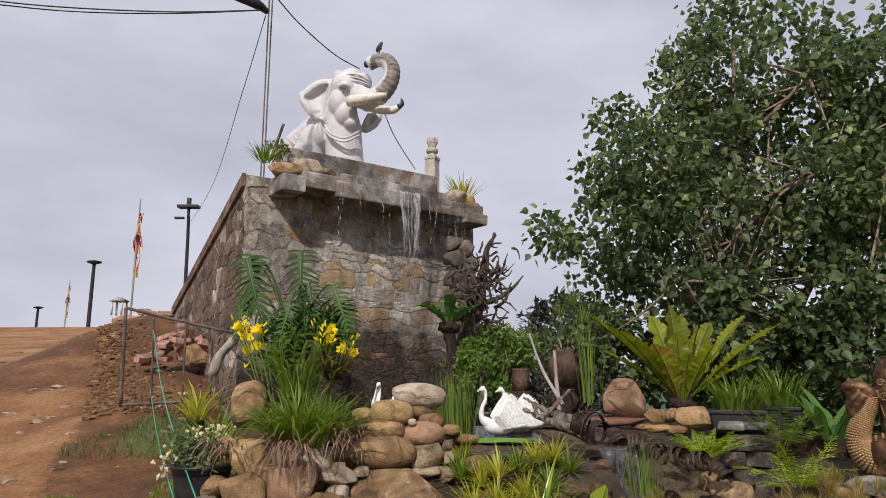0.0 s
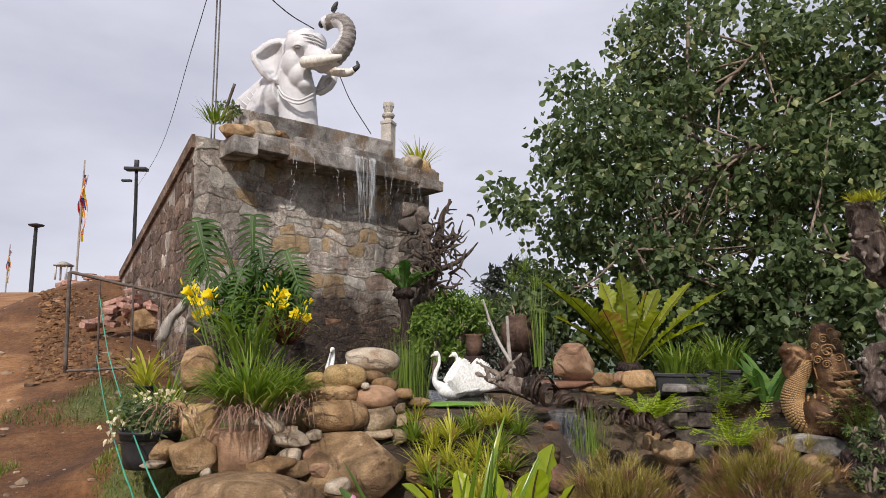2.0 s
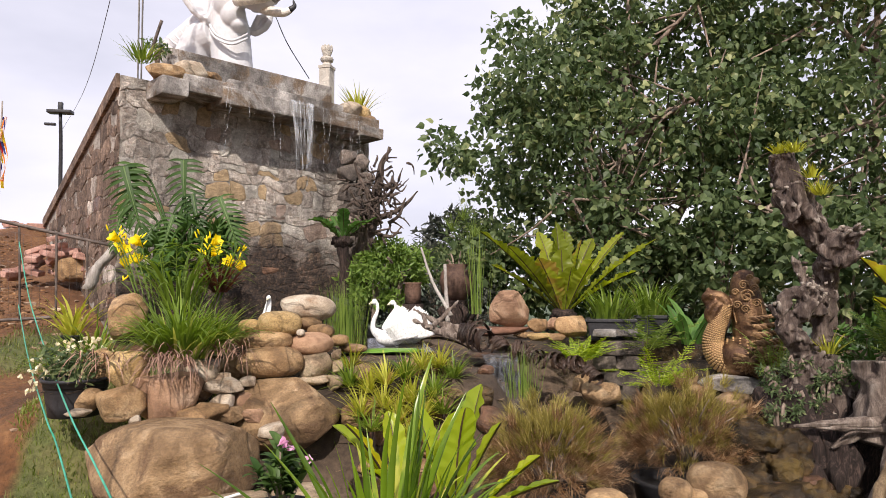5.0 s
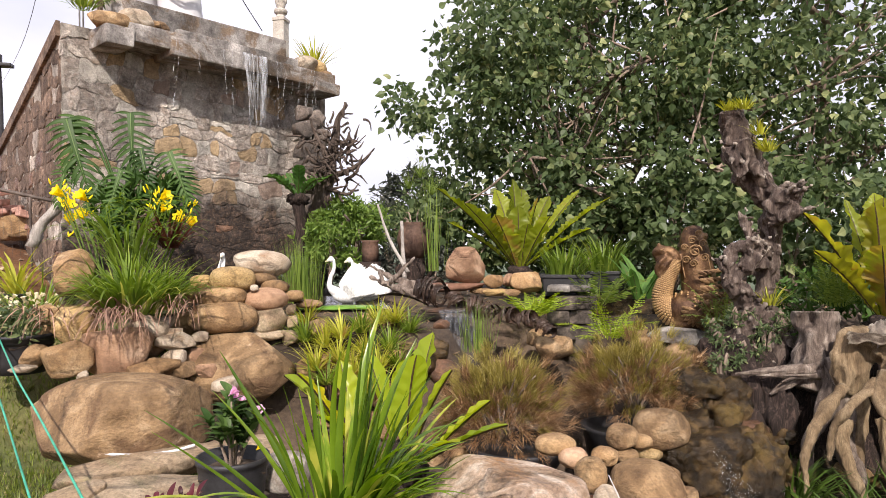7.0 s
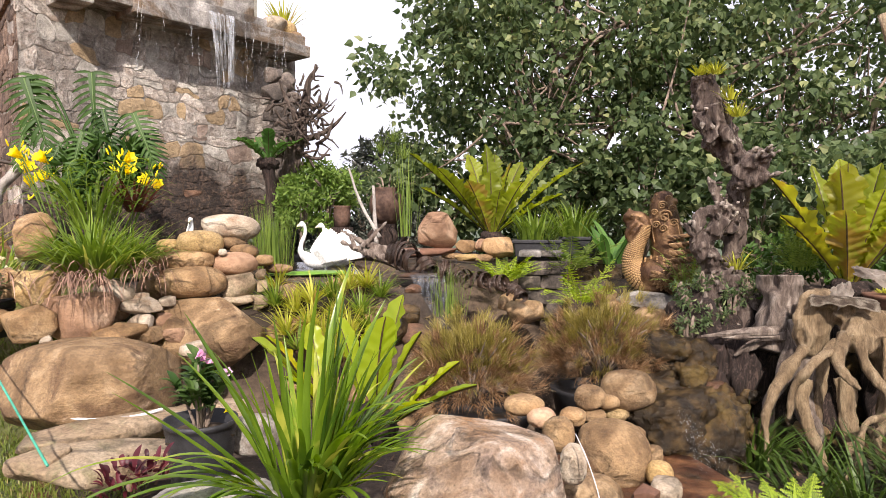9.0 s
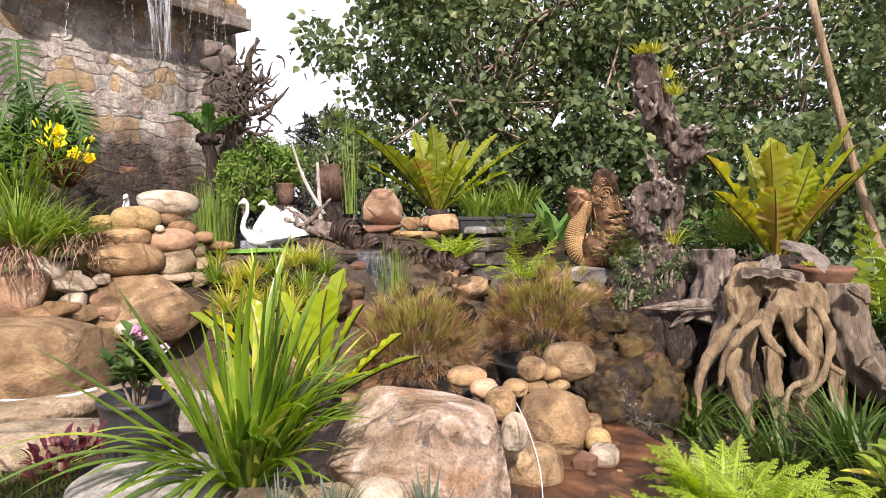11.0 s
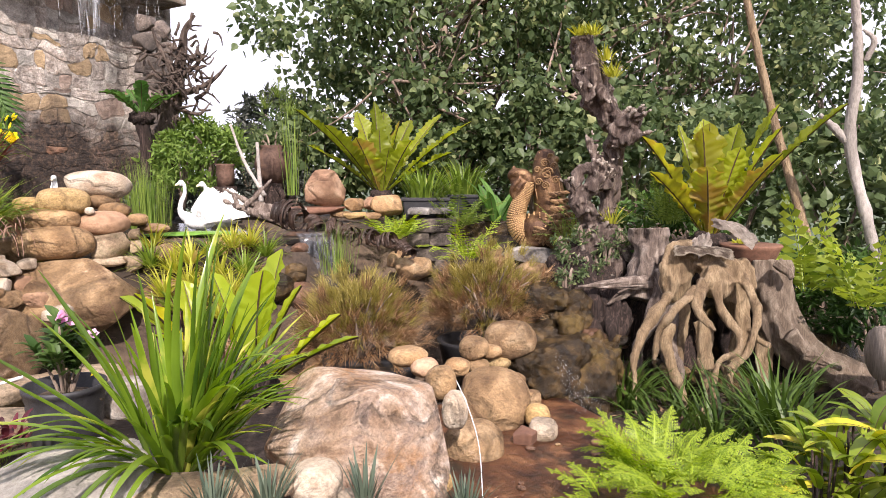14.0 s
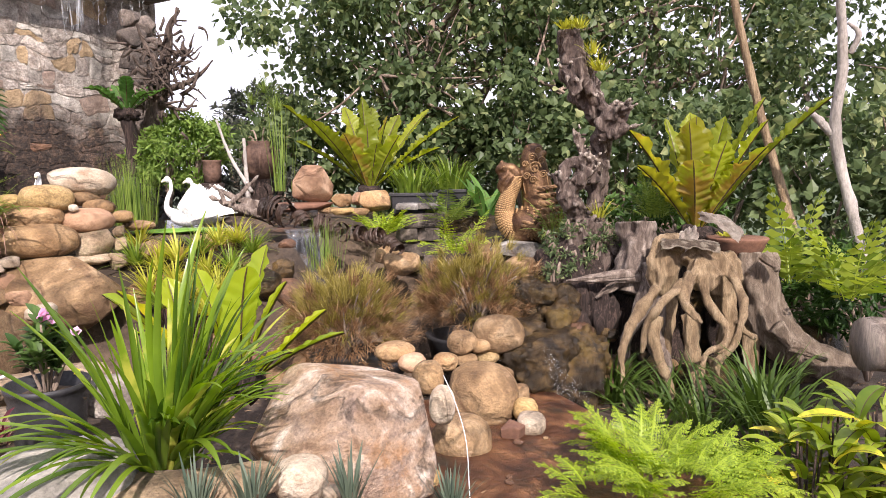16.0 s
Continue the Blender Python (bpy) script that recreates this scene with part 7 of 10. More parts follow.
def frond_mesh(length, width, pairs, tilt0, tilt1, seed, lobes=3):
    """A feathery fern frond: a stem with paired leaflets, each cut into lobes."""
    rg = random.Random(seed)
    bm = bmesh.new()
    p, prev = Vector((0, 0, 0)), None
    for i in range(pairs + 1):
        u = i / pairs
        a = radians(tilt0 + (tilt1 - tilt0) * u)
        d, nrm = Vector((math.sin(a), 0, math.cos(a))), Vector((-math.cos(a), 0, math.sin(a)))
        w = width * (0.35 + 0.65 * math.sin(min(u / 0.3, 1) * math.pi / 2)) * (1 - max(u - 0.3, 0) / 0.7) ** 0.8
        if u > 0.08:
            for s in (-1, 1):
                out = (Vector((0, s, 0)) + d * 0.45 - nrm * rg.uniform(-0.1, 0.55)).normalized() * rg.uniform(0.85, 1.1)
                along = d * (length / pairs)
                if lobes <= 3:
                    for q in range(lobes):
                        f0, f1 = q / lobes, (q + 1) / lobes
                        w0 = 0.5 * (1 - f0 * 0.75)
                        a0, a1 = p + out * w * f0, p + out * w * f1
                        m0 = p + out * w * (f0 + 0.55 / lobes)
                        bm.faces.new([bm.verts.new(x) for x in (a0, m0 + along * w0, a1, m0 - along * w0)])
                else:                                   # twice-cut leaflets, with air between them
                    for q in range(lobes):
                        f0 = (q + 0.3) / lobes
                        r0 = p + out * w * f0
                        ln = 0.66 * length / pairs * (1 - f0 * 0.75) * rg.uniform(0.8, 1.15) + 0.003
                        for t in (-1, 1):
                            tip = r0 + (d * t + out * 0.55).normalized() * ln - nrm * 0.15 * ln
                            side = out * (0.48 * w / lobes)
                            bm.faces.new([bm.verts.new(x) for x in (r0 - side * 0.7, r0.lerp(tip, 0.5) - side * 0.5, tip, r0.lerp(tip, 0.5) + side, r0 + side * 0.9)])
        ring = [bm.verts.new(p + Vector((0, s * 0.004 * (1 - 0.7 * u), 0))) for s in (-1, 1)]
        if prev:
            bm.faces.new((prev[0], prev[1], ring[1], ring[0]))
        prev = ring
        p += d * (length / pairs)
    return bm


def fern(name, c, n, length, width, seed, label, mat, tilt=(25, 60), bend=55, pairs=22, az=(0, 360), spread=0.05, group="ferns", lobes=3):
    ob = thing(name, c, label, "fern", group)
    rg = random.Random(seed)
    shapes = []
    for i in range(6):
        t = rg.uniform(*tilt)
        shapes.append(mesh_of(frond_mesh(length * rg.uniform(0.8, 1.1), width * rg.uniform(0.85, 1.1), pairs, t, t + bend * rg.uniform(0.6, 1.2), seed * 5 + i, lobes), "frond", mat))
    rosette(ob, shapes, n, seed, spread=spread, tilt=(-12, 12), az=az, scale=(0.7, 1.1), name="frond")
    return ob


def shrub(name, c, radii, n, leaf, mat, seed, label, clumps=40, shape="lance", group="", stems=8):
    ob = thing(name, c, label, "shrub", group)
    rg = random.Random(seed)
    cs, rs = [], []
    for i in range(clumps):
        q = Vector([rg.gauss(0, 1) for _ in range(3)]).normalized() * rg.uniform(0.5, 1)
        cs.append((q.x * radii[0], q.y * radii[1], q.z * radii[2] + radii[2] * 0.9))
        rs.append(min(radii) * rg.uniform(0.2, 0.42))
    for i in range(stems):
        t = Vector(cs[i])
        bm = bmesh.new()
        tube(bm, [(0, 0, -0.25), t * 0.5 + Vector((0, 0, 0.05)), t], [0.014, 0.01, 0.004], 5, steps=7)
        part("stem", bm, M_BARK, ob)
    leaf_cloud("foliage", cs, rs, n, leaf, mat, seed, ob, droop=0.1, shape=shape)
    return ob


def flower_mesh(r, mat_list, petals=6, cup=0.6, seed=0):
    bm = bmesh.new()
    for i in range(petals):
        a = 2 * math.pi * i / petals
        b2 = blade(r, r * 0.62, 18, 75 - 40 * cup, segs=5, fold=0.2, belly=0.55, wave=0.1, seed=seed + i)
        t = bpy.data.meshes.new("petal_tmp")
        bmesh.ops.rotate(b2, cent=(0, 0, 0), matrix=Matrix.Rotation(a, 3, "Z"), verts=b2.verts)
        b2.to_mesh(t)
        b2.free()
        bm.from_mesh(t)
        bpy.data.meshes.remove(t)
    tube(bm, [(0, 0, -r * 0.3), (0, 0, 0), (0, 0, r * 0.2)], [r * 0.05, r * 0.12, r * 0.1], 6)
    return mesh_of(bm, "flower", mat_list)


def on_ground(p):
    return (p[0], p[1], ground_z(p[0], p[1]) - 0.01)


# ---- plants near the walk ----
# big strap-leaved plant
sp = thing("strap_plant", (0.153, 1.851, 0.617), "big clump of glossy bright green strap leaves", "plant")
upright = leaf_set(12, M_STRAP, 3, length=(0.52, 0.76), width=(0.022, 0.034), tilt0=(0, 7), tilt1=(6, 42), segs=18, fold=0.5, belly=0.35, curl=(-0.12, 0.12), power=(1.6, 2.6))
leaning = leaf_set(12, M_STRAP, 4, length=(0.40, 0.58), width=(0.022, 0.034), tilt0=(14, 34), tilt1=(40, 100), segs=18, fold=0.4, belly=0.35, curl=(-0.12, 0.12), power=(1.5, 2.4))
rosette(sp, upright, 44, 5, spread=0.06, tilt=(-6, 13), scale=(0.45, 1.0), az=(-105, 95))
rosette(sp, upright, 12, 15, spread=0.06, tilt=(-4, 14), scale=(0.5, 0.9), az=(95, 255))
rosette(sp, leaning, 52, 6, spread=0.06, tilt=(-8, 14), scale=(0.55, 1.0), az=(-115, 80))
short = leaf_set(8, M_STRAP, 7, length=(0.28, 0.40), width=(0.022, 0.032), tilt0=(30, 50), tilt1=(85, 125), segs=14, fold=0.35, belly=0.35, curl=(-0.12, 0.12), power=(1.3, 2.0))
rosette(sp, short, 36, 16, spread=0.06, tilt=(-10, 10), scale=(0.75, 1.15), az=(-100, 30), lift=0.14)
low = leaf_set(6, M_STRAP, 8, length=(0.42, 0.62), width=(0.022, 0.031), tilt0=(30, 50), tilt1=(105, 150), segs=16, fold=0.3, belly=0.35, curl=(-0.1, 0.1), power=(1.2, 1.8))
rosette(sp, low, 20, 9, spread=0.05, tilt=(-8, 8), az=(178, 256), scale=(0.75, 1.1))
long_leaf = leaf_set(3, M_STRAP, 12, length=(0.68, 0.78), width=(0.032, 0.037), tilt0=(34, 42), tilt1=(46, 58), segs=16, fold=0.3, belly=0.3)
rosette(sp, long_leaf, 4, 13, spread=0.03, az=(140, 190), scale=(0.8, 1.0))
M_PALESTEM = leafy("pale_stem", (0.326, 0.304, 0.080), (0.50, 0.48, 0.18), glow=0.1)
for i in range(4):
    bm = bmesh.new()
    tube(bm, [(0.03 * math.cos(i * 1.6), 0.03 * math.sin(i * 1.6) - 0.02, -0.22), (0.03 * math.cos(i * 1.6), 0.03 * math.sin(i * 1.6), -0.05), (0.02 * math.cos(i * 1.6), 0.02 * math.sin(i * 1.6), 0.1)], [0.022, 0.02, 0.012], 8)
    part("stem", bm, M_PALESTEM, sp, "pale yellow-green leaf base")

nest_fern("nest_fern", (0.405, 2.330, 0.735), [(20, 12, 20, 0.43, 0.125), (-70, 6, 26, 0.38, 0.13), (-10, 20, 34, 0.33, 0.085), (140, 14, 26, 0.36, 0.10)], 21, "young bird's nest fern with bright green fronds", mat=M_YOUNG, ball=0.06, wavy=0.35)
nest_fern("nest_fern", (0.440, 2.300, 0.715), [(-24, 42, 52, 0.33, 0.085), (-30, 55, 74, 0.34, 0.07), (-70, 48, 80, 0.28, 0.07)], 26, "young bird's nest fern with yellow-green fronds", mat=M_YOUNG, ball=0.05, wavy=0.35)
nest_fern("nest_fern", (0.262, 2.420, 0.738), [(160, 34, 58, 0.36, 0.10), (190, 24, 46, 0.34, 0.11), (120, 16, 30, 0.32, 0.09), (230, 40, 70, 0.30, 0.08)], 25, "young bird's nest fern with bright green fronds", mat=M_YOUNG, ball=0.05, wavy=0.35)

# ferns and broad leaves by the stream
fern("bracken_fern", (1.707, 1.787, 0.370), 26, 0.30, 0.085, 31, "lush bright yellow-green feathery fern", M_FERN, tilt=(15, 58), bend=70, pairs=20, spread=0.10, lobes=6)
fern("bracken_fern", (1.640, 1.540, 0.400), 22, 0.28, 0.08, 32, "lush bright yellow-green feathery fern", M_FERN, tilt=(25, 64), bend=62, pairs=19, spread=0.10, lobes=6)
fern("bracken_fern", (1.441, 1.651, 0.370), 12, 0.21, 0.065, 33, "lush bright yellow-green feathery fern", M_FERN, tilt=(20, 62), bend=66, pairs=18, spread=0.08, lobes=6)
fern("bracken_fern", (1.830, 1.650, 0.360), 14, 0.29, 0.085, 34, "lush bright yellow-green feathery fern", M_FERN, tilt=(25, 62), bend=66, pairs=19, spread=0.08, lobes=6, az=(-130, 60))
M_BROAD = leafy("broad_leaf", (0.035, 0.085, 0.009), (0.25, 0.315, 0.028), tip=(0.64, 0.55, 0.06), glow=0.3, rough=0.3, scale=12.0)
bl = leaf_set(6, [M_BROAD, M_RIB], 41, length=(0.16, 0.24), width=(0.048, 0.070), tilt0=(35, 72), tilt1=(80, 125), segs=12, fold=0.25, belly=0.5, rib=True, wave=0.03)
for c, n, sd in (((2.406, 1.545, 0.384), 24, 42), ((2.245, 1.543, 0.321), 16, 43), ((2.565, 1.506, 0.403), 20, 44)):
    ob = thing("broad_leaf_plant", (c[0], c[1], c[2] - 0.3), "leafy plant with broad yellow-green leaves and brown tips", "plant", "broad-leaved plants")
    rosette(ob, bl, n + 30, sd, spread=0.08, tilt=(-20, 34), scale=(0.75, 1.25), lift=0.42)
    rosette(ob, bl, 16, sd + 5, spread=0.10, tilt=(10, 50), scale=(0.8, 1.2), lift=0.2)
    for j in range(5):
        bm = bmesh.new()
        tube(bm, [(0.04 * math.cos(j), 0.04 * math.sin(j), -0.2), (0.03 * math.cos(j), 0.03 * math.sin(j), 0.15), (0.05 * math.cos(j), 0.05 * math.sin(j), 0.42)], [0.008, 0.006, 0.004], 6)
        part("stem", bm, M_DARKWOOD, ob)
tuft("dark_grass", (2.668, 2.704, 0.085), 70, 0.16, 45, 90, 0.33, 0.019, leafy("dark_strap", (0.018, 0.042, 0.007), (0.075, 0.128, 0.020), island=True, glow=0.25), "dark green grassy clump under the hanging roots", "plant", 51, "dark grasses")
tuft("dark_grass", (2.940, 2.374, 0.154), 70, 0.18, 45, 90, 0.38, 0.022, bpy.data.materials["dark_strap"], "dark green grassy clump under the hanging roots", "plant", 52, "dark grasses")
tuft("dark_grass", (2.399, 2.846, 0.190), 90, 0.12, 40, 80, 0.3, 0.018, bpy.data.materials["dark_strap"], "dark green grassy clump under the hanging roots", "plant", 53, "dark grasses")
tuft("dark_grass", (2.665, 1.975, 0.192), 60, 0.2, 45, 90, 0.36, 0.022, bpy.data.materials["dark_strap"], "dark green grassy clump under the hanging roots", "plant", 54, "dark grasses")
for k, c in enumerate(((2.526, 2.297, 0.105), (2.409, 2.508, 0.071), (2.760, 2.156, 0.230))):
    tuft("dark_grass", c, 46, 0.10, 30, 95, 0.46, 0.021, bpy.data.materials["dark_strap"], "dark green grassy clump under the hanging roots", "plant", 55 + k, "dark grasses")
M_BLUE = leafy("blue_green_spike", (0.035, 0.060, 0.042), (0.12, 0.155, 0.11), island=True, glow=0.15)
for k, c in enumerate(((0.215, 1.556, 0.649), (0.339, 1.563, 0.639), (0.562, 1.510, 0.623), (0.816, 1.475, 0.555))):
    tuft("spiky_plant", c, 34, 0.03, 30, 18, 0.12, 0.010, M_BLUE, "small blue-green spiky rosette in bare soil", "plant", 60 + k, "spiky rosettes")
M_RED = leafy("crimson_leaf", (0.022, 0.008, 0.009), (0.13, 0.017, 0.028), tip=(0.137, 0.133, 0.040), glow=0.3)
rl = leaf_set(5, M_RED, 71, length=(0.04, 0.07), width=(0.014, 0.022), tilt0=(20, 50), tilt1=(60, 110), segs=7, fold=0.3, belly=0.45)
for c, n, sd in (((-0.364, 2.146, 0.595), 40, 72), ((-0.301, 2.214, 0.596), 34, 73)):
    ob = thing("crimson_plant", c, "small crimson-leaved plant beside the pot", "plant", "crimson plants")
    rosette(ob, rl, n, sd, spread=0.05, tilt=(-25, 25), lift=0.09)

# pot plants
pl = thing("vinca_plant", pot_b.matrix_world.translation + Vector((0, 0, -0.03)), "bushy pot plant with pink and white flowers", "plant")
rg = random.Random(8)
tips = []
for i in range(9):
    a, h = i * 2.4, rg.uniform(0.13, 0.24)
    t = Vector((0.10 * math.cos(a) * rg.random(), 0.10 * math.sin(a) * rg.random(), h))
    tips.append(t)
    bm = bmesh.new()
    tube(bm, [(0.01 * math.cos(a), 0.01 * math.sin(a), -0.03), t * 0.55, t], [0.007, 0.005, 0.003], 6, steps=7)
    part("stem", bm, M_BARK, pl)
vl = leaf_set(4, leafy("vinca_leaf", (0.023, 0.060, 0.014), (0.085, 0.145, 0.035), glow=0.25, rough=0.5, spec=0.25), 81, length=(0.055, 0.085), width=(0.02, 0.03), tilt0=(30, 60), tilt1=(70, 110), segs=5, fold=0.25, belly=0.5)
for t in tips:
    for i in range(24):
        u = rg.uniform(0.4, 1.08)
        part("leaf", vl[i % 4], None, pl, m=Matrix.Translation(t * u) @ Euler((0, radians(rg.uniform(-20, 20)), rg.uniform(0, 6.28))).to_matrix().to_4x4() @ Matrix.Scale(rg.uniform(0.7, 1.2), 4))
fm = flower_mesh(0.034, M_PINK, 5, 0.0, 3)
fy = flower_mesh(0.020, M_YELLOW, 5, 0.2, 5)
for i, t in enumerate(tips[:4]):
    part("flower", fm, None, pl, "pink flower" if not i else "", m=Matrix.Translation(t + Vector((0, -0.02, 0.03))) @ Euler((radians(50), 0, i)).to_matrix().to_4x4())
part("yellow_flower", fy, None, pl, "yellow flower", m=Matrix.Translation((0.09, -0.08, 0.07)) @ Euler((radians(50), 0, 1)).to_matrix().to_4x4())

pl = thing("cream_flower_plant", pot_a.matrix_world.translation + Vector((0, 0, -0.03)), "pot plant with clusters of small cream flowers", "plant")
leaf_cloud("foliage", [(rg.uniform(-0.12, 0.12), rg.uniform(-0.12, 0.12), rg.uniform(0.03, 0.16)) for _ in range(12)], [0.07] * 12, 500, 0.05, M_GREENLEAF, 5, pl, shape="lance", droop=0.0)
fc = flower_mesh(0.018, M_CREAM, 7, 0.3, 9)
for i in range(70):
    k = rg.choice(((-0.16, -0.06, 0.04), (-0.05, -0.03, 0.17), (0.06, 0.0, 0.19), (0.12, 0.02, 0.18), (-0.2, -0.1, 0.0), (-0.12, -0.1, 0.1)))
    part("flower", fc, None, pl, m=Matrix.Translation(Vector(k) + Vector([rg.uniform(-0.045, 0.045) for _ in range(3)])) @ Euler((rg.uniform(-0.9, 0.9), rg.uniform(-0.9, 0.9), 0)).to_matrix().to_4x4() @ Matrix.Scale(rg.uniform(0.8, 1.5), 4))

# ---- plants of the middle garden ----
M_DRYOLIVE = leafy("olive_tuft", (0.10, 0.082, 0.020), (0.33, 0.275, 0.068), tip=(0.46, 0.39, 0.15), island=True, glow=0.35, rough=0.7)


def dry_bush(c, r, h, seed, n=3600):
    rgn = np.random.default_rng(seed)
    ob = thing("dry_bush", c, "dense rounded tuft of fine brown and olive wiry leaves", "shrub", "wiry tufts")
    tufts = 330
    d = rgn.normal(size=(tufts, 3))
    d[:, 2] = np.abs(d[:, 2]) * 0.85 - 0.12
    d /= np.linalg.norm(d, axis=1)[:, None]
    rr = rgn.uniform(0.45, 0.84, tufts) * (1 + 0.12 * np.sin(5 * np.arctan2(d[:, 1], d[:, 0]) + seed))
    heart = d * rr[:, None] * np.array([r, r * 0.9, h]) + np.array([0, 0, 0.04])
    brown = d[:, 2] + rgn.normal(0, 0.34, tufts) < 0.58
    for kind, pick, colour in (("foliage", ~brown, M_DRYOLIVE), ("dry_foliage", brown, M_DRYBUSH)):
        k = np.repeat(np.nonzero(pick)[0], n // tufts)
        m = len(k)
        out = d[k] * 1.2 + rgn.normal(0, 0.45, (m, 3)) + np.array([0, 0, 0.25])
        out /= np.linalg.norm(out, axis=1)[:, None]
        base = heart[k] + rgn.normal(0, 0.012, (m, 3))
        tilt = np.degrees(np.arccos(np.clip(out[:, 2], -1, 1)))
        sward(kind, ob, base, np.arctan2(out[:, 1], out[:, 0]), tilt, tilt + rgn.uniform(5, 50, m), rgn.uniform(0.04, 0.10, m), rgn.uniform(0.0024, 0.0044, m), colour, segs=3, seed=seed, twist=1.2)
    for i in range(16):
        bm = bmesh.new()
        a = 6.28 * rg.random()
        q = Vector((r * 0.55 * math.cos(a), r * 0.55 * math.sin(a), h * rg.uniform(0.1, 0.75)))
        tube(bm, [(0, 0, -0.05), q * 0.5 + Vector((0, 0, 0.04)), q], [0.008, 0.006, 0.003], 5, steps=6)
        part("twig", bm, M_BARK, ob)
    return ob


dry_bush((1.089, 3.383, 0.478), 0.43, 0.47, 91, 19000)
dry_bush((1.926, 3.527, 0.525), 0.46, 0.52, 92, 20000)
bm = bmesh.new()
turned(bm, [(0.22, -0.10), (0.26, -0.02), (0.27, 0.0), (0.24, 0.0), (0.23, -0.04)])
solo("shallow_pan", bm, M_BLACK, (1.142, 3.306, 0.451), "shallow black plastic pan under the wiry tuft", "plant pot")
bm = bmesh.new()
turned(bm, [(0.17, -0.16), (0.2, -0.02), (0.21, 0.0), (0.18, 0.0), (0.17, -0.04)])
solo("plastic_pot", bm, M_BLACK, (1.807, 3.491, 0.455), "black plastic pot under the wiry tuft", "plant pot")

clump = tuft("grass_clump", (-0.861, 3.967, 1.099), 300, 0.16, 46, 95, 0.44, 0.016, M_GRASS, "lush clump of narrow green grass leaves on the terrace wall", "ornamental grass", 101)
clump_b = tuft("grass_clump", (-0.730, 4.201, 1.107), 110, 0.12, 46, 90, 0.36, 0.016, M_GRASS, "lush clump of narrow green grass leaves on the terrace wall", "ornamental grass", 102)
grass_leaf = leaf_set(10, M_GRASS, 301, length=(0.3, 0.46), width=(0.012, 0.019), tilt0=(8, 40), tilt1=(80, 150), segs=9, fold=0.35, belly=0.3, curl=(-0.15, 0.15))
rosette(clump, grass_leaf, 80, 302, spread=0.1, tilt=(-6, 14), scale=(0.8, 1.1))
rosette(clump_b, grass_leaf, 40, 303, spread=0.08, tilt=(-6, 14), scale=(0.65, 0.95))
for k, (c, n) in enumerate((((-0.854, 3.763, 1.104), 120), ((-0.575, 3.925, 1.128), 40), ((-1.214, 3.763, 1.113), 30))):
    rgn = np.random.default_rng(110 + k)
    ob = thing("dead_grass", c, "dry reddish-brown leaves hanging over the stones", "dry grass", "hanging dry leaves")
    az = rgn.uniform(-2.1, -1.0, n)
    base = np.stack([rgn.uniform(-0.11, 0.11, n), rgn.uniform(-0.06, 0.04, n), rgn.uniform(-0.03, 0.04, n)], -1)
    sward("foliage", ob, base, az, rgn.uniform(40, 90, n), rgn.uniform(150, 185, n), rgn.uniform(0.14, 0.34, n), rgn.uniform(0.005, 0.009, n), M_STRAW, segs=6, seed=k)

M_TUFTY = leafy("yellow_tuft", (0.19, 0.21, 0.025), (0.50, 0.50, 0.075), tip=(0.56, 0.42, 0.16), island=True, glow=0.4)
rg = random.Random(33)
for k, c in enumerate(((0.083, 4.158, 0.938), (0.200, 4.101, 0.908), (0.301, 4.102, 0.956), (0.429, 4.196, 0.976), (0.546, 4.290, 1.017), (0.661, 4.326, 1.018), (0.743, 4.257, 0.961), (0.278, 3.986, 0.838), (0.448, 4.027, 0.859), (0.589, 4.065, 0.883), (0.146, 3.934, 0.801), (0.103, 4.418, 1.015), (0.205, 3.820, 0.739), (0.351, 3.869, 0.772), (0.502, 3.909, 0.792), (0.631, 3.994, 0.790), (0.420, 3.746, 0.696))):
    ob = tuft("dracaena_tuft", (c[0], c[1], c[2] - 0.05), 66, 0.03, 75, 50, 0.21, 0.013, M_TUFTY if k % 3 else M_GRASS, "tufted yellow-green dwarf plant with narrow leaves", "plant", 120 + k, "yellow-green tufts")
    bm = bmesh.new()
    tube(bm, [(0, 0, -0.2), (0.01, 0, -0.1), (0, 0, 0.02)], [0.008, 0.008, 0.008], 6)
    part("stem", bm, M_DARKWOOD, ob)

tuft("rush_clump", (0.069, 5.423, 1.026), 300, 0.16, 7, 12, 0.50, 0.005, leafy("rush_stem", (0.068, 0.133, 0.020), (0.194, 0.266, 0.050), island=True, glow=0.2), "upright clump of thin green rushes behind the stone pile", "rushes", 131)
tuft("horsetail_clump", (1.214, 4.334, 0.761), 90, 0.12, 10, 10, 0.34, 0.0035, bpy.data.materials["rush_stem"], "clump of thin upright horsetail stems by the small fall", "rushes", 132)
tuft("papyrus_clump", (1.225, 5.821, 1.247), 20, 0.10, 8, 8, 0.9, 0.009, bpy.data.materials["rush_stem"], "tall thin papyrus stems beside the driftwood", "rushes", 133)
for k, c in enumerate(((1.152, 6.110, 2.104), (1.257, 6.105, 1.948), (1.066, 6.236, 2.009))):
    tuft("papyrus", c, 90, 0.01, 80, 35, 0.26, 0.004, bpy.data.materials["rush_stem"], "wispy papyrus head on a thin stem", "rushes", 140 + k, "papyrus heads")

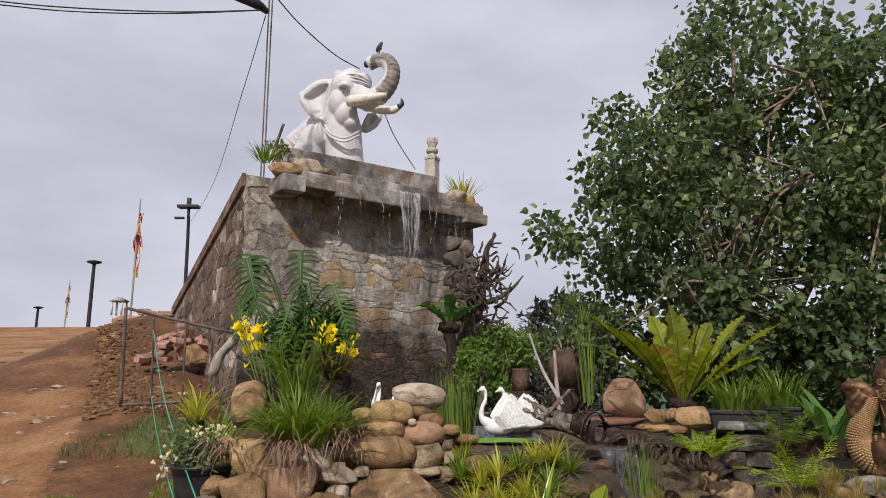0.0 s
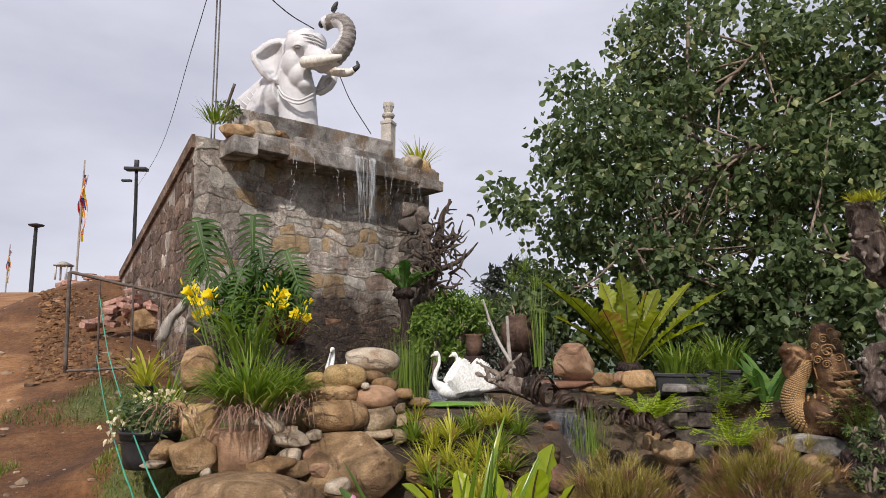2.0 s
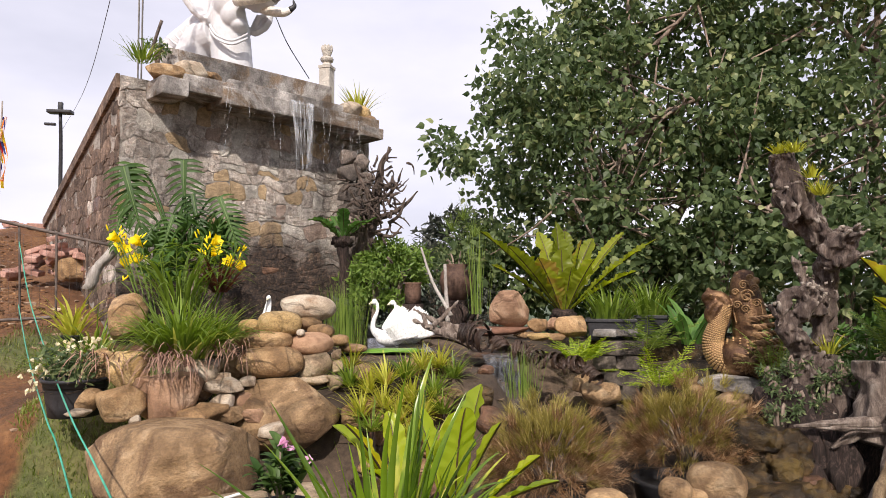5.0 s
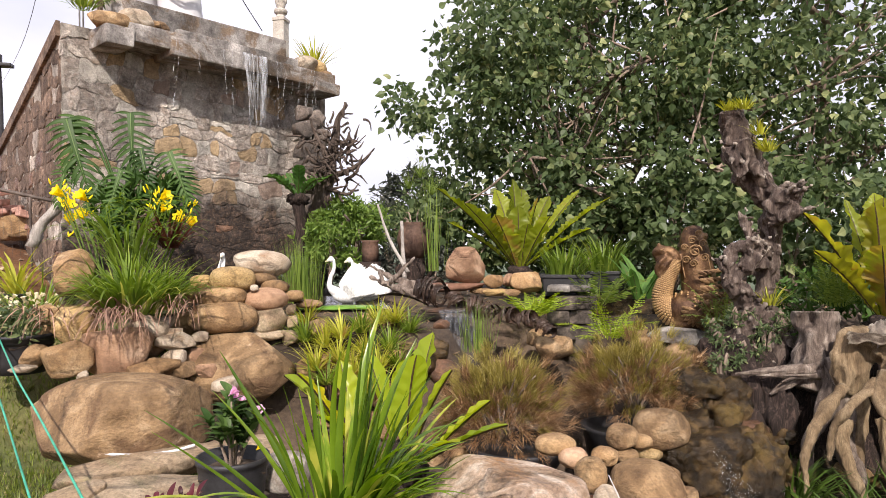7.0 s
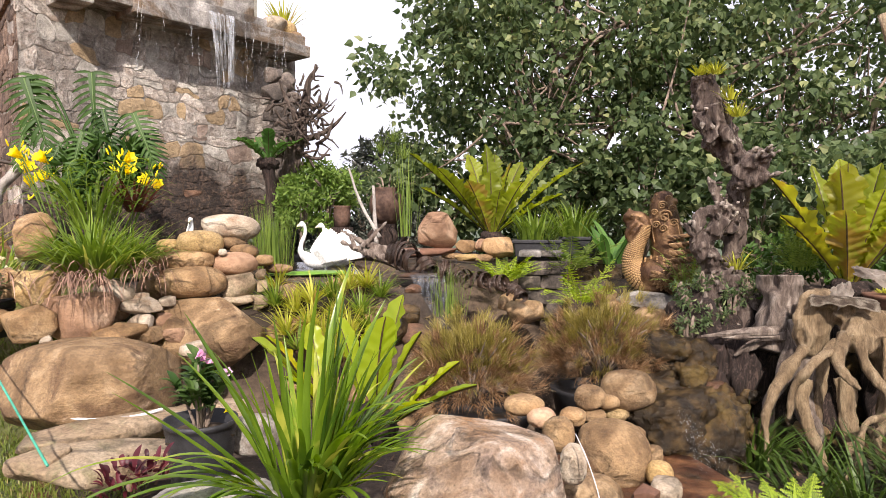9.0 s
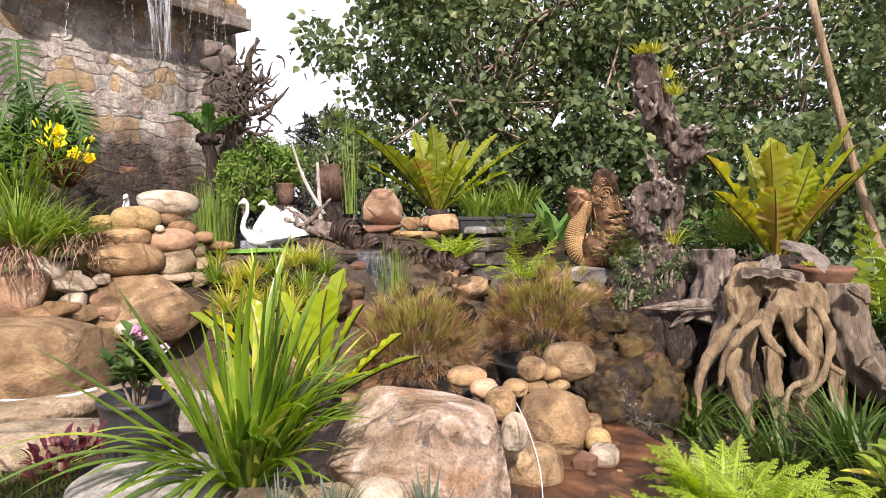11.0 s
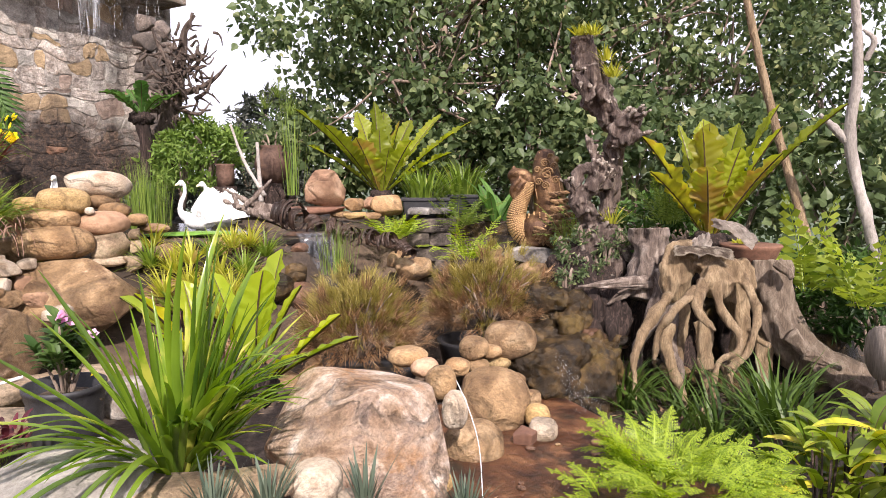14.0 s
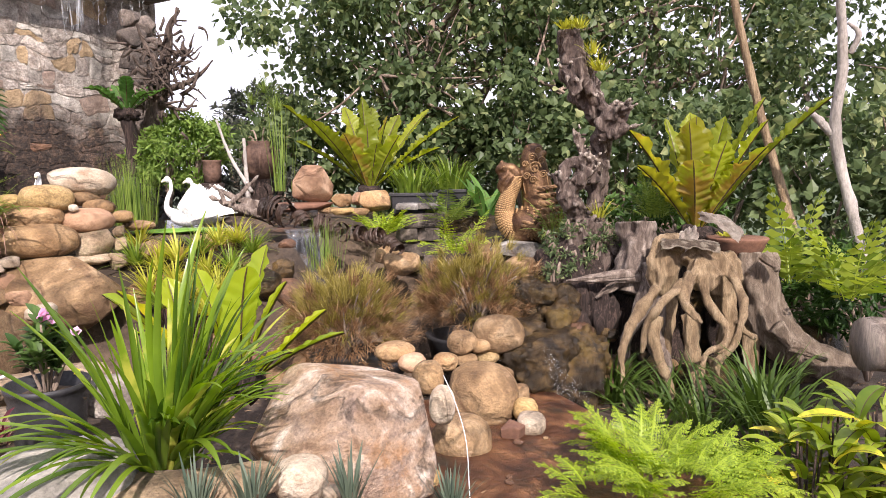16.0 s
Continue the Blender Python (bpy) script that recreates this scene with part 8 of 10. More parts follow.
nest_fern("nest_fern", (2.034, 5.877, 1.253), [(165, 38, 54, 1.06, 0.21), (195, 36, 50, 0.80, 0.22), (120, 5, 12, 0.86, 0.18), (250, 2, 10, 0.58, 0.19), (-10, 9, 18, 0.68, 0.18), (-15, 44, 60, 1.04, 0.17), (15, 34, 48, 0.98, 0.15), (-60, 30, 42, 0.58, 0.21),
                                              (215, 30, 42, 0.60, 0.22), (70, 20, 34, 0.86, 0.19), (100, 24, 40, 0.90, 0.18), (40, 26, 44, 0.84, 0.18), (150, 50, 66, 0.80, 0.18), (-30, 52, 70, 0.72, 0.18), (270, 22, 36, 0.46, 0.18)], 151, "large bird's nest fern with tall wavy fronds")
nest_fern("nest_fern", (3.290, 3.166, 1.030), [(150, 26, 40, 0.74, 0.21), (100, 14, 22, 0.74, 0.14), (190, 9, 15, 0.68, 0.21), (245, 3, 8, 0.70, 0.21), (0, 8, 16, 0.72, 0.15), (-32, 18, 30, 0.88, 0.15), (-45, 34, 50, 1.04, 0.15), (-80, 34, 48, 0.66, 0.18), (-105, 15, 26, 0.58, 0.19), (170, 36, 54, 0.56, 0.18),
                                              (60, 16, 26, 0.80, 0.16), (30, 24, 36, 0.80, 0.16), (215, 24, 38, 0.50, 0.19), (-60, 24, 36, 0.76, 0.17)], 152, "large backlit bird's nest fern on the stump")
M_BIGLEAF = leafy("glossy_leaf", (0.034, 0.095, 0.020), (0.114, 0.228, 0.050), glow=0.35, rough=0.3)
shrub("urn_plant", (1.258, 7.117, 1.671), (0.2, 0.18, 0.12), 260, 0.06, M_GREENLEAF, 271, "small green plant growing in the clay urn", clumps=14, stems=5)
nest_fern("nest_fern", (0.034, 7.012, 1.982), [(a, 40 + 20 * math.sin(a), 80 + 20 * math.cos(a), 0.40, 0.12) for a in range(-170, 190, 40)], 153, "small bird's nest fern on the root by the wall", mat=M_BIGLEAF)
bm = bmesh.new()
tube(bm, [(0, 0, -0.55), (0.01, 0, -0.25), (0, 0, 0)], [0.06, 0.05, 0.07], 9, rough=0.3)
solo("stump_post", bm, M_DARKWOOD, (0.046, 7.015, 1.923), "short dark stump carrying a small fern", "stump")
M_SWORD = leafy("sword_fern", (0.06, 0.115, 0.014), (0.28, 0.345, 0.048), island=True, glow=0.45)
fern("boston_fern", (1.735, 4.671, 0.949), 22, 0.32, 0.06, 161, "yellow-green sword fern hanging beside the pedestal", M_FERN, tilt=(10, 60), bend=40, pairs=26, lobes=1)
fern("boston_fern", (3.738, 2.827, 0.717), 12, 0.58, 0.15, 162, "tall lobed fern with upright bright fronds", M_SWORD, tilt=(8, 62), bend=48, pairs=11, lobes=1)
fern("boston_fern", (3.660, 2.411, 0.691), 12, 0.58, 0.15, 163, "tall lobed fern with upright bright fronds", M_SWORD, tilt=(8, 62), bend=48, pairs=11, lobes=1)
fern("boston_fern", (2.318, 4.815, 1.008), 14, 0.5, 0.10, 164, "sword fern with long arching fronds below the planters", leafy("mid_fern", (0.057, 0.114, 0.020), (0.194, 0.257, 0.050), island=True, glow=0.4), tilt=(15, 60), bend=45, pairs=28, lobes=1)
fern("boston_fern", (2.163, 4.308, 0.818), 10, 0.34, 0.12, 165, "small bright fern in front of the pedestal", M_FERN, tilt=(30, 65), bend=45, pairs=20)
fern("boston_fern", (3.281, 3.522, 1.090), 18, 0.36, 0.08, 166, "small green fern between the stumps", bpy.data.materials["mid_fern"], tilt=(5, 60), bend=40, pairs=24, lobes=2)
fern("boston_fern", (2.702, 3.835, 0.974), 14, 0.34, 0.06, 167, "straggling fern growing round the gilded statue", bpy.data.materials["mid_fern"], tilt=(5, 60), bend=50, pairs=24, lobes=2)
bg = leaf_set(4, [M_BIGLEAF, M_RIB], 171, length=(0.28, 0.42), width=(0.06, 0.085), tilt0=(5, 30), tilt1=(50, 90), segs=10, fold=0.2, belly=0.45, rib=True)
for c, n, sd in (((2.743, 4.867, 1.028), 7, 172), ((2.630, 4.773, 1.049), 5, 173)):
    ob = thing("taro_plant", c, "plant with a few large glossy green leaves", "plant", "large-leaved plants")
    rosette(ob, bg, n, sd, spread=0.04, tilt=(-10, 15))
for k, c in enumerate(((2.595, 3.504, 0.983), (2.502, 3.472, 0.848), (2.684, 3.402, 0.876), (2.545, 3.340, 0.793), (2.496, 3.589, 0.908), (2.775, 3.374, 0.953), (2.372, 3.348, 0.733))):
    shrub("creeping_plant", c, (0.10, 0.08, 0.07), 260, 0.032, M_GREENLEAF, 320 + k, "small-leaved creeping plant on the old wood", clumps=16, group="creeping plants", stems=4)
tuft("planter_grass", pl_a.matrix_world.translation, 110, 0.16, 26, 75, 0.32, 0.022, M_GRASS, "grassy green leaves growing in the rectangular planter", "plant", 181, "planter grasses", flat=0.5)
tuft("planter_grass", pl_b.matrix_world.translation, 110, 0.16, 26, 70, 0.36, 0.022, M_GRASS, "grassy green leaves growing in the rectangular planter", "plant", 182, "planter grasses", flat=0.5)
M_MOSS = leafy("moss_orchid", (0.182, 0.209, 0.020), (0.45, 0.45, 0.06), island=True, glow=0.3)
for k, (c, n, ln) in enumerate((((2.588, 3.587, 2.277), 60, 0.09), ((2.653, 3.541, 2.281), 60, 0.09), ((2.709, 3.474, 2.121), 40, 0.12), ((2.752, 3.461, 2.019), 50, 0.12), ((2.783, 3.481, 1.109), 40, 0.16), ((3.329, 2.901, 1.015), 60, 0.05), ((3.261, 2.901, 1.018), 50, 0.04))):
    tuft("moss_tuft", c, n, 0.04, 55, 35, ln * 0.9, 0.010, M_MOSS, "bright yellow-green epiphyte tuft on the driftwood", "plant", 190 + k, "epiphyte tufts")

# ---- left bank: split-leaf plant, day lilies, shrubs ----
def split_leaf(seed):
    """A big drooping leaf one metre long, cut almost to the midrib into narrow curved fingers."""
    rg2 = random.Random(seed)
    bm = bmesh.new()
    n = 11
    for i in range(n):
        u = i / (n - 1)
        x, z = u, -0.16 * u * u
        ln = 0.40 * (0.62 + 0.38 * math.sin(math.pi * min(u * 0.9 + 0.12, 1))) * (1 - 0.35 * u)
        for s in (-1, 1):
            a = radians(100 - 68 * u + rg2.uniform(-8, 8))                # fingers sweep forward towards the tip
            d = Vector((math.cos(a), s * math.sin(a), rg2.uniform(-0.18, 0.08)))
            wd, rows = 0.055 * rg2.uniform(0.8, 1.15), []
            for q in range(6):
                v = q / 5
                c = Vector((x, 0, z)) + d * ln * v + Vector((0.05 * v * v, 0, -0.11 * v * v + 0.03 * v))
                w = Vector((s * d.y, -s * d.x, 0)).normalized() * wd * (0.55 + 0.6 * math.sin(math.pi * min(v * 0.8 + 0.1, 1))) * (1 - 0.8 * v ** 3)
                rows.append([bm.verts.new(c - w * 0.5), bm.verts.new(c + Vector((0, 0, -0.012))), bm.verts.new(c + w * 0.5)])
            for a_, b_ in zip(rows, rows[1:]):
                for q in (0, 1):
                    bm.faces.new((a_[q], a_[q + 1], b_[q + 1], b_[q]))
    for s in (-1, 1):                                                      # narrow strip of leaf along the rib
        strip = [[bm.verts.new((u, s * 0.05 * (1.2 - u) * k, -0.16 * u * u + 0.006 * k)) for k in (0, 1)] for u in (0, 0.2, 0.4, 0.6, 0.8, 1.0)]
        for a_, b_ in zip(strip, strip[1:]):
            bm.faces.new((a_[0], a_[1], b_[1], b_[0]))
    tube(bm, [(0, 0, 0.006), (0.5, 0, -0.034), (1.0, 0, -0.154)], [0.011, 0.008, 0.003], 5, steps=10, mat=1)
    return mesh_of(bm, "leaf", [M_MONSTERA, M_VEIN])


M_VEIN = leafy("pale_vein", (0.10, 0.17, 0.05), (0.14, 0.21, 0.07), glow=0.1)
O = Vector((-1.403, 6.166, 1.851))
mo = thing("philodendron", O, "large split-leaf philodendron against the stone wall", "plant")
shapes = [split_leaf(k) for k in range(4)]
for k, (root, tip) in enumerate((((-1.860, 6.334, 2.599), (-1.876, 6.214, 2.120)), ((-1.909, 6.294, 2.565), (-1.719, 6.129, 2.028)), ((-1.368, 6.178, 2.614), (-1.338, 6.047, 2.114)), ((-1.055, 6.161, 2.291), (-0.891, 6.002, 1.918)), ((-1.595, 6.123, 2.021), (-1.688, 6.019, 1.813)), ((-1.271, 6.105, 2.305), (-1.187, 5.964, 1.967)), ((-1.422, 6.086, 2.116), (-1.505, 5.980, 1.785)), ((-0.968, 6.193, 2.140), (-0.852, 6.045, 1.777)), ((-1.900, 6.291, 2.201), (-1.961, 6.180, 1.867)))):
    a, b = Vector(root) - O, Vector(tip) - O
    ex = (b - a).normalized()
    ez = Vector((0.1 * math.sin(k * 2.1), -1.0, 0.45))
    ez = (ez - ex * ez.dot(ex)).normalized()
    ey = ez.cross(ex)
    m = Matrix((ex, ey, ez)).transposed().to_4x4() @ Matrix.Scale((b - a).length, 4)
    part("leaf", shapes[k % 4], None, mo, m=Matrix.Translation(a) @ m)
    bm = bmesh.new()
    tube(bm, [(0, 0, -0.1), a * 0.6 + Vector((0, 0.1, 0.12)), a], [0.012, 0.010, 0.008], 7)
    part("stalk", bm, M_MONSTERA, mo)

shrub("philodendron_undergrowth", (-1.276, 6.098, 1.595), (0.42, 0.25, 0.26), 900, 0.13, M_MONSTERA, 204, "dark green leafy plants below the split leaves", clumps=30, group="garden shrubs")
lily = thing("day_lily", (-1.039, 4.660, 1.347), "clump of tall day lilies with yellow trumpet flowers", "plant")
O = Vector((-1.039, 4.660, 1.347))
lilyleaf = leaf_set(6, M_GRASS, 201, length=(0.42, 0.68), width=(0.016, 0.023), tilt0=(2, 24), tilt1=(90, 165), segs=10, fold=0.3, belly=0.3)
rosette(lily, lilyleaf, 40, 202, spread=0.10, tilt=(-6, 14))
spray = leaf_set(6, M_GRASS, 205, length=(0.12, 0.2), width=(0.014, 0.022), tilt0=(50, 80), tilt1=(120, 165), segs=7, fold=0.3, belly=0.4)
for k in range(9):                               # leafy shoots with drooping narrow leaves
    s = Vector((-0.10 + 0.045 * k + 0.03 * math.sin(5 * k), 0.05 * math.cos(3 * k), 0.0))
    bm = bmesh.new()
    tube(bm, [s * 0.5 + Vector((0, 0, -0.1)), s + Vector((0, 0, 0.2)), s * 1.3 + Vector((0, 0, 0.40 + 0.05 * math.sin(4 * k)))], [0.006, 0.005, 0.003], 6)
    part("shoot", bm, M_GRASS, lily)
    for q in range(12):
        part("leaf", spray[q % 6], None, lily, m=Matrix.Translation(s * 1.2 + Vector((0, 0, 0.42 - 0.028 * q + 0.04 * math.sin(4 * k)))) @ Euler((0, 0, 2.4 * q + k)).to_matrix().to_4x4())
fl = flower_mesh(0.088, M_YELLOW, 6, 0.40, 21)
bud = bmesh.new()
blob(bud, (0, 0, 0.025), (0.006, 0.006, 0.026))
budm = mesh_of(bud, "bud", M_YELLOW)
for k, (tip, yaw) in enumerate((((-1.524, 5.002, 1.816), -60), ((-1.575, 5.115, 1.757), -13), ((-1.571, 5.217, 1.740), 34), ((-1.481, 5.044, 1.770), -39), ((-1.530, 5.157, 1.641), 8), ((-1.419, 4.980, 1.758), 55), ((-1.421, 5.082, 1.667), -18), ((-1.571, 5.216, 1.530), 29), ((-1.389, 5.025, 1.793), -44), ((-1.608, 5.174, 1.856), 3), ((-0.872, 4.863, 1.789), 50), ((-0.943, 4.980, 1.718), -23), ((-0.902, 5.074, 1.723), 24), ((-0.711, 4.879, 1.664), -49), ((-0.697, 4.978, 1.617), -2), ((-0.658, 4.817, 1.712), 45), ((-0.751, 4.939, 1.639), -28), ((-0.981, 5.091, 1.832), 19))):
    t = Vector(tip) - O
    foot = Vector((t.x * 0.45, t.y * 0.4, -0.15))
    bm = bmesh.new()
    tube(bm, [foot, foot.lerp(t, 0.6) + Vector((0, 0, 0.05)), t], [0.006, 0.005, 0.004], 6)
    stalk = part("stalk", bm, M_GRASS, lily)
    if k % 2 == 0:
        part("flower", fl, None, stalk, "yellow trumpet flower" if not k else "", m=Matrix.Translation(t) @ Euler((radians(55), radians(18), radians(yaw))).to_matrix().to_4x4())
    for j in range(3):
        part("bud", budm, None, stalk, m=Matrix.Translation(t + Vector((rg.uniform(-0.04, 0.04), rg.uniform(-0.03, 0.03), rg.uniform(0.0, 0.05)))) @ Euler((rg.uniform(-0.8, 0.8), rg.uniform(-0.8, 0.8), 0)).to_matrix().to_4x4())
tuft("cordyline", (-0.800, 4.762, 1.456), 60, 0.05, 60, 50, 0.3, 0.022, leafy("maroon_leaf", (0.05, 0.015, 0.012), (0.15, 0.05, 0.035), island=True), "maroon-leaved cordyline among the lilies", "plant", 211)
tuft("bank_shrub", on_ground((-1.624, 4.638, 1.282)), 130, 0.2, 50, 85, 0.42, 0.018, M_GRASS, "yellow-green arching leafy clump on the bank", "plant", 212, "bank clumps")
BANKPOT = Vector(on_ground((-2.17, 5.95)))
plant_pot(tuple(BANKPOT + Vector((0, 0, 0.15))), 0.085, 0.15, "small black plastic plant pot on the bank")
tuft("bank_shrub", tuple(BANKPOT + Vector((0, 0, 0.13))), 46, 0.06, 44, 85, 0.46, 0.030, M_TUFTY, "yellow-green arching leafy clump in a black pot", "plant", 213, "bank clumps")
tuft("bank_shrub", on_ground((-1.86, 5.60)), 50, 0.14, 40, 80, 0.52, 0.024, M_GRASS, "yellow-green arching leafy clump on the bank", "plant", 214, "bank clumps")
rock((-1.375, 4.730, 1.295), (0.123, 0.164, 0.164), 16, seed=8.1, mat=M_ROCK, label="upright tan stone at the terrace corner", power=0.65, lump=0.12)

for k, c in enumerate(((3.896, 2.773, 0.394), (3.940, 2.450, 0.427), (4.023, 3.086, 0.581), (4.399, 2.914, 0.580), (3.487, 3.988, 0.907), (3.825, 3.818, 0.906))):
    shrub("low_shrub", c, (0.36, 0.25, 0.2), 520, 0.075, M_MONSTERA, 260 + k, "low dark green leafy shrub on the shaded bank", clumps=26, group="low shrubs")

# shrubs beyond the pool
shrub("garden_shrub", (0.578, 7.222, 1.387), (0.40, 0.3, 0.34), 2600, 0.075, leafy("fern_green", (0.057, 0.123, 0.020), (0.194, 0.285, 0.060), island=True, glow=0.35), 221, "feathery bright green shrub behind the swan pool", group="garden shrubs")
shrub("garden_shrub", (0.359, 7.032, 1.272), (0.35, 0.3, 0.3), 1800, 0.075, bpy.data.materials["fern_green"], 222, "feathery bright green shrub behind the swan pool", group="garden shrubs")
shrub("garden_shrub", (1.467, 8.727, 1.593), (0.55, 0.4, 0.50), 1800, 0.11, leafy("dusky_leaf", (0.028, 0.038, 0.030), (0.097, 0.104, 0.085), island=True, glow=0.2), 223, "dusky dark shrub behind the urn", group="garden shrubs")
for k, c in enumerate(((0.740, 7.698, 1.024), (1.141, 7.753, 1.015), (1.495, 7.492, 1.024), (0.234, 7.926, 1.019))):
    shrub("garden_shrub", c, (0.5, 0.3, 0.26), 900, 0.08, bpy.data.materials["dusky_leaf"], 280 + k, "dark low shrub behind the swan pool", group="garden shrubs")
shrub("garden_shrub", (1.143, 8.269, 1.374), (0.5, 0.4, 0.36), 1800, 0.08, M_GREENLEAF, 224, "green shrub behind the urn", group="garden shrubs")
shrub("garden_shrub", (1.708, 7.869, 1.580), (0.45, 0.4, 0.42), 1600, 0.08, M_GREENLEAF, 225, "green shrub behind the urn", group="garden shrubs")
for k, (c, r) in enumerate((((2.044, 8.008, 1.241), (0.9, 0.5, 0.45)), ((3.192, 7.213, 1.305), (0.9, 0.5, 0.55)), ((3.928, 6.393, 1.243), (0.9, 0.5, 0.6)), ((4.567, 5.458, 1.193), (0.9, 0.5, 0.6)), ((5.150, 4.621, 0.991), (0.9, 0.5, 0.6)), ((5.480, 3.881, 0.827), (0.9, 0.5, 0.6)), ((5.619, 3.312, 0.870), (0.9, 0.6, 0.7)))):
    shrub("undergrowth", c, r, 1300, 0.085, M_GREENLEAF, 230 + k, "dark leafy undergrowth below the trees", clumps=60, shape="heart", group="undergrowth")
tuft("ledge_plant", on_ledge(L_LEN - 0.08, 0.32, 0.16), 80, 0.05, 50, 40, 0.44, 0.03, M_TUFTY, "spiky yellow-green plant on the ledge end", "plant", 241)
tuft("ledge_weed", (-1.929, 6.841, 3.715), 90, 0.1, 60, 45, 0.26, 0.014, M_GRASS, "weedy green plant on the wall corner", "plant", 242)
shrub("ledge_bush", (-1.851, 7.043, 3.825), (0.14, 0.12, 0.1), 220, 0.06, M_GREENLEAF, 243, "small weedy bush on the wall corner", clumps=14)

# grass on the bank
rgn = np.random.default_rng(77)
n = 16000
gxs, gys = rgn.uniform(-3.8, -0.9, n), rgn.uniform(2.2, 7.0, n)
dens = np.array([noise.noise(Vector((x * 1.4, y * 1.4, 2.0))) for x, y in zip(gxs, gys)])
keep = dens * 0.6 + 1.2 * np.exp(-((gxs + 2.35) / 0.55) ** 2 - ((gys - 5.9) / 0.75) ** 2) + 0.9 * np.exp(-((gxs + 1.25) / 0.4) ** 2) > 0.5
gxs, gys = gxs[keep], gys[keep]
base = np.stack([gxs, gys, [ground_z(x, y) - 0.005 for x, y in zip(gxs, gys)]], -1)
m_ = len(gxs)
sward("bank_grass", None, base, rgn.uniform(0, 6.28, m_), rgn.uniform(0, 45, m_), rgn.uniform(30, 95, m_), rgn.uniform(0.03, 0.085, m_), rgn.uniform(0.004, 0.008, m_), leafy("short_grass", (0.045, 0.080, 0.016), (0.150, 0.180, 0.040), tip=(0.26, 0.23, 0.09), island=True), segs=3,
      label="short patchy grass on the earth bank", seed=5)
bpy.data.objects["bank_grass"]["category"] = "grass"

# leaf litter and crumbs on the garden soil
rgn = np.random.default_rng(78)
n = 9000
lx, ly = rgn.uniform(-1.5, 4.6, n), rgn.uniform(1.2, 7.5, n)
base = np.stack([lx, ly, [ground_z(x, y) + 0.004 for x, y in zip(lx, ly)]], -1)
sward("leaf_litter", None, base, rgn.uniform(0, 6.28, n), rgn.uniform(60, 95, n), rgn.uniform(70, 110, n), rgn.uniform(0.02, 0.06, n), rgn.uniform(0.006, 0.018, n), leafy("litter", (0.06, 0.036, 0.02), (0.26, 0.17, 0.095), island=True, rough=0.8, glow=0.1), segs=2,
      label="brown fallen leaves and mulch on the garden soil", seed=6, twist=1.5)
bpy.data.objects["leaf_litter"]["category"] = "leaf litter"

# lawn beside the flagstones
n = 42000
gxs, gys = rgn.uniform(-2.6, -0.45, n), rgn.uniform(1.2, 4.5, n)
keep = np.array([noise.noise(Vector((x * 2.2, y * 2.2, 5.0))) + 0.9 * smooth(-1.95, -1.5, x) > 0.32 for x, y in zip(gxs, gys)])
gxs, gys = gxs[keep], gys[keep]
base = np.stack([gxs, gys, [ground_z(x, y) - 0.004 for x, y in zip(gxs, gys)]], -1)
m_ = len(gxs)
sward("lawn", None, base, rgn.uniform(0, 6.28, m_), rgn.uniform(0, 55, m_), rgn.uniform(40, 100, m_), rgn.uniform(0.02, 0.06, m_), rgn.uniform(0.004, 0.007, m_), leafy("lawn_grass", (0.065, 0.105, 0.014), (0.22, 0.27, 0.05), tip=(0.33, 0.26, 0.11), island=True), segs=2,
      label="short yellow-green grass beside the flagstones", seed=8)
bpy.data.objects["lawn"]["category"] = "grass"


# ---- gilded statue: plain mythical bird with a scaled curling neck and a scrolled crest ----
O = Vector((2.670, 4.146, 1.024))
near = Vector((-0.535, -0.845, 0)).normalized()                 # the side that looks over the garden
beyond = Vector((0, 0, 1)).cross(near).normalized()
UPWARD = Vector((0, 0, 1))


def at(x, z, out=0.0):
    """A point of the statue: along its side, up, and out towards the garden."""
    return beyond * x + UPWARD * z + near * out


soft = bmesh.new()
NECK = [at(0.03, -0.03), at(-0.11, -0.01, 0.02), at(-0.172, 0.08, 0.02), at(-0.150, 0.19, 0.02), at(-0.108, 0.28, 0.02), at(-0.088, 0.350, 0.02), at(-0.125, 0.396, 0.02), at(-0.180, 0.402, 0.02)]
NECK_R = [0.115, 0.100, 0.072, 0.060, 0.050, 0.042, 0.042, 0.038]
tube(soft, NECK, NECK_R, 18, steps=60)
BODY = at(0.03, 0.0)
blob(soft, BODY, (0.19, 0.15, 0.14))
blob(soft, at(0.03, -0.09), (0.165, 0.13, 0.06))
for pts, rr in (((at(-0.175, 0.405, 0.02), at(-0.210, 0.402, 0.02), at(-0.226, 0.380, 0.02), at(-0.222, 0.355, 0.02)), (0.038, 0.030, 0.018, 0.006)), ((at(-0.165, 0.382, 0.02), at(-0.200, 0.355, 0.02), at(-0.215, 0.325, 0.02)), (0.030, 0.020, 0.008)),
                ((at(-0.175, 0.425, 0.02), at(-0.200, 0.440, 0.02), at(-0.190, 0.462, 0.02)), (0.022, 0.014, 0.005)),
                ((at(-0.140, 0.370, 0.045), at(-0.190, 0.315, 0.045), at(-0.205, 0.265, 0.04), at(-0.180, 0.215, 0.04)), (0.024, 0.026, 0.022, 0.012)), ((at(-0.120, 0.350, 0.05), at(-0.155, 0.290, 0.055), at(-0.172, 0.240, 0.05)), (0.018, 0.018, 0.010))):
    tube(soft, list(pts), rr, 12)
CREST = [at(0.075, 0.05, -0.03), at(0.062, 0.20, -0.03), at(0.040, 0.345, -0.03), at(0.025, 0.46, -0.03), at(0.012, 0.535, -0.03), at(0.000, 0.575, -0.03)]
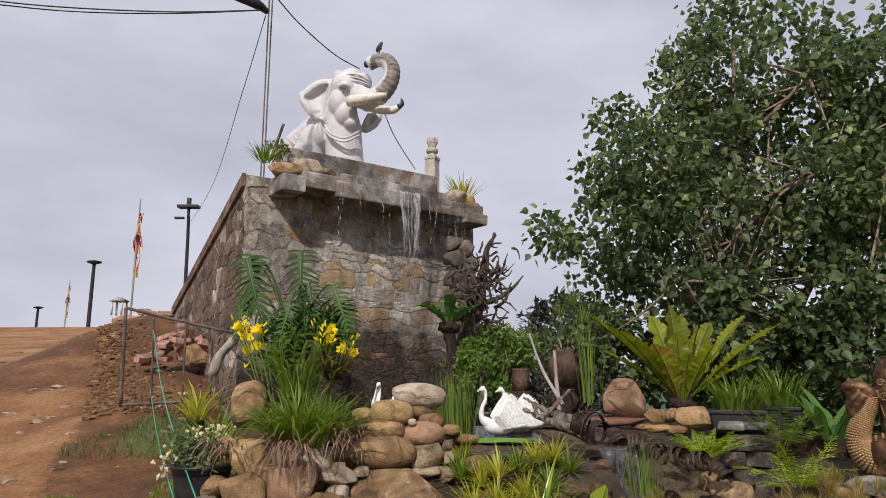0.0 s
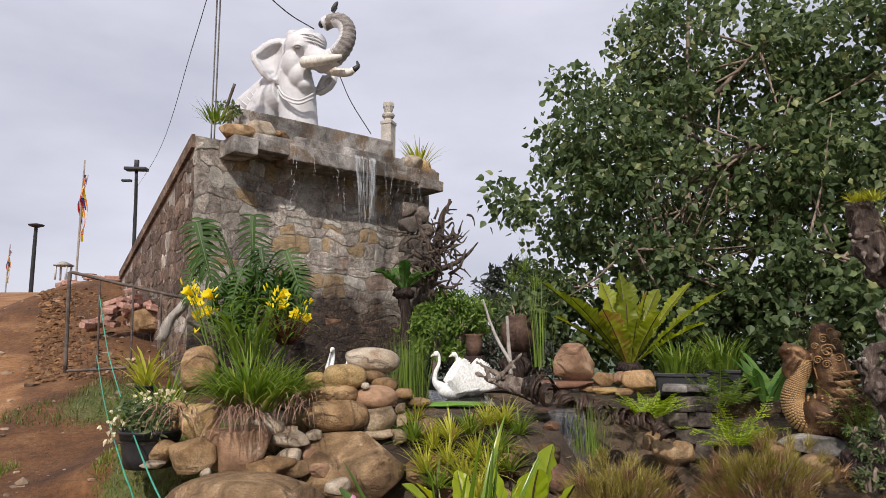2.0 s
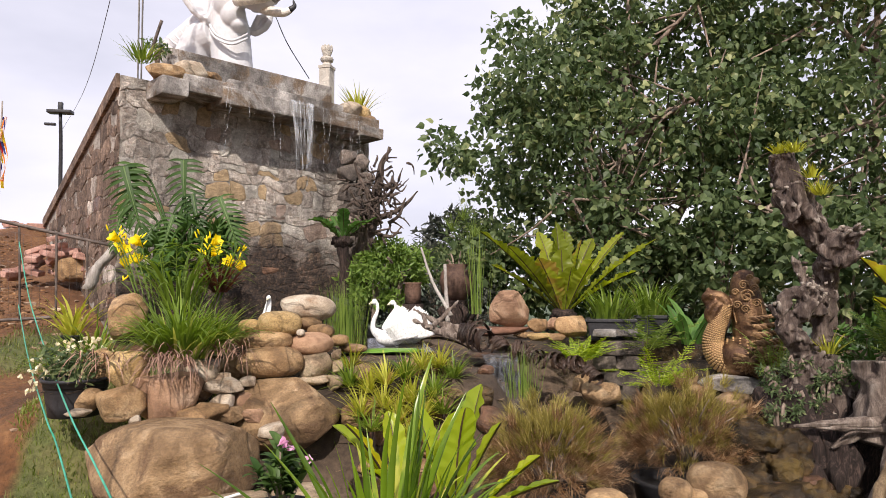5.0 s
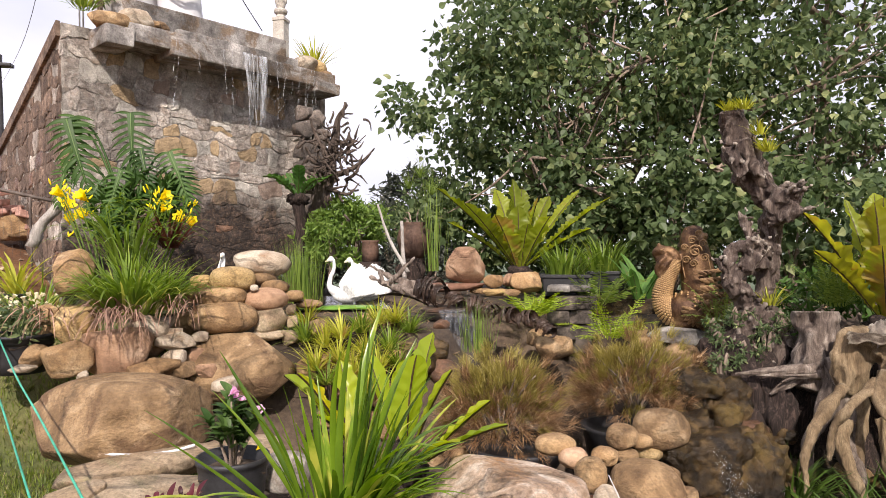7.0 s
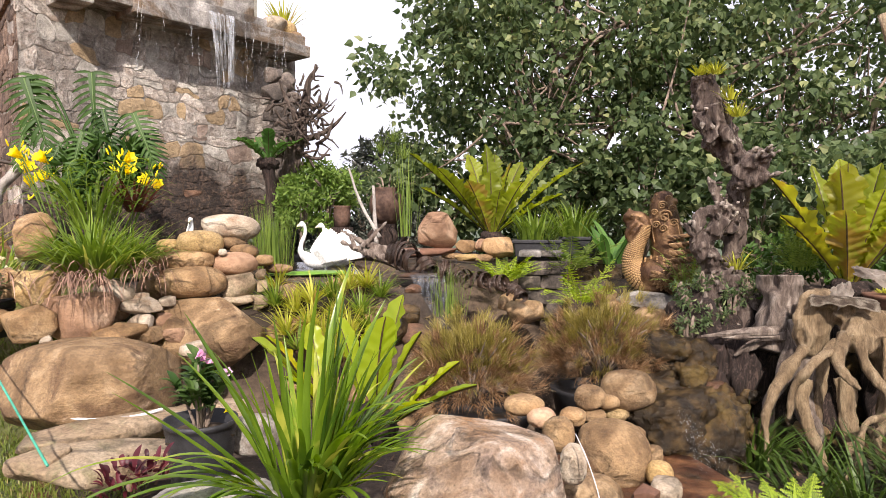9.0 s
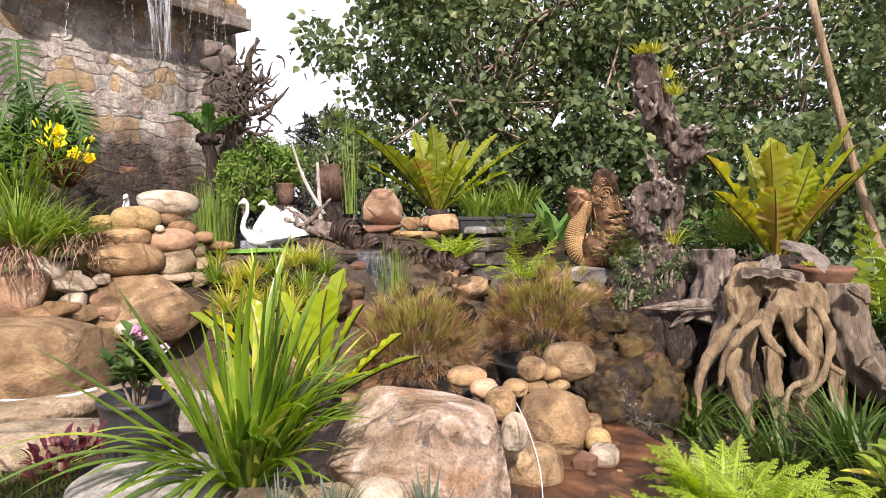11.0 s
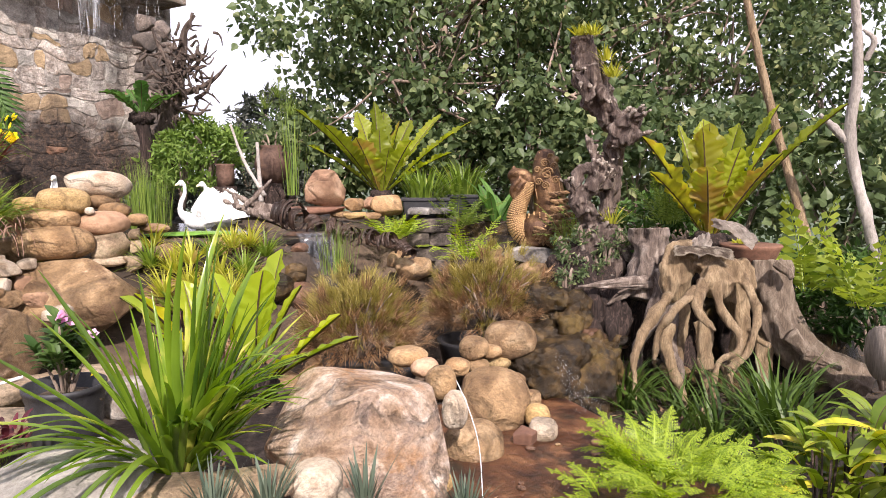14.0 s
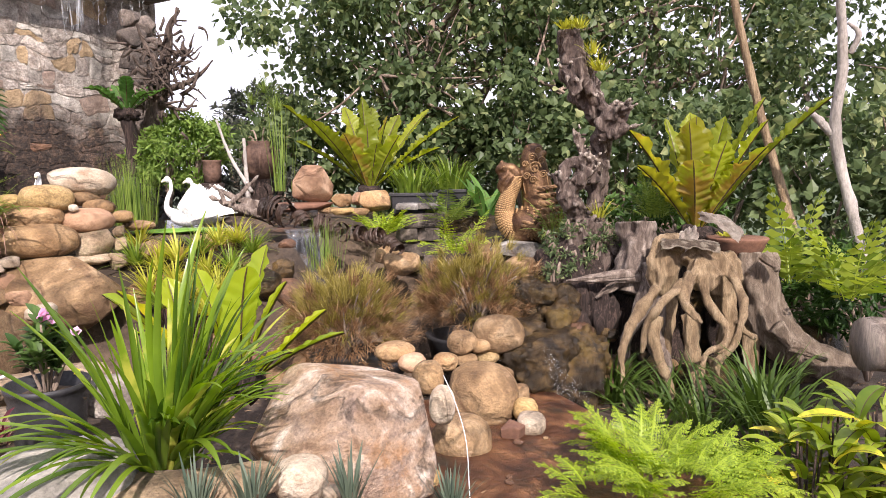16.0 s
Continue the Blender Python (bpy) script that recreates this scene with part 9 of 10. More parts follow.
tube(soft, CREST, [0.125, 0.118, 0.108, 0.092, 0.066, 0.034], 18, steps=28)
blob(soft, at(0.045, 0.545, -0.03), (0.05, 0.045, 0.035))
blob(soft, at(0.100, 0.505, -0.01), (0.026, 0.026, 0.026))
bm = fused(soft, 0.0075, smooth_steps=1)
for f in bm.faces:
    f.smooth = True
line = spline(NECK, 60)
rr = np.interp(np.linspace(0, 1, 60), np.linspace(0, 1, len(NECK_R)), NECK_R)
for k in range(4, 42):                                          # overlapping scales on the neck
    ahead = (line[k + 1] - line[k - 1]).normalized()
    for j in range(15):
        a = -1.5 + 3.0 * (j + 0.5 * (k % 2)) / 14
        side = ahead.cross(near).normalized()
        out_ = (near * math.cos(a) + side * math.sin(a)).normalized()
        r = rr[k] * 0.14
        blob(bm, line[k] + out_ * rr[k] * 0.92, (r, r, r), sub=1)
for k in range(9):                                              # rows of scales over the breast
    for j in range(16):
        th, ph = radians(14 + 13 * k), radians(-80 + 10.6 * (j + 0.5 * (k % 2)))
        n_ = (beyond * -math.cos(th) + (near * math.cos(ph) + UPWARD * math.sin(ph)) * math.sin(th)).normalized()
        blob(bm, BODY + beyond * n_.dot(beyond) * 0.19 + near * n_.dot(near) * 0.15 + UPWARD * n_.z * 0.14, (0.011, 0.011, 0.009), sub=1)


def feather(root, a, length, wide):
    """One pointed feather lying on the flank, its stem proud of the blade."""
    d = beyond * math.cos(a) + UPWARD * math.sin(a)
    turn = Matrix((d, near, d.cross(near))).transposed().to_4x4()
    v = blob(bm, (0, 0, 0), (length * 0.5, 0.006, wide), sub=2)
    for w in v:
        w.co.z *= 1 - 0.5 * max(0.0, w.co.x / length) - 0.2
        w.co.y += 0.22 * abs(w.co.z) - 0.15 * w.co.x * (w.co.x > 0)
    bmesh.ops.transform(bm, matrix=Matrix.Translation(root + d * length * 0.5) @ turn, verts=v)


for ring, (n, ln, wd) in enumerate(((13, 0.105, 0.022), (11, 0.080, 0.020), (8, 0.055, 0.017))):   # bright fan of petals low on the wing
    for j in range(n):
        feather(at(0.05, 0.0, 0.172 + 0.010 * ring), radians(-200 + 225 * j / (n - 1)), ln, wd)
for row in range(8):                                            # wing feathers that sweep back and down, row over row
    for j in range(5):
        z = 0.27 - 0.048 * row
        x = 0.045 + 0.026 * j + 0.008 * (row % 2) + 0.010 * row * (row < 6)
        feather(at(x, z, 0.150 - 0.024 * j + 0.05 * math.sin(math.pi * min(row / 7, 1))), radians(-18 - 5 * row + 6 * j), 0.074, 0.019)
for x, z, r0 in ((0.040, 0.405, 0.044), (0.022, 0.478, 0.030), (-0.018, 0.345, 0.026), (0.086, 0.455, 0.026), (0.098, 0.360, 0.028), (-0.030, 0.430, 0.022), (0.030, 0.320, 0.026), (0.060, 0.525, 0.020)):   # scrolls on the crest
    c = at(x, z, 0.082 - 0.09 * max(0, z - 0.38) - 2.5 * max(0, abs(x - 0.035) - 0.03) ** 1.4)
    tube(bm, [c + beyond * (r0 * (1 - i / 17) * math.cos(i * 0.75)) + UPWARD * (r0 * (1 - i / 17) * math.sin(i * 0.75)) + near * 0.004 for i in range(16)], [0.007, 0.004], 6, steps=44)
for j in range(5):                                              # raised bands that follow the crest upwards
    x = -0.055 + 0.042 * j
    tube(bm, [at(x + 0.03, 0.22, 0.075 - 0.3 * abs(x - 0.03)), at(x + 0.012, 0.34, 0.075 - 0.45 * abs(x - 0.03)), at(0.6 * x + 0.012, 0.47, 0.055 - 0.45 * abs(x - 0.03)), at(0.35 * x + 0.005, 0.555, 0.012)], [0.006, 0.004], 6, steps=24)
blob(bm, at(-0.178, 0.410, 0.058), (0.009, 0.009, 0.009), sub=2)
solo("bird_statue", bm, M_GOLD, O, "gilded mythical bird statue with scaled curling neck", "statue")

# ---- stone finial and cables on the platform ----
bm = bmesh.new()
turned(bm, [(0.15, -1.1), (0.15, -0.30), (0.17, -0.29), (0.17, -0.25), (0.12, -0.24)], segs=4)
turned(bm, [(0.10, -0.24), (0.075, -0.20), (0.115, -0.17), (0.125, -0.14), (0.11, -0.115), (0.07, -0.10), (0.085, -0.06), (0.105, 0.0), (0.10, 0.05), (0.06, 0.055)], segs=16)
for k in range(8):
    a = k * math.pi / 4
    blob(bm, (0.088 * math.cos(a), 0.088 * math.sin(a), 0.02), (0.028, 0.028, 0.055), sub=2)
for v in bm.verts:
    v.co.x, v.co.y, v.co.z = v.co.x * 0.68, v.co.y * 0.68, v.co.z * 0.85
solo("finial", bm, surface("pale_cement", [(0.3, (0.34, 0.31, 0.27)), (0.7, (0.58, 0.54, 0.48))], scale=8, rough=0.9, bump=0.5, bump_scale=60), (-0.177, 8.523, 4.511), "grey stone finial with lotus rings on the platform edge", "finial", rz=20, smooth=False)
M_STEEL = surface("galvanised_steel", [(0.3, (0.20, 0.20, 0.20)), (0.7, (0.36, 0.36, 0.35))], scale=9, rough=0.5, metallic=0.4, bump=0.1)
up = thing("utility_pole", (-2.188, 7.593, 3.850), "thin steel utility pole with a black lamp arm", "pole")
O = Vector((-2.188, 7.593, 3.850))
top = Vector((-1.914, 6.622, 5.661))
for dx in (0.0, 0.035):
    bm = bmesh.new()
    tube(bm, [Vector((dx, 0, -0.3)), (top - O) * 0.5 + Vector((dx, 0, 0)), top - O + Vector((dx, 0, 0.3))], [0.009, 0.009], 8)
    part("tube", bm, M_STEEL, up)
bm = bmesh.new()
tube(bm, [Vector((-1.964, 6.766, 5.397)) - O, Vector((-2.055, 6.660, 5.430)) - O, Vector((-2.258, 6.520, 5.453)) - O], [0.03, 0.055, 0.05], 8)
part("lamp_head", bm, M_BLACK, up, "black street-lamp head")


def cable(pts, r, label="thin black overhead cable"):
    bm = bmesh.new()
    o = Vector(pts[0])
    tube(bm, [Vector(p) - o for p in pts], [r, r], 6, steps=24)
    return solo("cable", bm, M_BLACK, pts[0], label, "cable", "overhead cables")


cable([(-5.055, 6.434, 5.375), (-4.258, 6.697, 5.424), (-3.110, 6.902, 5.481), (-1.985, 6.750, 5.414)], 0.008)
cable([(-5.061, 6.448, 5.344), (-4.169, 6.762, 5.408), (-3.112, 6.910, 5.465), (-1.985, 6.750, 5.414)], 0.007)
cable([(-1.868, 6.704, 5.549), (-1.699, 7.146, 5.471), (-1.380, 7.626, 5.338), (-1.096, 7.924, 5.278)], 0.007)
cable([(-0.803, 8.265, 4.823), (-0.667, 8.485, 4.553), (-0.410, 8.724, 4.195)], 0.006)
cable([(-1.990, 6.778, 5.363), (-2.849, 8.821, 5.380), (-5.283, 14.590, 5.580), (-10.739, 27.403, 7.525)], 0.005)
bm = bmesh.new()
tube(bm, [Vector((-1.872, 6.849, 3.737)) - Vector((-1.872, 6.849, 3.737)), Vector((-1.803, 6.805, 3.924)) - Vector((-1.872, 6.849, 3.737)), Vector((-1.733, 6.758, 4.103)) - Vector((-1.872, 6.849, 3.737))], [0.016, 0.016], 8)
solo("metal_pipe", bm, M_IRON, (-1.872, 6.849, 3.737), "short grey pipe leaning out of the wall top", "pipe")

# ---- far side of the track: lamps, flags, kiosk roof ----
def street_lamp(foot, top_p, label, flat=False):
    ob = thing("street_lamp", foot, label, "street lamp", "street lamps")
    t = Vector(top_p) - Vector(foot)
    bm = bmesh.new()
    tube(bm, [(0, 0, -4.0), t * 0.5, t], [0.11, 0.095, 0.08], 8)
    part("post", bm, M_BLACK, ob)
    bm = bmesh.new()
    if flat:
        box(bm, t + Vector((0, 0, 0.06)), (1.1, 0.5, 0.16), 0.03)
        box(bm, t + Vector((0, 0, 0.3)), (0.2, 0.2, 0.5), 0.03)
        box(bm, t + Vector((-0.45, 0, -0.55)), (0.5, 0.2, 0.12), 0.03)
    else:
        turned(bm, [(0.06, t.z - 0.1), (0.34, t.z), (0.36, t.z + 0.06), (0.1, t.z + 0.12)], segs=12)
        for v in bm.verts:
            v.co.x += t.x
            v.co.y += t.y
    part("lamp_head", bm, M_BLACK, ob)


street_lamp((-13.768, 35.212, 5.684), (-13.635, 34.506, 9.910), "tall black post with floodlights behind the wall", True)
street_lamp((-17.890, 33.501, 3.626), (-17.732, 33.244, 6.748), "slim black street lamp at the crest of the track")
street_lamp((-31.309, 51.145, 4.418), (-31.225, 51.082, 6.016), "slim black street lamp at the crest of the track")


def flag_pole(foot, top_p, strips, label, h):
    ob = thing("flag_pole", foot, label, "flag", "flags")
    t = Vector(top_p) - Vector(foot)
    bm = bmesh.new()
    tube(bm, [(0, 0, -4.0), t * 0.5, t], [0.05, 0.045, 0.03], 8)
    part("pole", bm, M_PALEBARK, ob, "grey flag pole")
    cols = ((0.05, 0.06, 0.22), (0.75, 0.55, 0.03), (0.55, 0.03, 0.03), (0.75, 0.70, 0.65), (0.70, 0.22, 0.03))
    for i, cc in enumerate(cols):
        name = "flag_cloth_" + ("blue", "yellow", "red", "white", "orange")[i]
        m = bpy.data.materials.get(name) or leafy(name, cc, cc, glow=0.3, rough=0.8)
        bm = bmesh.new()
        rows = []
        for k in range(12):
            u = k / 11
            z = t.z * 0.87 - h * u
            x0 = t.x * (z / t.z) + h * (-0.012 + 0.017 * i) * (0.75 + 0.6 * u) + 0.035 * h * math.sin(8 * u + 0.7 * i)
            rows.append([bm.verts.new((x0 + 0.024 * h * s, t.y * (z / t.z) + 0.05 * h * math.sin(9 * u + i * 0.8 + s), z - 0.05 * h * i * u)) for s in (0, 1)])
        for k, (a, b) in enumerate(zip(rows, rows[1:])):
            bm.faces.new((a[0], a[1], b[1], b[0])).material_index = ((k + 2 * i) // 2) % 2
        other = leafy(name + "_fold", cols[(i + 2) % 5], cols[(i + 2) % 5], glow=0.3, rough=0.8)
        part("stripe", bm, [m, other], ob)


flag_pole((-13.628, 28.870, 4.196), (-13.291, 28.231, 8.795), 5, "hanging striped flag in blue, yellow, red, white and orange", 2.35)
flag_pole((-27.218, 47.755, 4.309), (-27.000, 47.560, 7.709), 5, "hanging striped flag in blue, yellow, red, white and orange", 1.9)
kr = thing("roof_vent", (-6.597, 13.459, 2.724), "small white pavilion with a flat roof cap on the bank", "structure")
bm = bmesh.new()
turned(bm, [(0.17, 0.12), (0.19, 0.14), (0.05, 0.21)], segs=12)
part("cap", bm, M_CONC, kr)
for dx in (-0.1, 0.1):
    for dy in (-0.1, 0.1):
        bm = bmesh.new()
        box(bm, (dx, dy, 0.0), (0.03, 0.03, 0.3), 0.0)
        part("leg", bm, M_WHITE, kr)

# ---- gate, hoses and rubble on the bank ----
gate = thing("mesh_gate", (-3.028, 6.340, 1.198), "rusty steel gate frame with wire mesh standing on the bank", "gate")
O = Vector((-3.028, 6.340, 1.198))
for pts, r in (([(-3.026, 6.340, 1.182), (-3.041, 6.343, 1.649), (-3.041, 6.320, 2.098)], 0.018), ([(-3.041, 6.320, 2.098), (-2.556, 6.431, 1.983), (-2.006, 6.524, 1.858)], 0.015), ([(-3.028, 6.340, 1.198), (-2.758, 6.408, 1.209), (-2.503, 6.458, 1.223)], 0.014),
               ([(-2.795, 6.382, 2.039), (-2.787, 6.404, 1.597), (-2.776, 6.400, 1.210)], 0.010), ([(-2.505, 6.430, 1.967), (-2.502, 6.445, 1.597), (-2.495, 6.439, 1.218)], 0.010), ([(-2.263, 6.480, 1.910), (-2.259, 6.491, 1.597), (-2.249, 6.489, 1.279)], 0.010)):
    bm = bmesh.new()
    tube(bm, [Vector(p) - O for p in pts], [r, r], 8, steps=8)
    part("bar", bm, M_IRON, gate)
bm = bmesh.new()
g0, g1, g2 = Vector((-3.042, 6.303, 2.017)) - O, Vector((-2.294, 6.482, 1.867)) - O, Vector((-3.026, 6.343, 1.223)) - O
for k in range(14):
    p = g0.lerp(g1, k / 13)
    tube(bm, [p, p + (g2 - g0) * 0.5, p + (g2 - g0) * 0.96], [0.001, 0.001], 4, steps=2)
for k in range(9):
    p = g0 + (g2 - g0) * (k / 9)
    tube(bm, [p, p + (g1 - g0) * 0.5, p + (g1 - g0)], [0.001, 0.001], 4, steps=2)
ob = part("wire_mesh", bm, M_IRON, gate)
tagged(ob, "fine rusty wire mesh", kind="stuff")
M_HOSE = surface("green_hose", [(0.3, (0.02, 0.22, 0.14)), (0.7, (0.05, 0.38, 0.26))], rough=0.4, bump=0.1)
for pts in ([(-2.734, 6.255, 1.882), (-2.261, 5.376, 1.412), (-1.688, 4.292, 1.095), (-1.139, 3.181, 0.941), (-0.874, 2.714, 0.840), (-0.553, 2.131, 0.723)], [(-2.727, 6.263, 1.339), (-2.013, 4.805, 1.041), (-1.300, 3.333, 0.912), (-1.138, 3.051, 0.839), (-0.745, 2.276, 0.684)]):
    bm = bmesh.new()
    tube(bm, [Vector(p) - Vector(pts[0]) for p in pts], [0.004, 0.004], 7, steps=60)
    solo("hose", bm, M_HOSE, pts[0], "thin green hose running down from the gate", "hose", "hoses")
M_BRICK = surface("broken_brick", [(0.3, (0.24, 0.115, 0.085)), (0.7, (0.50, 0.31, 0.25))], scale=7, rough=0.9, bump=0.6, per_object=0.25)
rg = random.Random(17)
C0 = Vector((-3.252, 8.423, 1.836))
for k in range(38):
    u, v = rg.gauss(0, 0.26), rg.random()
    bm = bmesh.new()
    box(bm, (0, 0, 0), (rg.uniform(0.12, 0.3), rg.uniform(0.08, 0.15), rg.uniform(0.05, 0.08)), 0.012)
    ob = solo("brick_slab", bm, M_BRICK, (0, 0, 0), "broken reddish brick slab in the rubble heap", "rubble", "rubble heap", smooth=False)
    ob.matrix_world = Matrix.Translation(C0 + Vector((u, rg.uniform(-0.2, 0.2), -0.22 + 0.46 * v * math.exp(-(u / 0.35) ** 2)))) @ Euler((rg.uniform(-0.4, 0.4), rg.uniform(-0.5, 0.5), rg.uniform(0, 3))).to_matrix().to_4x4()
rock((-3.074, 8.386, 1.716), (0.225, 0.225, 0.165), 20, seed=12, mat=M_ROCK, label="large tan boulder in the rubble heap", power=0.7, group="rubble heap")
for k in range(12):
    bm = bmesh.new()
    box(bm, (0, 0, 0), (rg.uniform(0.15, 0.34), 0.2, 0.08), 0.015)
    p = Vector((-5.073, 11.421, 2.516)) + Vector((rg.uniform(-0.5, 0.5), rg.uniform(-0.2, 0.2), rg.uniform(-0.2, -0.02)))
    solo("brick_slab", bm, M_BRICK, p, "broken reddish brick slab on top of the bank", "rubble", "bank rubble", smooth=False, rz=rg.uniform(0, 90))
tr_ = bmesh.new()
tube(tr_, [Vector(p) - Vector((-2.169, 6.268, 1.467)) for p in ((-2.169, 6.268, 1.467), (-2.117, 6.285, 1.648), (-1.995, 6.320, 1.806), (-1.925, 6.336, 1.913))], [0.05, 0.045, 0.04, 0.03], 9, rough=0.3)
solo("dead_trunk", tr_, M_PALEBARK, (-2.169, 6.268, 1.467), "bent grey dead trunk beside the wall foot", "trunk")

# loose stones and clods on the track
rgn = np.random.default_rng(9)
ico = bmesh.new()
bmesh.ops.create_icosphere(ico, subdivisions=1, radius=1.0)
iv, jf = np.array([v.co for v in ico.verts]), np.array([[v.index for v in f.verts] for f in ico.faces])
ico.free()
n = 2600
px, py = -1.6 - 9.0 * rgn.random(n) ** 1.2, 2.0 + 18 * rgn.random(n) ** 1.4
pz = np.array([ground_z(x, y) for x, y in zip(px, py)])
s = 0.006 + 0.05 * rgn.random(n) ** 5
pv = (iv[None] * (1 + 0.35 * rgn.normal(size=(n, len(iv), 1))) * s[:, None, None] * np.array([1.3, 1, 0.6]) + np.stack([px, py, pz], -1)[:, None])
me = bpy.data.meshes.new("gravel")
me.from_pydata(pv.reshape(-1, 3).tolist(), [], (jf[None] + (np.arange(n) * len(iv))[:, None, None]).reshape(-1, 3).tolist())
me.materials.append(surface("track_gravel", [(0.3, (0.15, 0.09, 0.055)), (0.7, (0.36, 0.27, 0.19))], rough=0.95, bump=0.3, island=True, per_object=0.4))
tagged(new("gravel", me), "loose stones and clods on the earth track", "gravel", kind="stuff")

# crumbling clods along the broken edge of the bank
n = 2400
py = rgn.uniform(6.3, 10.6, n)
px = -3.55 - 0.50 * (py - 6.8) + np.abs(rgn.normal(0, 0.42, n)) - 0.05
pz = np.array([ground_z(x, y) for x, y in zip(px, py)])
s = 0.007 + 0.034 * rgn.random(n) ** 4
pv = (iv[None] * (1 + 0.30 * rgn.normal(size=(n, len(iv), 1))) * s[:, None, None] * np.array([1.2, 1, 0.75]) + np.stack([px, py, pz], -1)[:, None])
me = bpy.data.meshes.new("clods")
me.from_pydata(pv.reshape(-1, 3).tolist(), [], (jf[None] + (np.arange(n) * len(iv))[:, None, None]).reshape(-1, 3).tolist())
me.materials.append(surface("bank_clod", [(0.3, (0.075, 0.034, 0.014)), (0.5, (0.15, 0.075, 0.032)), (0.7, (0.25, 0.145, 0.075))], rough=0.95, bump=0.4, island=True, per_object=0.4))
tagged(new("clods", me), "crumbling reddish clods of earth on the bank", "earth", kind="stuff")

# ---- falling water ----
fall = thing("waterfall", (0, 0, 0), "thin clear water falling from the ledge in strands", "waterfall")
rg = random.Random(5)
SPILL = [(2.53, 0.75, 0.0035), (2.60, 0.6, 0.003), (2.44, 0.62, 0.0028), (2.36, 0.45, 0.0025), (2.28, 0.55, 0.003), (2.2, 0.4, 0.0025), (2.08, 0.62, 0.003), (1.98, 0.7, 0.003), (1.43, 0.62, 0.0032), (1.33, 0.5, 0.003), (0.86, 0.7, 0.0035), (0.83, 0.42, 0.003), (1.06, 0.3, 0.0025)]
for k, (u, drop, r) in enumerate(SPILL):                       # broken threads that wander as they fall
    u = min(u, L_LEN - 0.35)
    bm = bmesh.new()
    x, y, z, stray = u, -0.045, 0.07, rg.uniform(-0.14, 0.05)
    while z > 0.07 - drop:
        run = rg.uniform(0.012, 0.05)
        nx, ny = x + stray * run + rg.gauss(0, 0.0028), -0.045 + rg.gauss(0, 0.004)
        if rg.random() < 0.62:
            tube(bm, [on_ledge(x, y, z), on_ledge((x + nx) / 2 , y, z - run / 2), on_ledge(nx, ny, z - run)], [r * rg.uniform(0.3, 0.75), r * rg.uniform(0.25, 0.6), r * 0.25], 5, steps=4)
        if rg.random() < 0.5:
            blob(bm, on_ledge(nx + rg.gauss(0, 0.012), ny, z - run * rg.random()), (r * 0.8, r * 0.8, r * rg.uniform(0.8, 2.0)), sub=1)
        x, y, z = nx, ny, z - run
    tagged(part("strand", bm, M_DROP, fall), kind="stuff")
for k in range(30):                                            # the curtain: narrow bands of clear water side by side
    u = 1.57 + 0.27 * (0.5 + 0.5 * math.sin(2.4 * k)) + rg.uniform(-0.01, 0.01)
    wide, drop, bow = 0.006 + 0.10 * rg.random() ** 3, rg.uniform(0.45, 0.78), rg.uniform(-0.03, 0.03)
    rows = []
    bm = bmesh.new()
    for j in range(18):
        v = j / 17
        x = u + (1.70 - u) * 0.30 * v + bow * v * v + 0.004 * math.sin(9 * v + k)
        w = wide * (1 - 0.65 * v) * (0.8 + 0.3 * math.sin(13 * v + 2 * k))
        z = 0.095 - drop * v - 0.03 * v * v
        y = -0.03 - 0.045 * v ** 0.5 - 0.010 * (k % 3)
        rows.append([bm.verts.new(on_ledge(x + w * (c - 0.5), y - 0.004 * (c == 0.5), z)) for c in (0, 0.5, 1)])
    for a, b in zip(rows, rows[1:]):
        for q in range(2):
            bm.faces.new((a[q], a[q + 1], b[q + 1], b[q]))
    part("sheet", bm, M_WATER, fall)
bm = bmesh.new()
for k in range(260):                                           # drops thrown off below the curtain and under the lip
    v = rg.random()
    r = rg.uniform(0.0010, 0.0026)
    blob(bm, on_ledge(0.9 + 1.6 * rg.random() if k % 2 else 1.74 + rg.gauss(0, 0.13), -0.06 + rg.gauss(0, 0.03), 0.02 - 0.85 * v), (r, r, r * rg.uniform(1, 3)), sub=1)
tagged(part("drops", bm, M_DROP, fall), kind="stuff")
wd = thing("small_waterfall", (0, 0, 0), "small clear fall over a dark stone lip", "waterfall")
S0, S1 = Vector((1.012, 4.724, 1.010)), Vector((1.238, 4.621, 1.015))
lip = bmesh.new()
box(lip, (0, 0, 0), ((S1 - S0).length * 1.3, 0.3, 0.03), 0.008)
part("lip", lip, M_STONE_WET, wd, "dark stone lip", m=pose(*((S0 + S1) / 2 + Vector((0, 0.16, -0.01))), 0, 0, -15))
bm = bmesh.new()
rows = []
for j in range(20):
    v = j / 19
    rows.append([bm.verts.new(S0.lerp(S1, q / 14) + Vector((0.06 * v * (1 - q / 20), -0.02 - 0.13 * v ** 0.6 + 0.008 * math.sin(q * 1.7 + 5 * v), -0.34 * v * v - 0.03 * v + 0.004 * math.sin(q * 2.3)))) for q in range(15)])
for a, b in zip(rows, rows[1:]):
    for q in range(14):
        bm.faces.new((a[q], a[q + 1], b[q + 1], b[q]))
part("sheet", bm, clear_water("small_fall_water", tint=(0.26, 0.28, 0.31), clear=0.93, foam=14.0), wd)
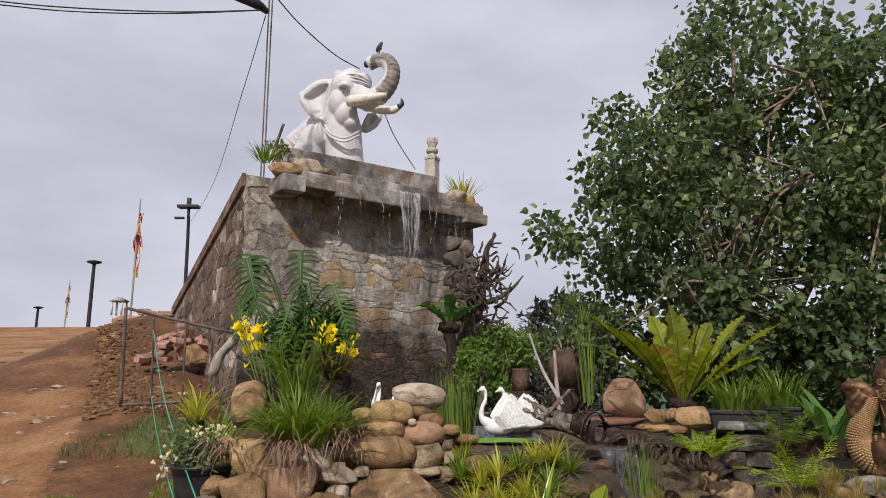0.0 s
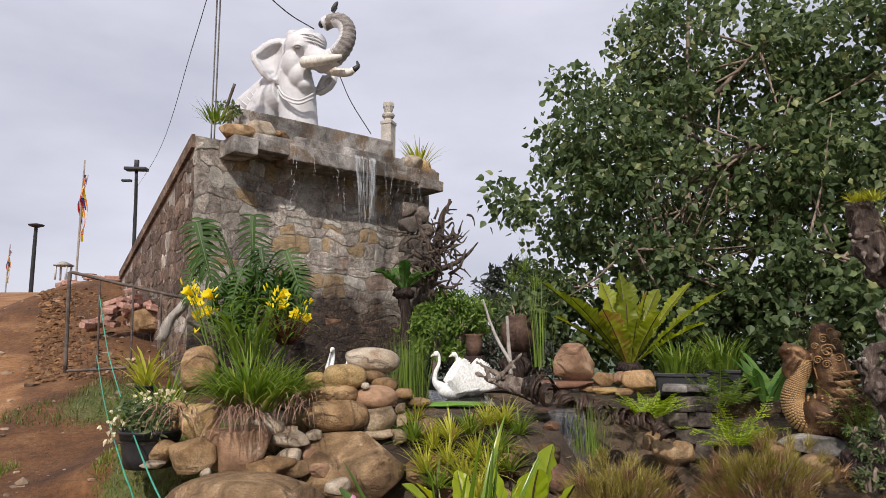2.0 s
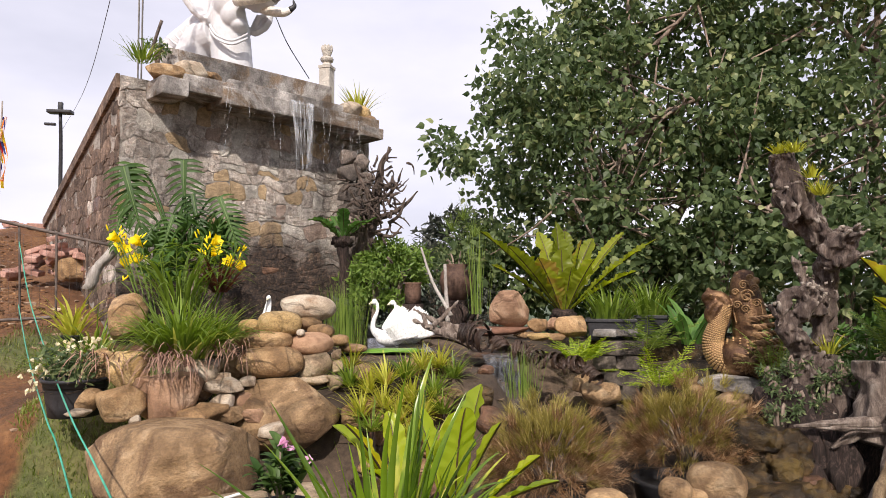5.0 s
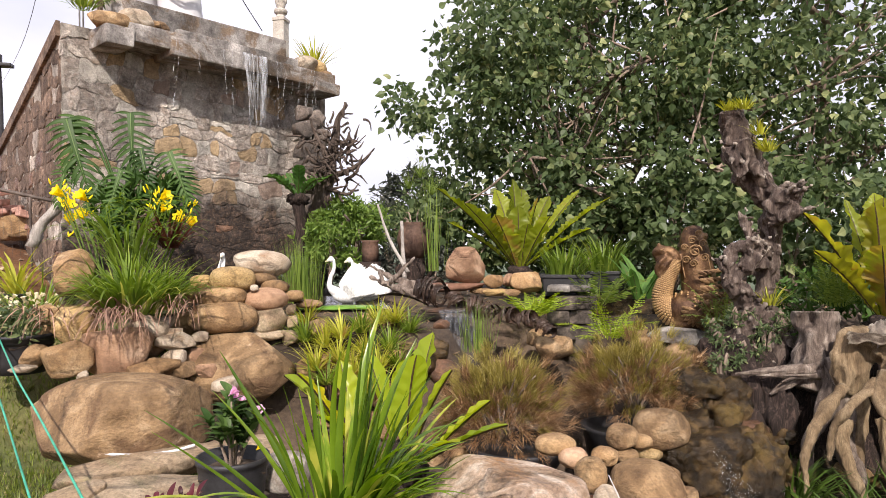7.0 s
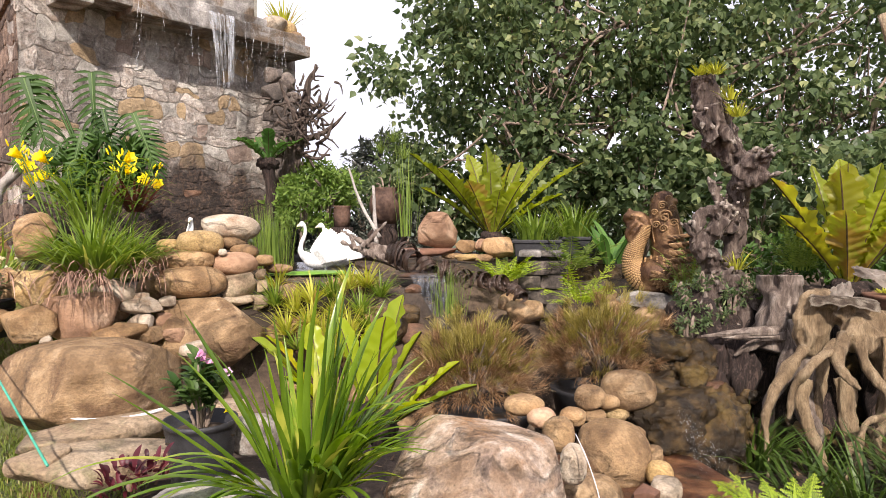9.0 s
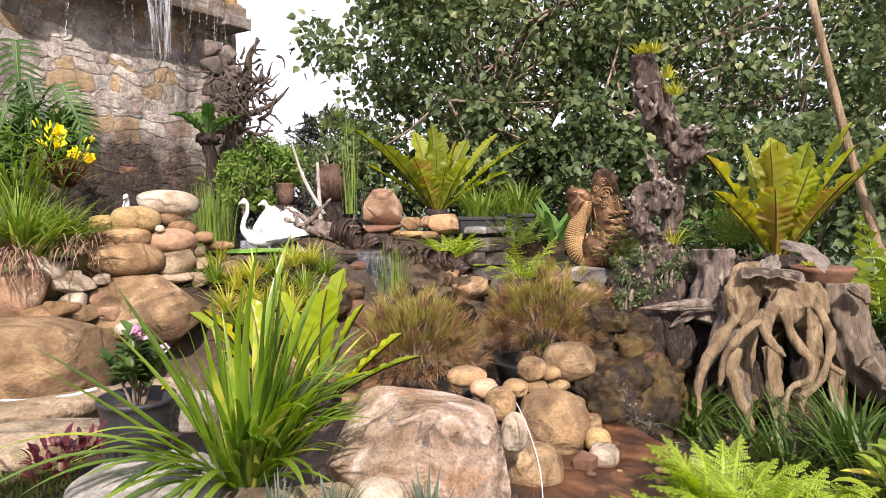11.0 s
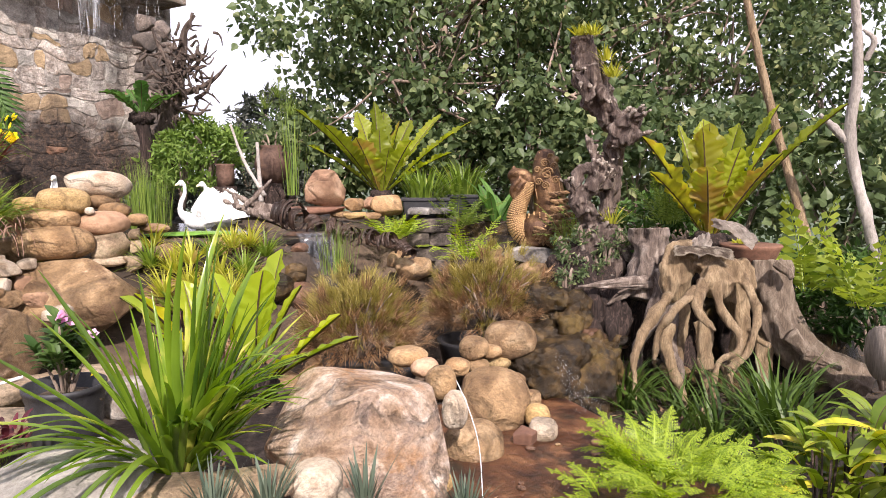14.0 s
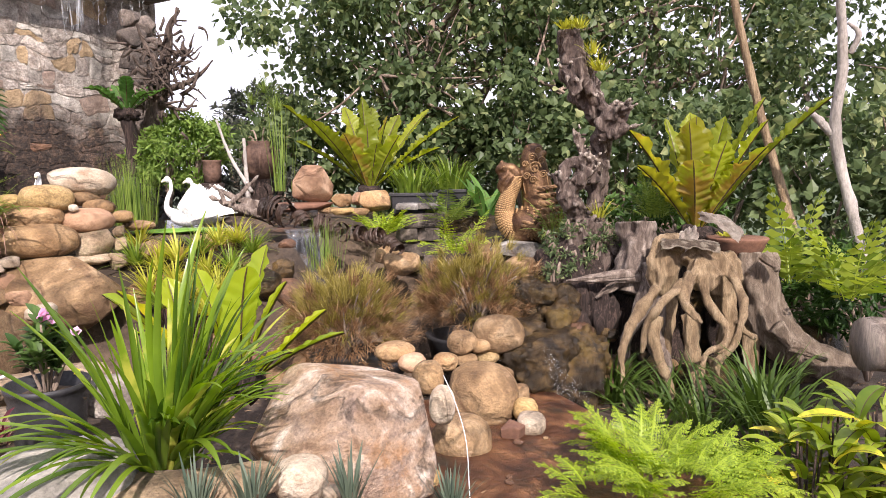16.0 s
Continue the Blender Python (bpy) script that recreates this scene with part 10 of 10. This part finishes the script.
# white spray where the stream runs between the rocks
EDGE_A = spline([Vector(p) for p in ((1.917, 2.789, 0.510), (1.891, 2.707, 0.453), (1.891, 2.633, 0.382), (1.863, 2.570, 0.293))], 26)
EDGE_B = spline([Vector(p) for p in ((1.949, 2.776, 0.510), (1.964, 2.676, 0.453), (1.998, 2.588, 0.382), (2.009, 2.509, 0.293))], 26)
sp_ = bmesh.new()
for k in range(230):
    i = int(25 * rg.random() ** 0.7)
    q = EDGE_A[i].lerp(EDGE_B[i], rg.random())
    blob(sp_, q + Vector((-0.3, -0.9, 0.3)) * rg.uniform(0.008, 0.03) + Vector((0, 0, rg.gauss(0, 0.01))), (0.0009, 0.0009, 0.0010 + 0.003 * rg.random() ** 2), sub=1)
solo("stream_spray", sp_, M_DROP, (0, 0, 0), "white spray of water running between wet rocks", "water", kind="stuff")
bm = bmesh.new()
tube(bm, [Vector(p) - Vector((1.123, 2.210, 0.651)) for p in ((1.123, 2.210, 0.651), (1.108, 2.081, 0.597), (1.082, 1.938, 0.511), (0.978, 1.699, 0.428))], [0.0019, 0.0019], 6, steps=20)
solo("white_tube", bm, M_WHITE, (1.123, 2.210, 0.651), "thin white plastic tube draped over the stones", "tube")
bm = bmesh.new()
tube(bm, [Vector(p) - Vector((-0.768, 3.012, 0.612)) for p in ((-0.768, 3.012, 0.612), (-0.613, 2.995, 0.600), (-0.476, 2.973, 0.611), (-0.379, 2.994, 0.627))], [0.006, 0.007], 6, steps=16)
solo("white_tube", bm, M_WHITE, (-0.768, 3.012, 0.612), "thin white plastic pipe along the flagstones", "tube")
# algae mat beside the swans
bm = bmesh.new()
blob(bm, (0, 0, 0), (0.34, 0.13, 0.02), lump=0.2, freq=3)
solo("algae_mat", bm, leafy("algae", (0.06, 0.16, 0.015), (0.13, 0.28, 0.03), glow=0.1, scale=20), (0.391, 5.608, 0.957), "flat bright green algae mat at the pool edge", "algae")


# ---- the stones of the walls ----
rg = random.Random(41)
for parent, cell_list, base_z, which in STONES:
    for cx, cy, poly in cell_list:
        poly = [(x + 0.055 * noise.noise(Vector((x * 3.7, y * 3.7, 1.0))) + 0.02 * noise.noise(Vector((x * 9, y * 9, 6.0))), y + 0.075 * noise.noise(Vector((x * 3.1, y * 3.1, 3.0))) + 0.025 * noise.noise(Vector((x * 9, y * 9, 8.0)))) for x, y in poly]
        cx, cy = sum(p[0] for p in poly) / len(poly), sum(p[1] for p in poly) / len(poly)
        z = base_z + cy
        if which == "side":
            top = SC_TOP + (WALL_TOP - SC_TOP) * (cx / S_LEN) - 0.10
            if max(p[1] for p in poly) + base_z > top + 0.05 or z < 1.0:
                continue
        else:
            if z > WALL_TOP - 0.05:
                continue
        low = smooth(2.45, 1.65, z) if which == "front" else 0.0
        r = rg.random()
        if rg.random() < 0.05:
            continue
        mat = M_STONE_RUST if low > 0.5 and r > 0.93 else M_STONE_TAN if r < 0.15 else M_STONE_PALE if r < 0.30 else M_STONE_ROSE if r < 0.36 else M_STONE
        if which == "side":
            mat = M_STONE_SIDE if r < 0.85 else M_STONE_RUST if r < 0.93 else M_STONE
        me = stone_mesh(poly, cx, cy, rg.uniform(0.005, 0.012) * (1 - 0.3 * low), rg.uniform(0.001, 0.005), rg, mat)
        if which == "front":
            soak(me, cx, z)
        part("stone", me, None, parent, m=Matrix.Translation((cx, -0.001, z)))
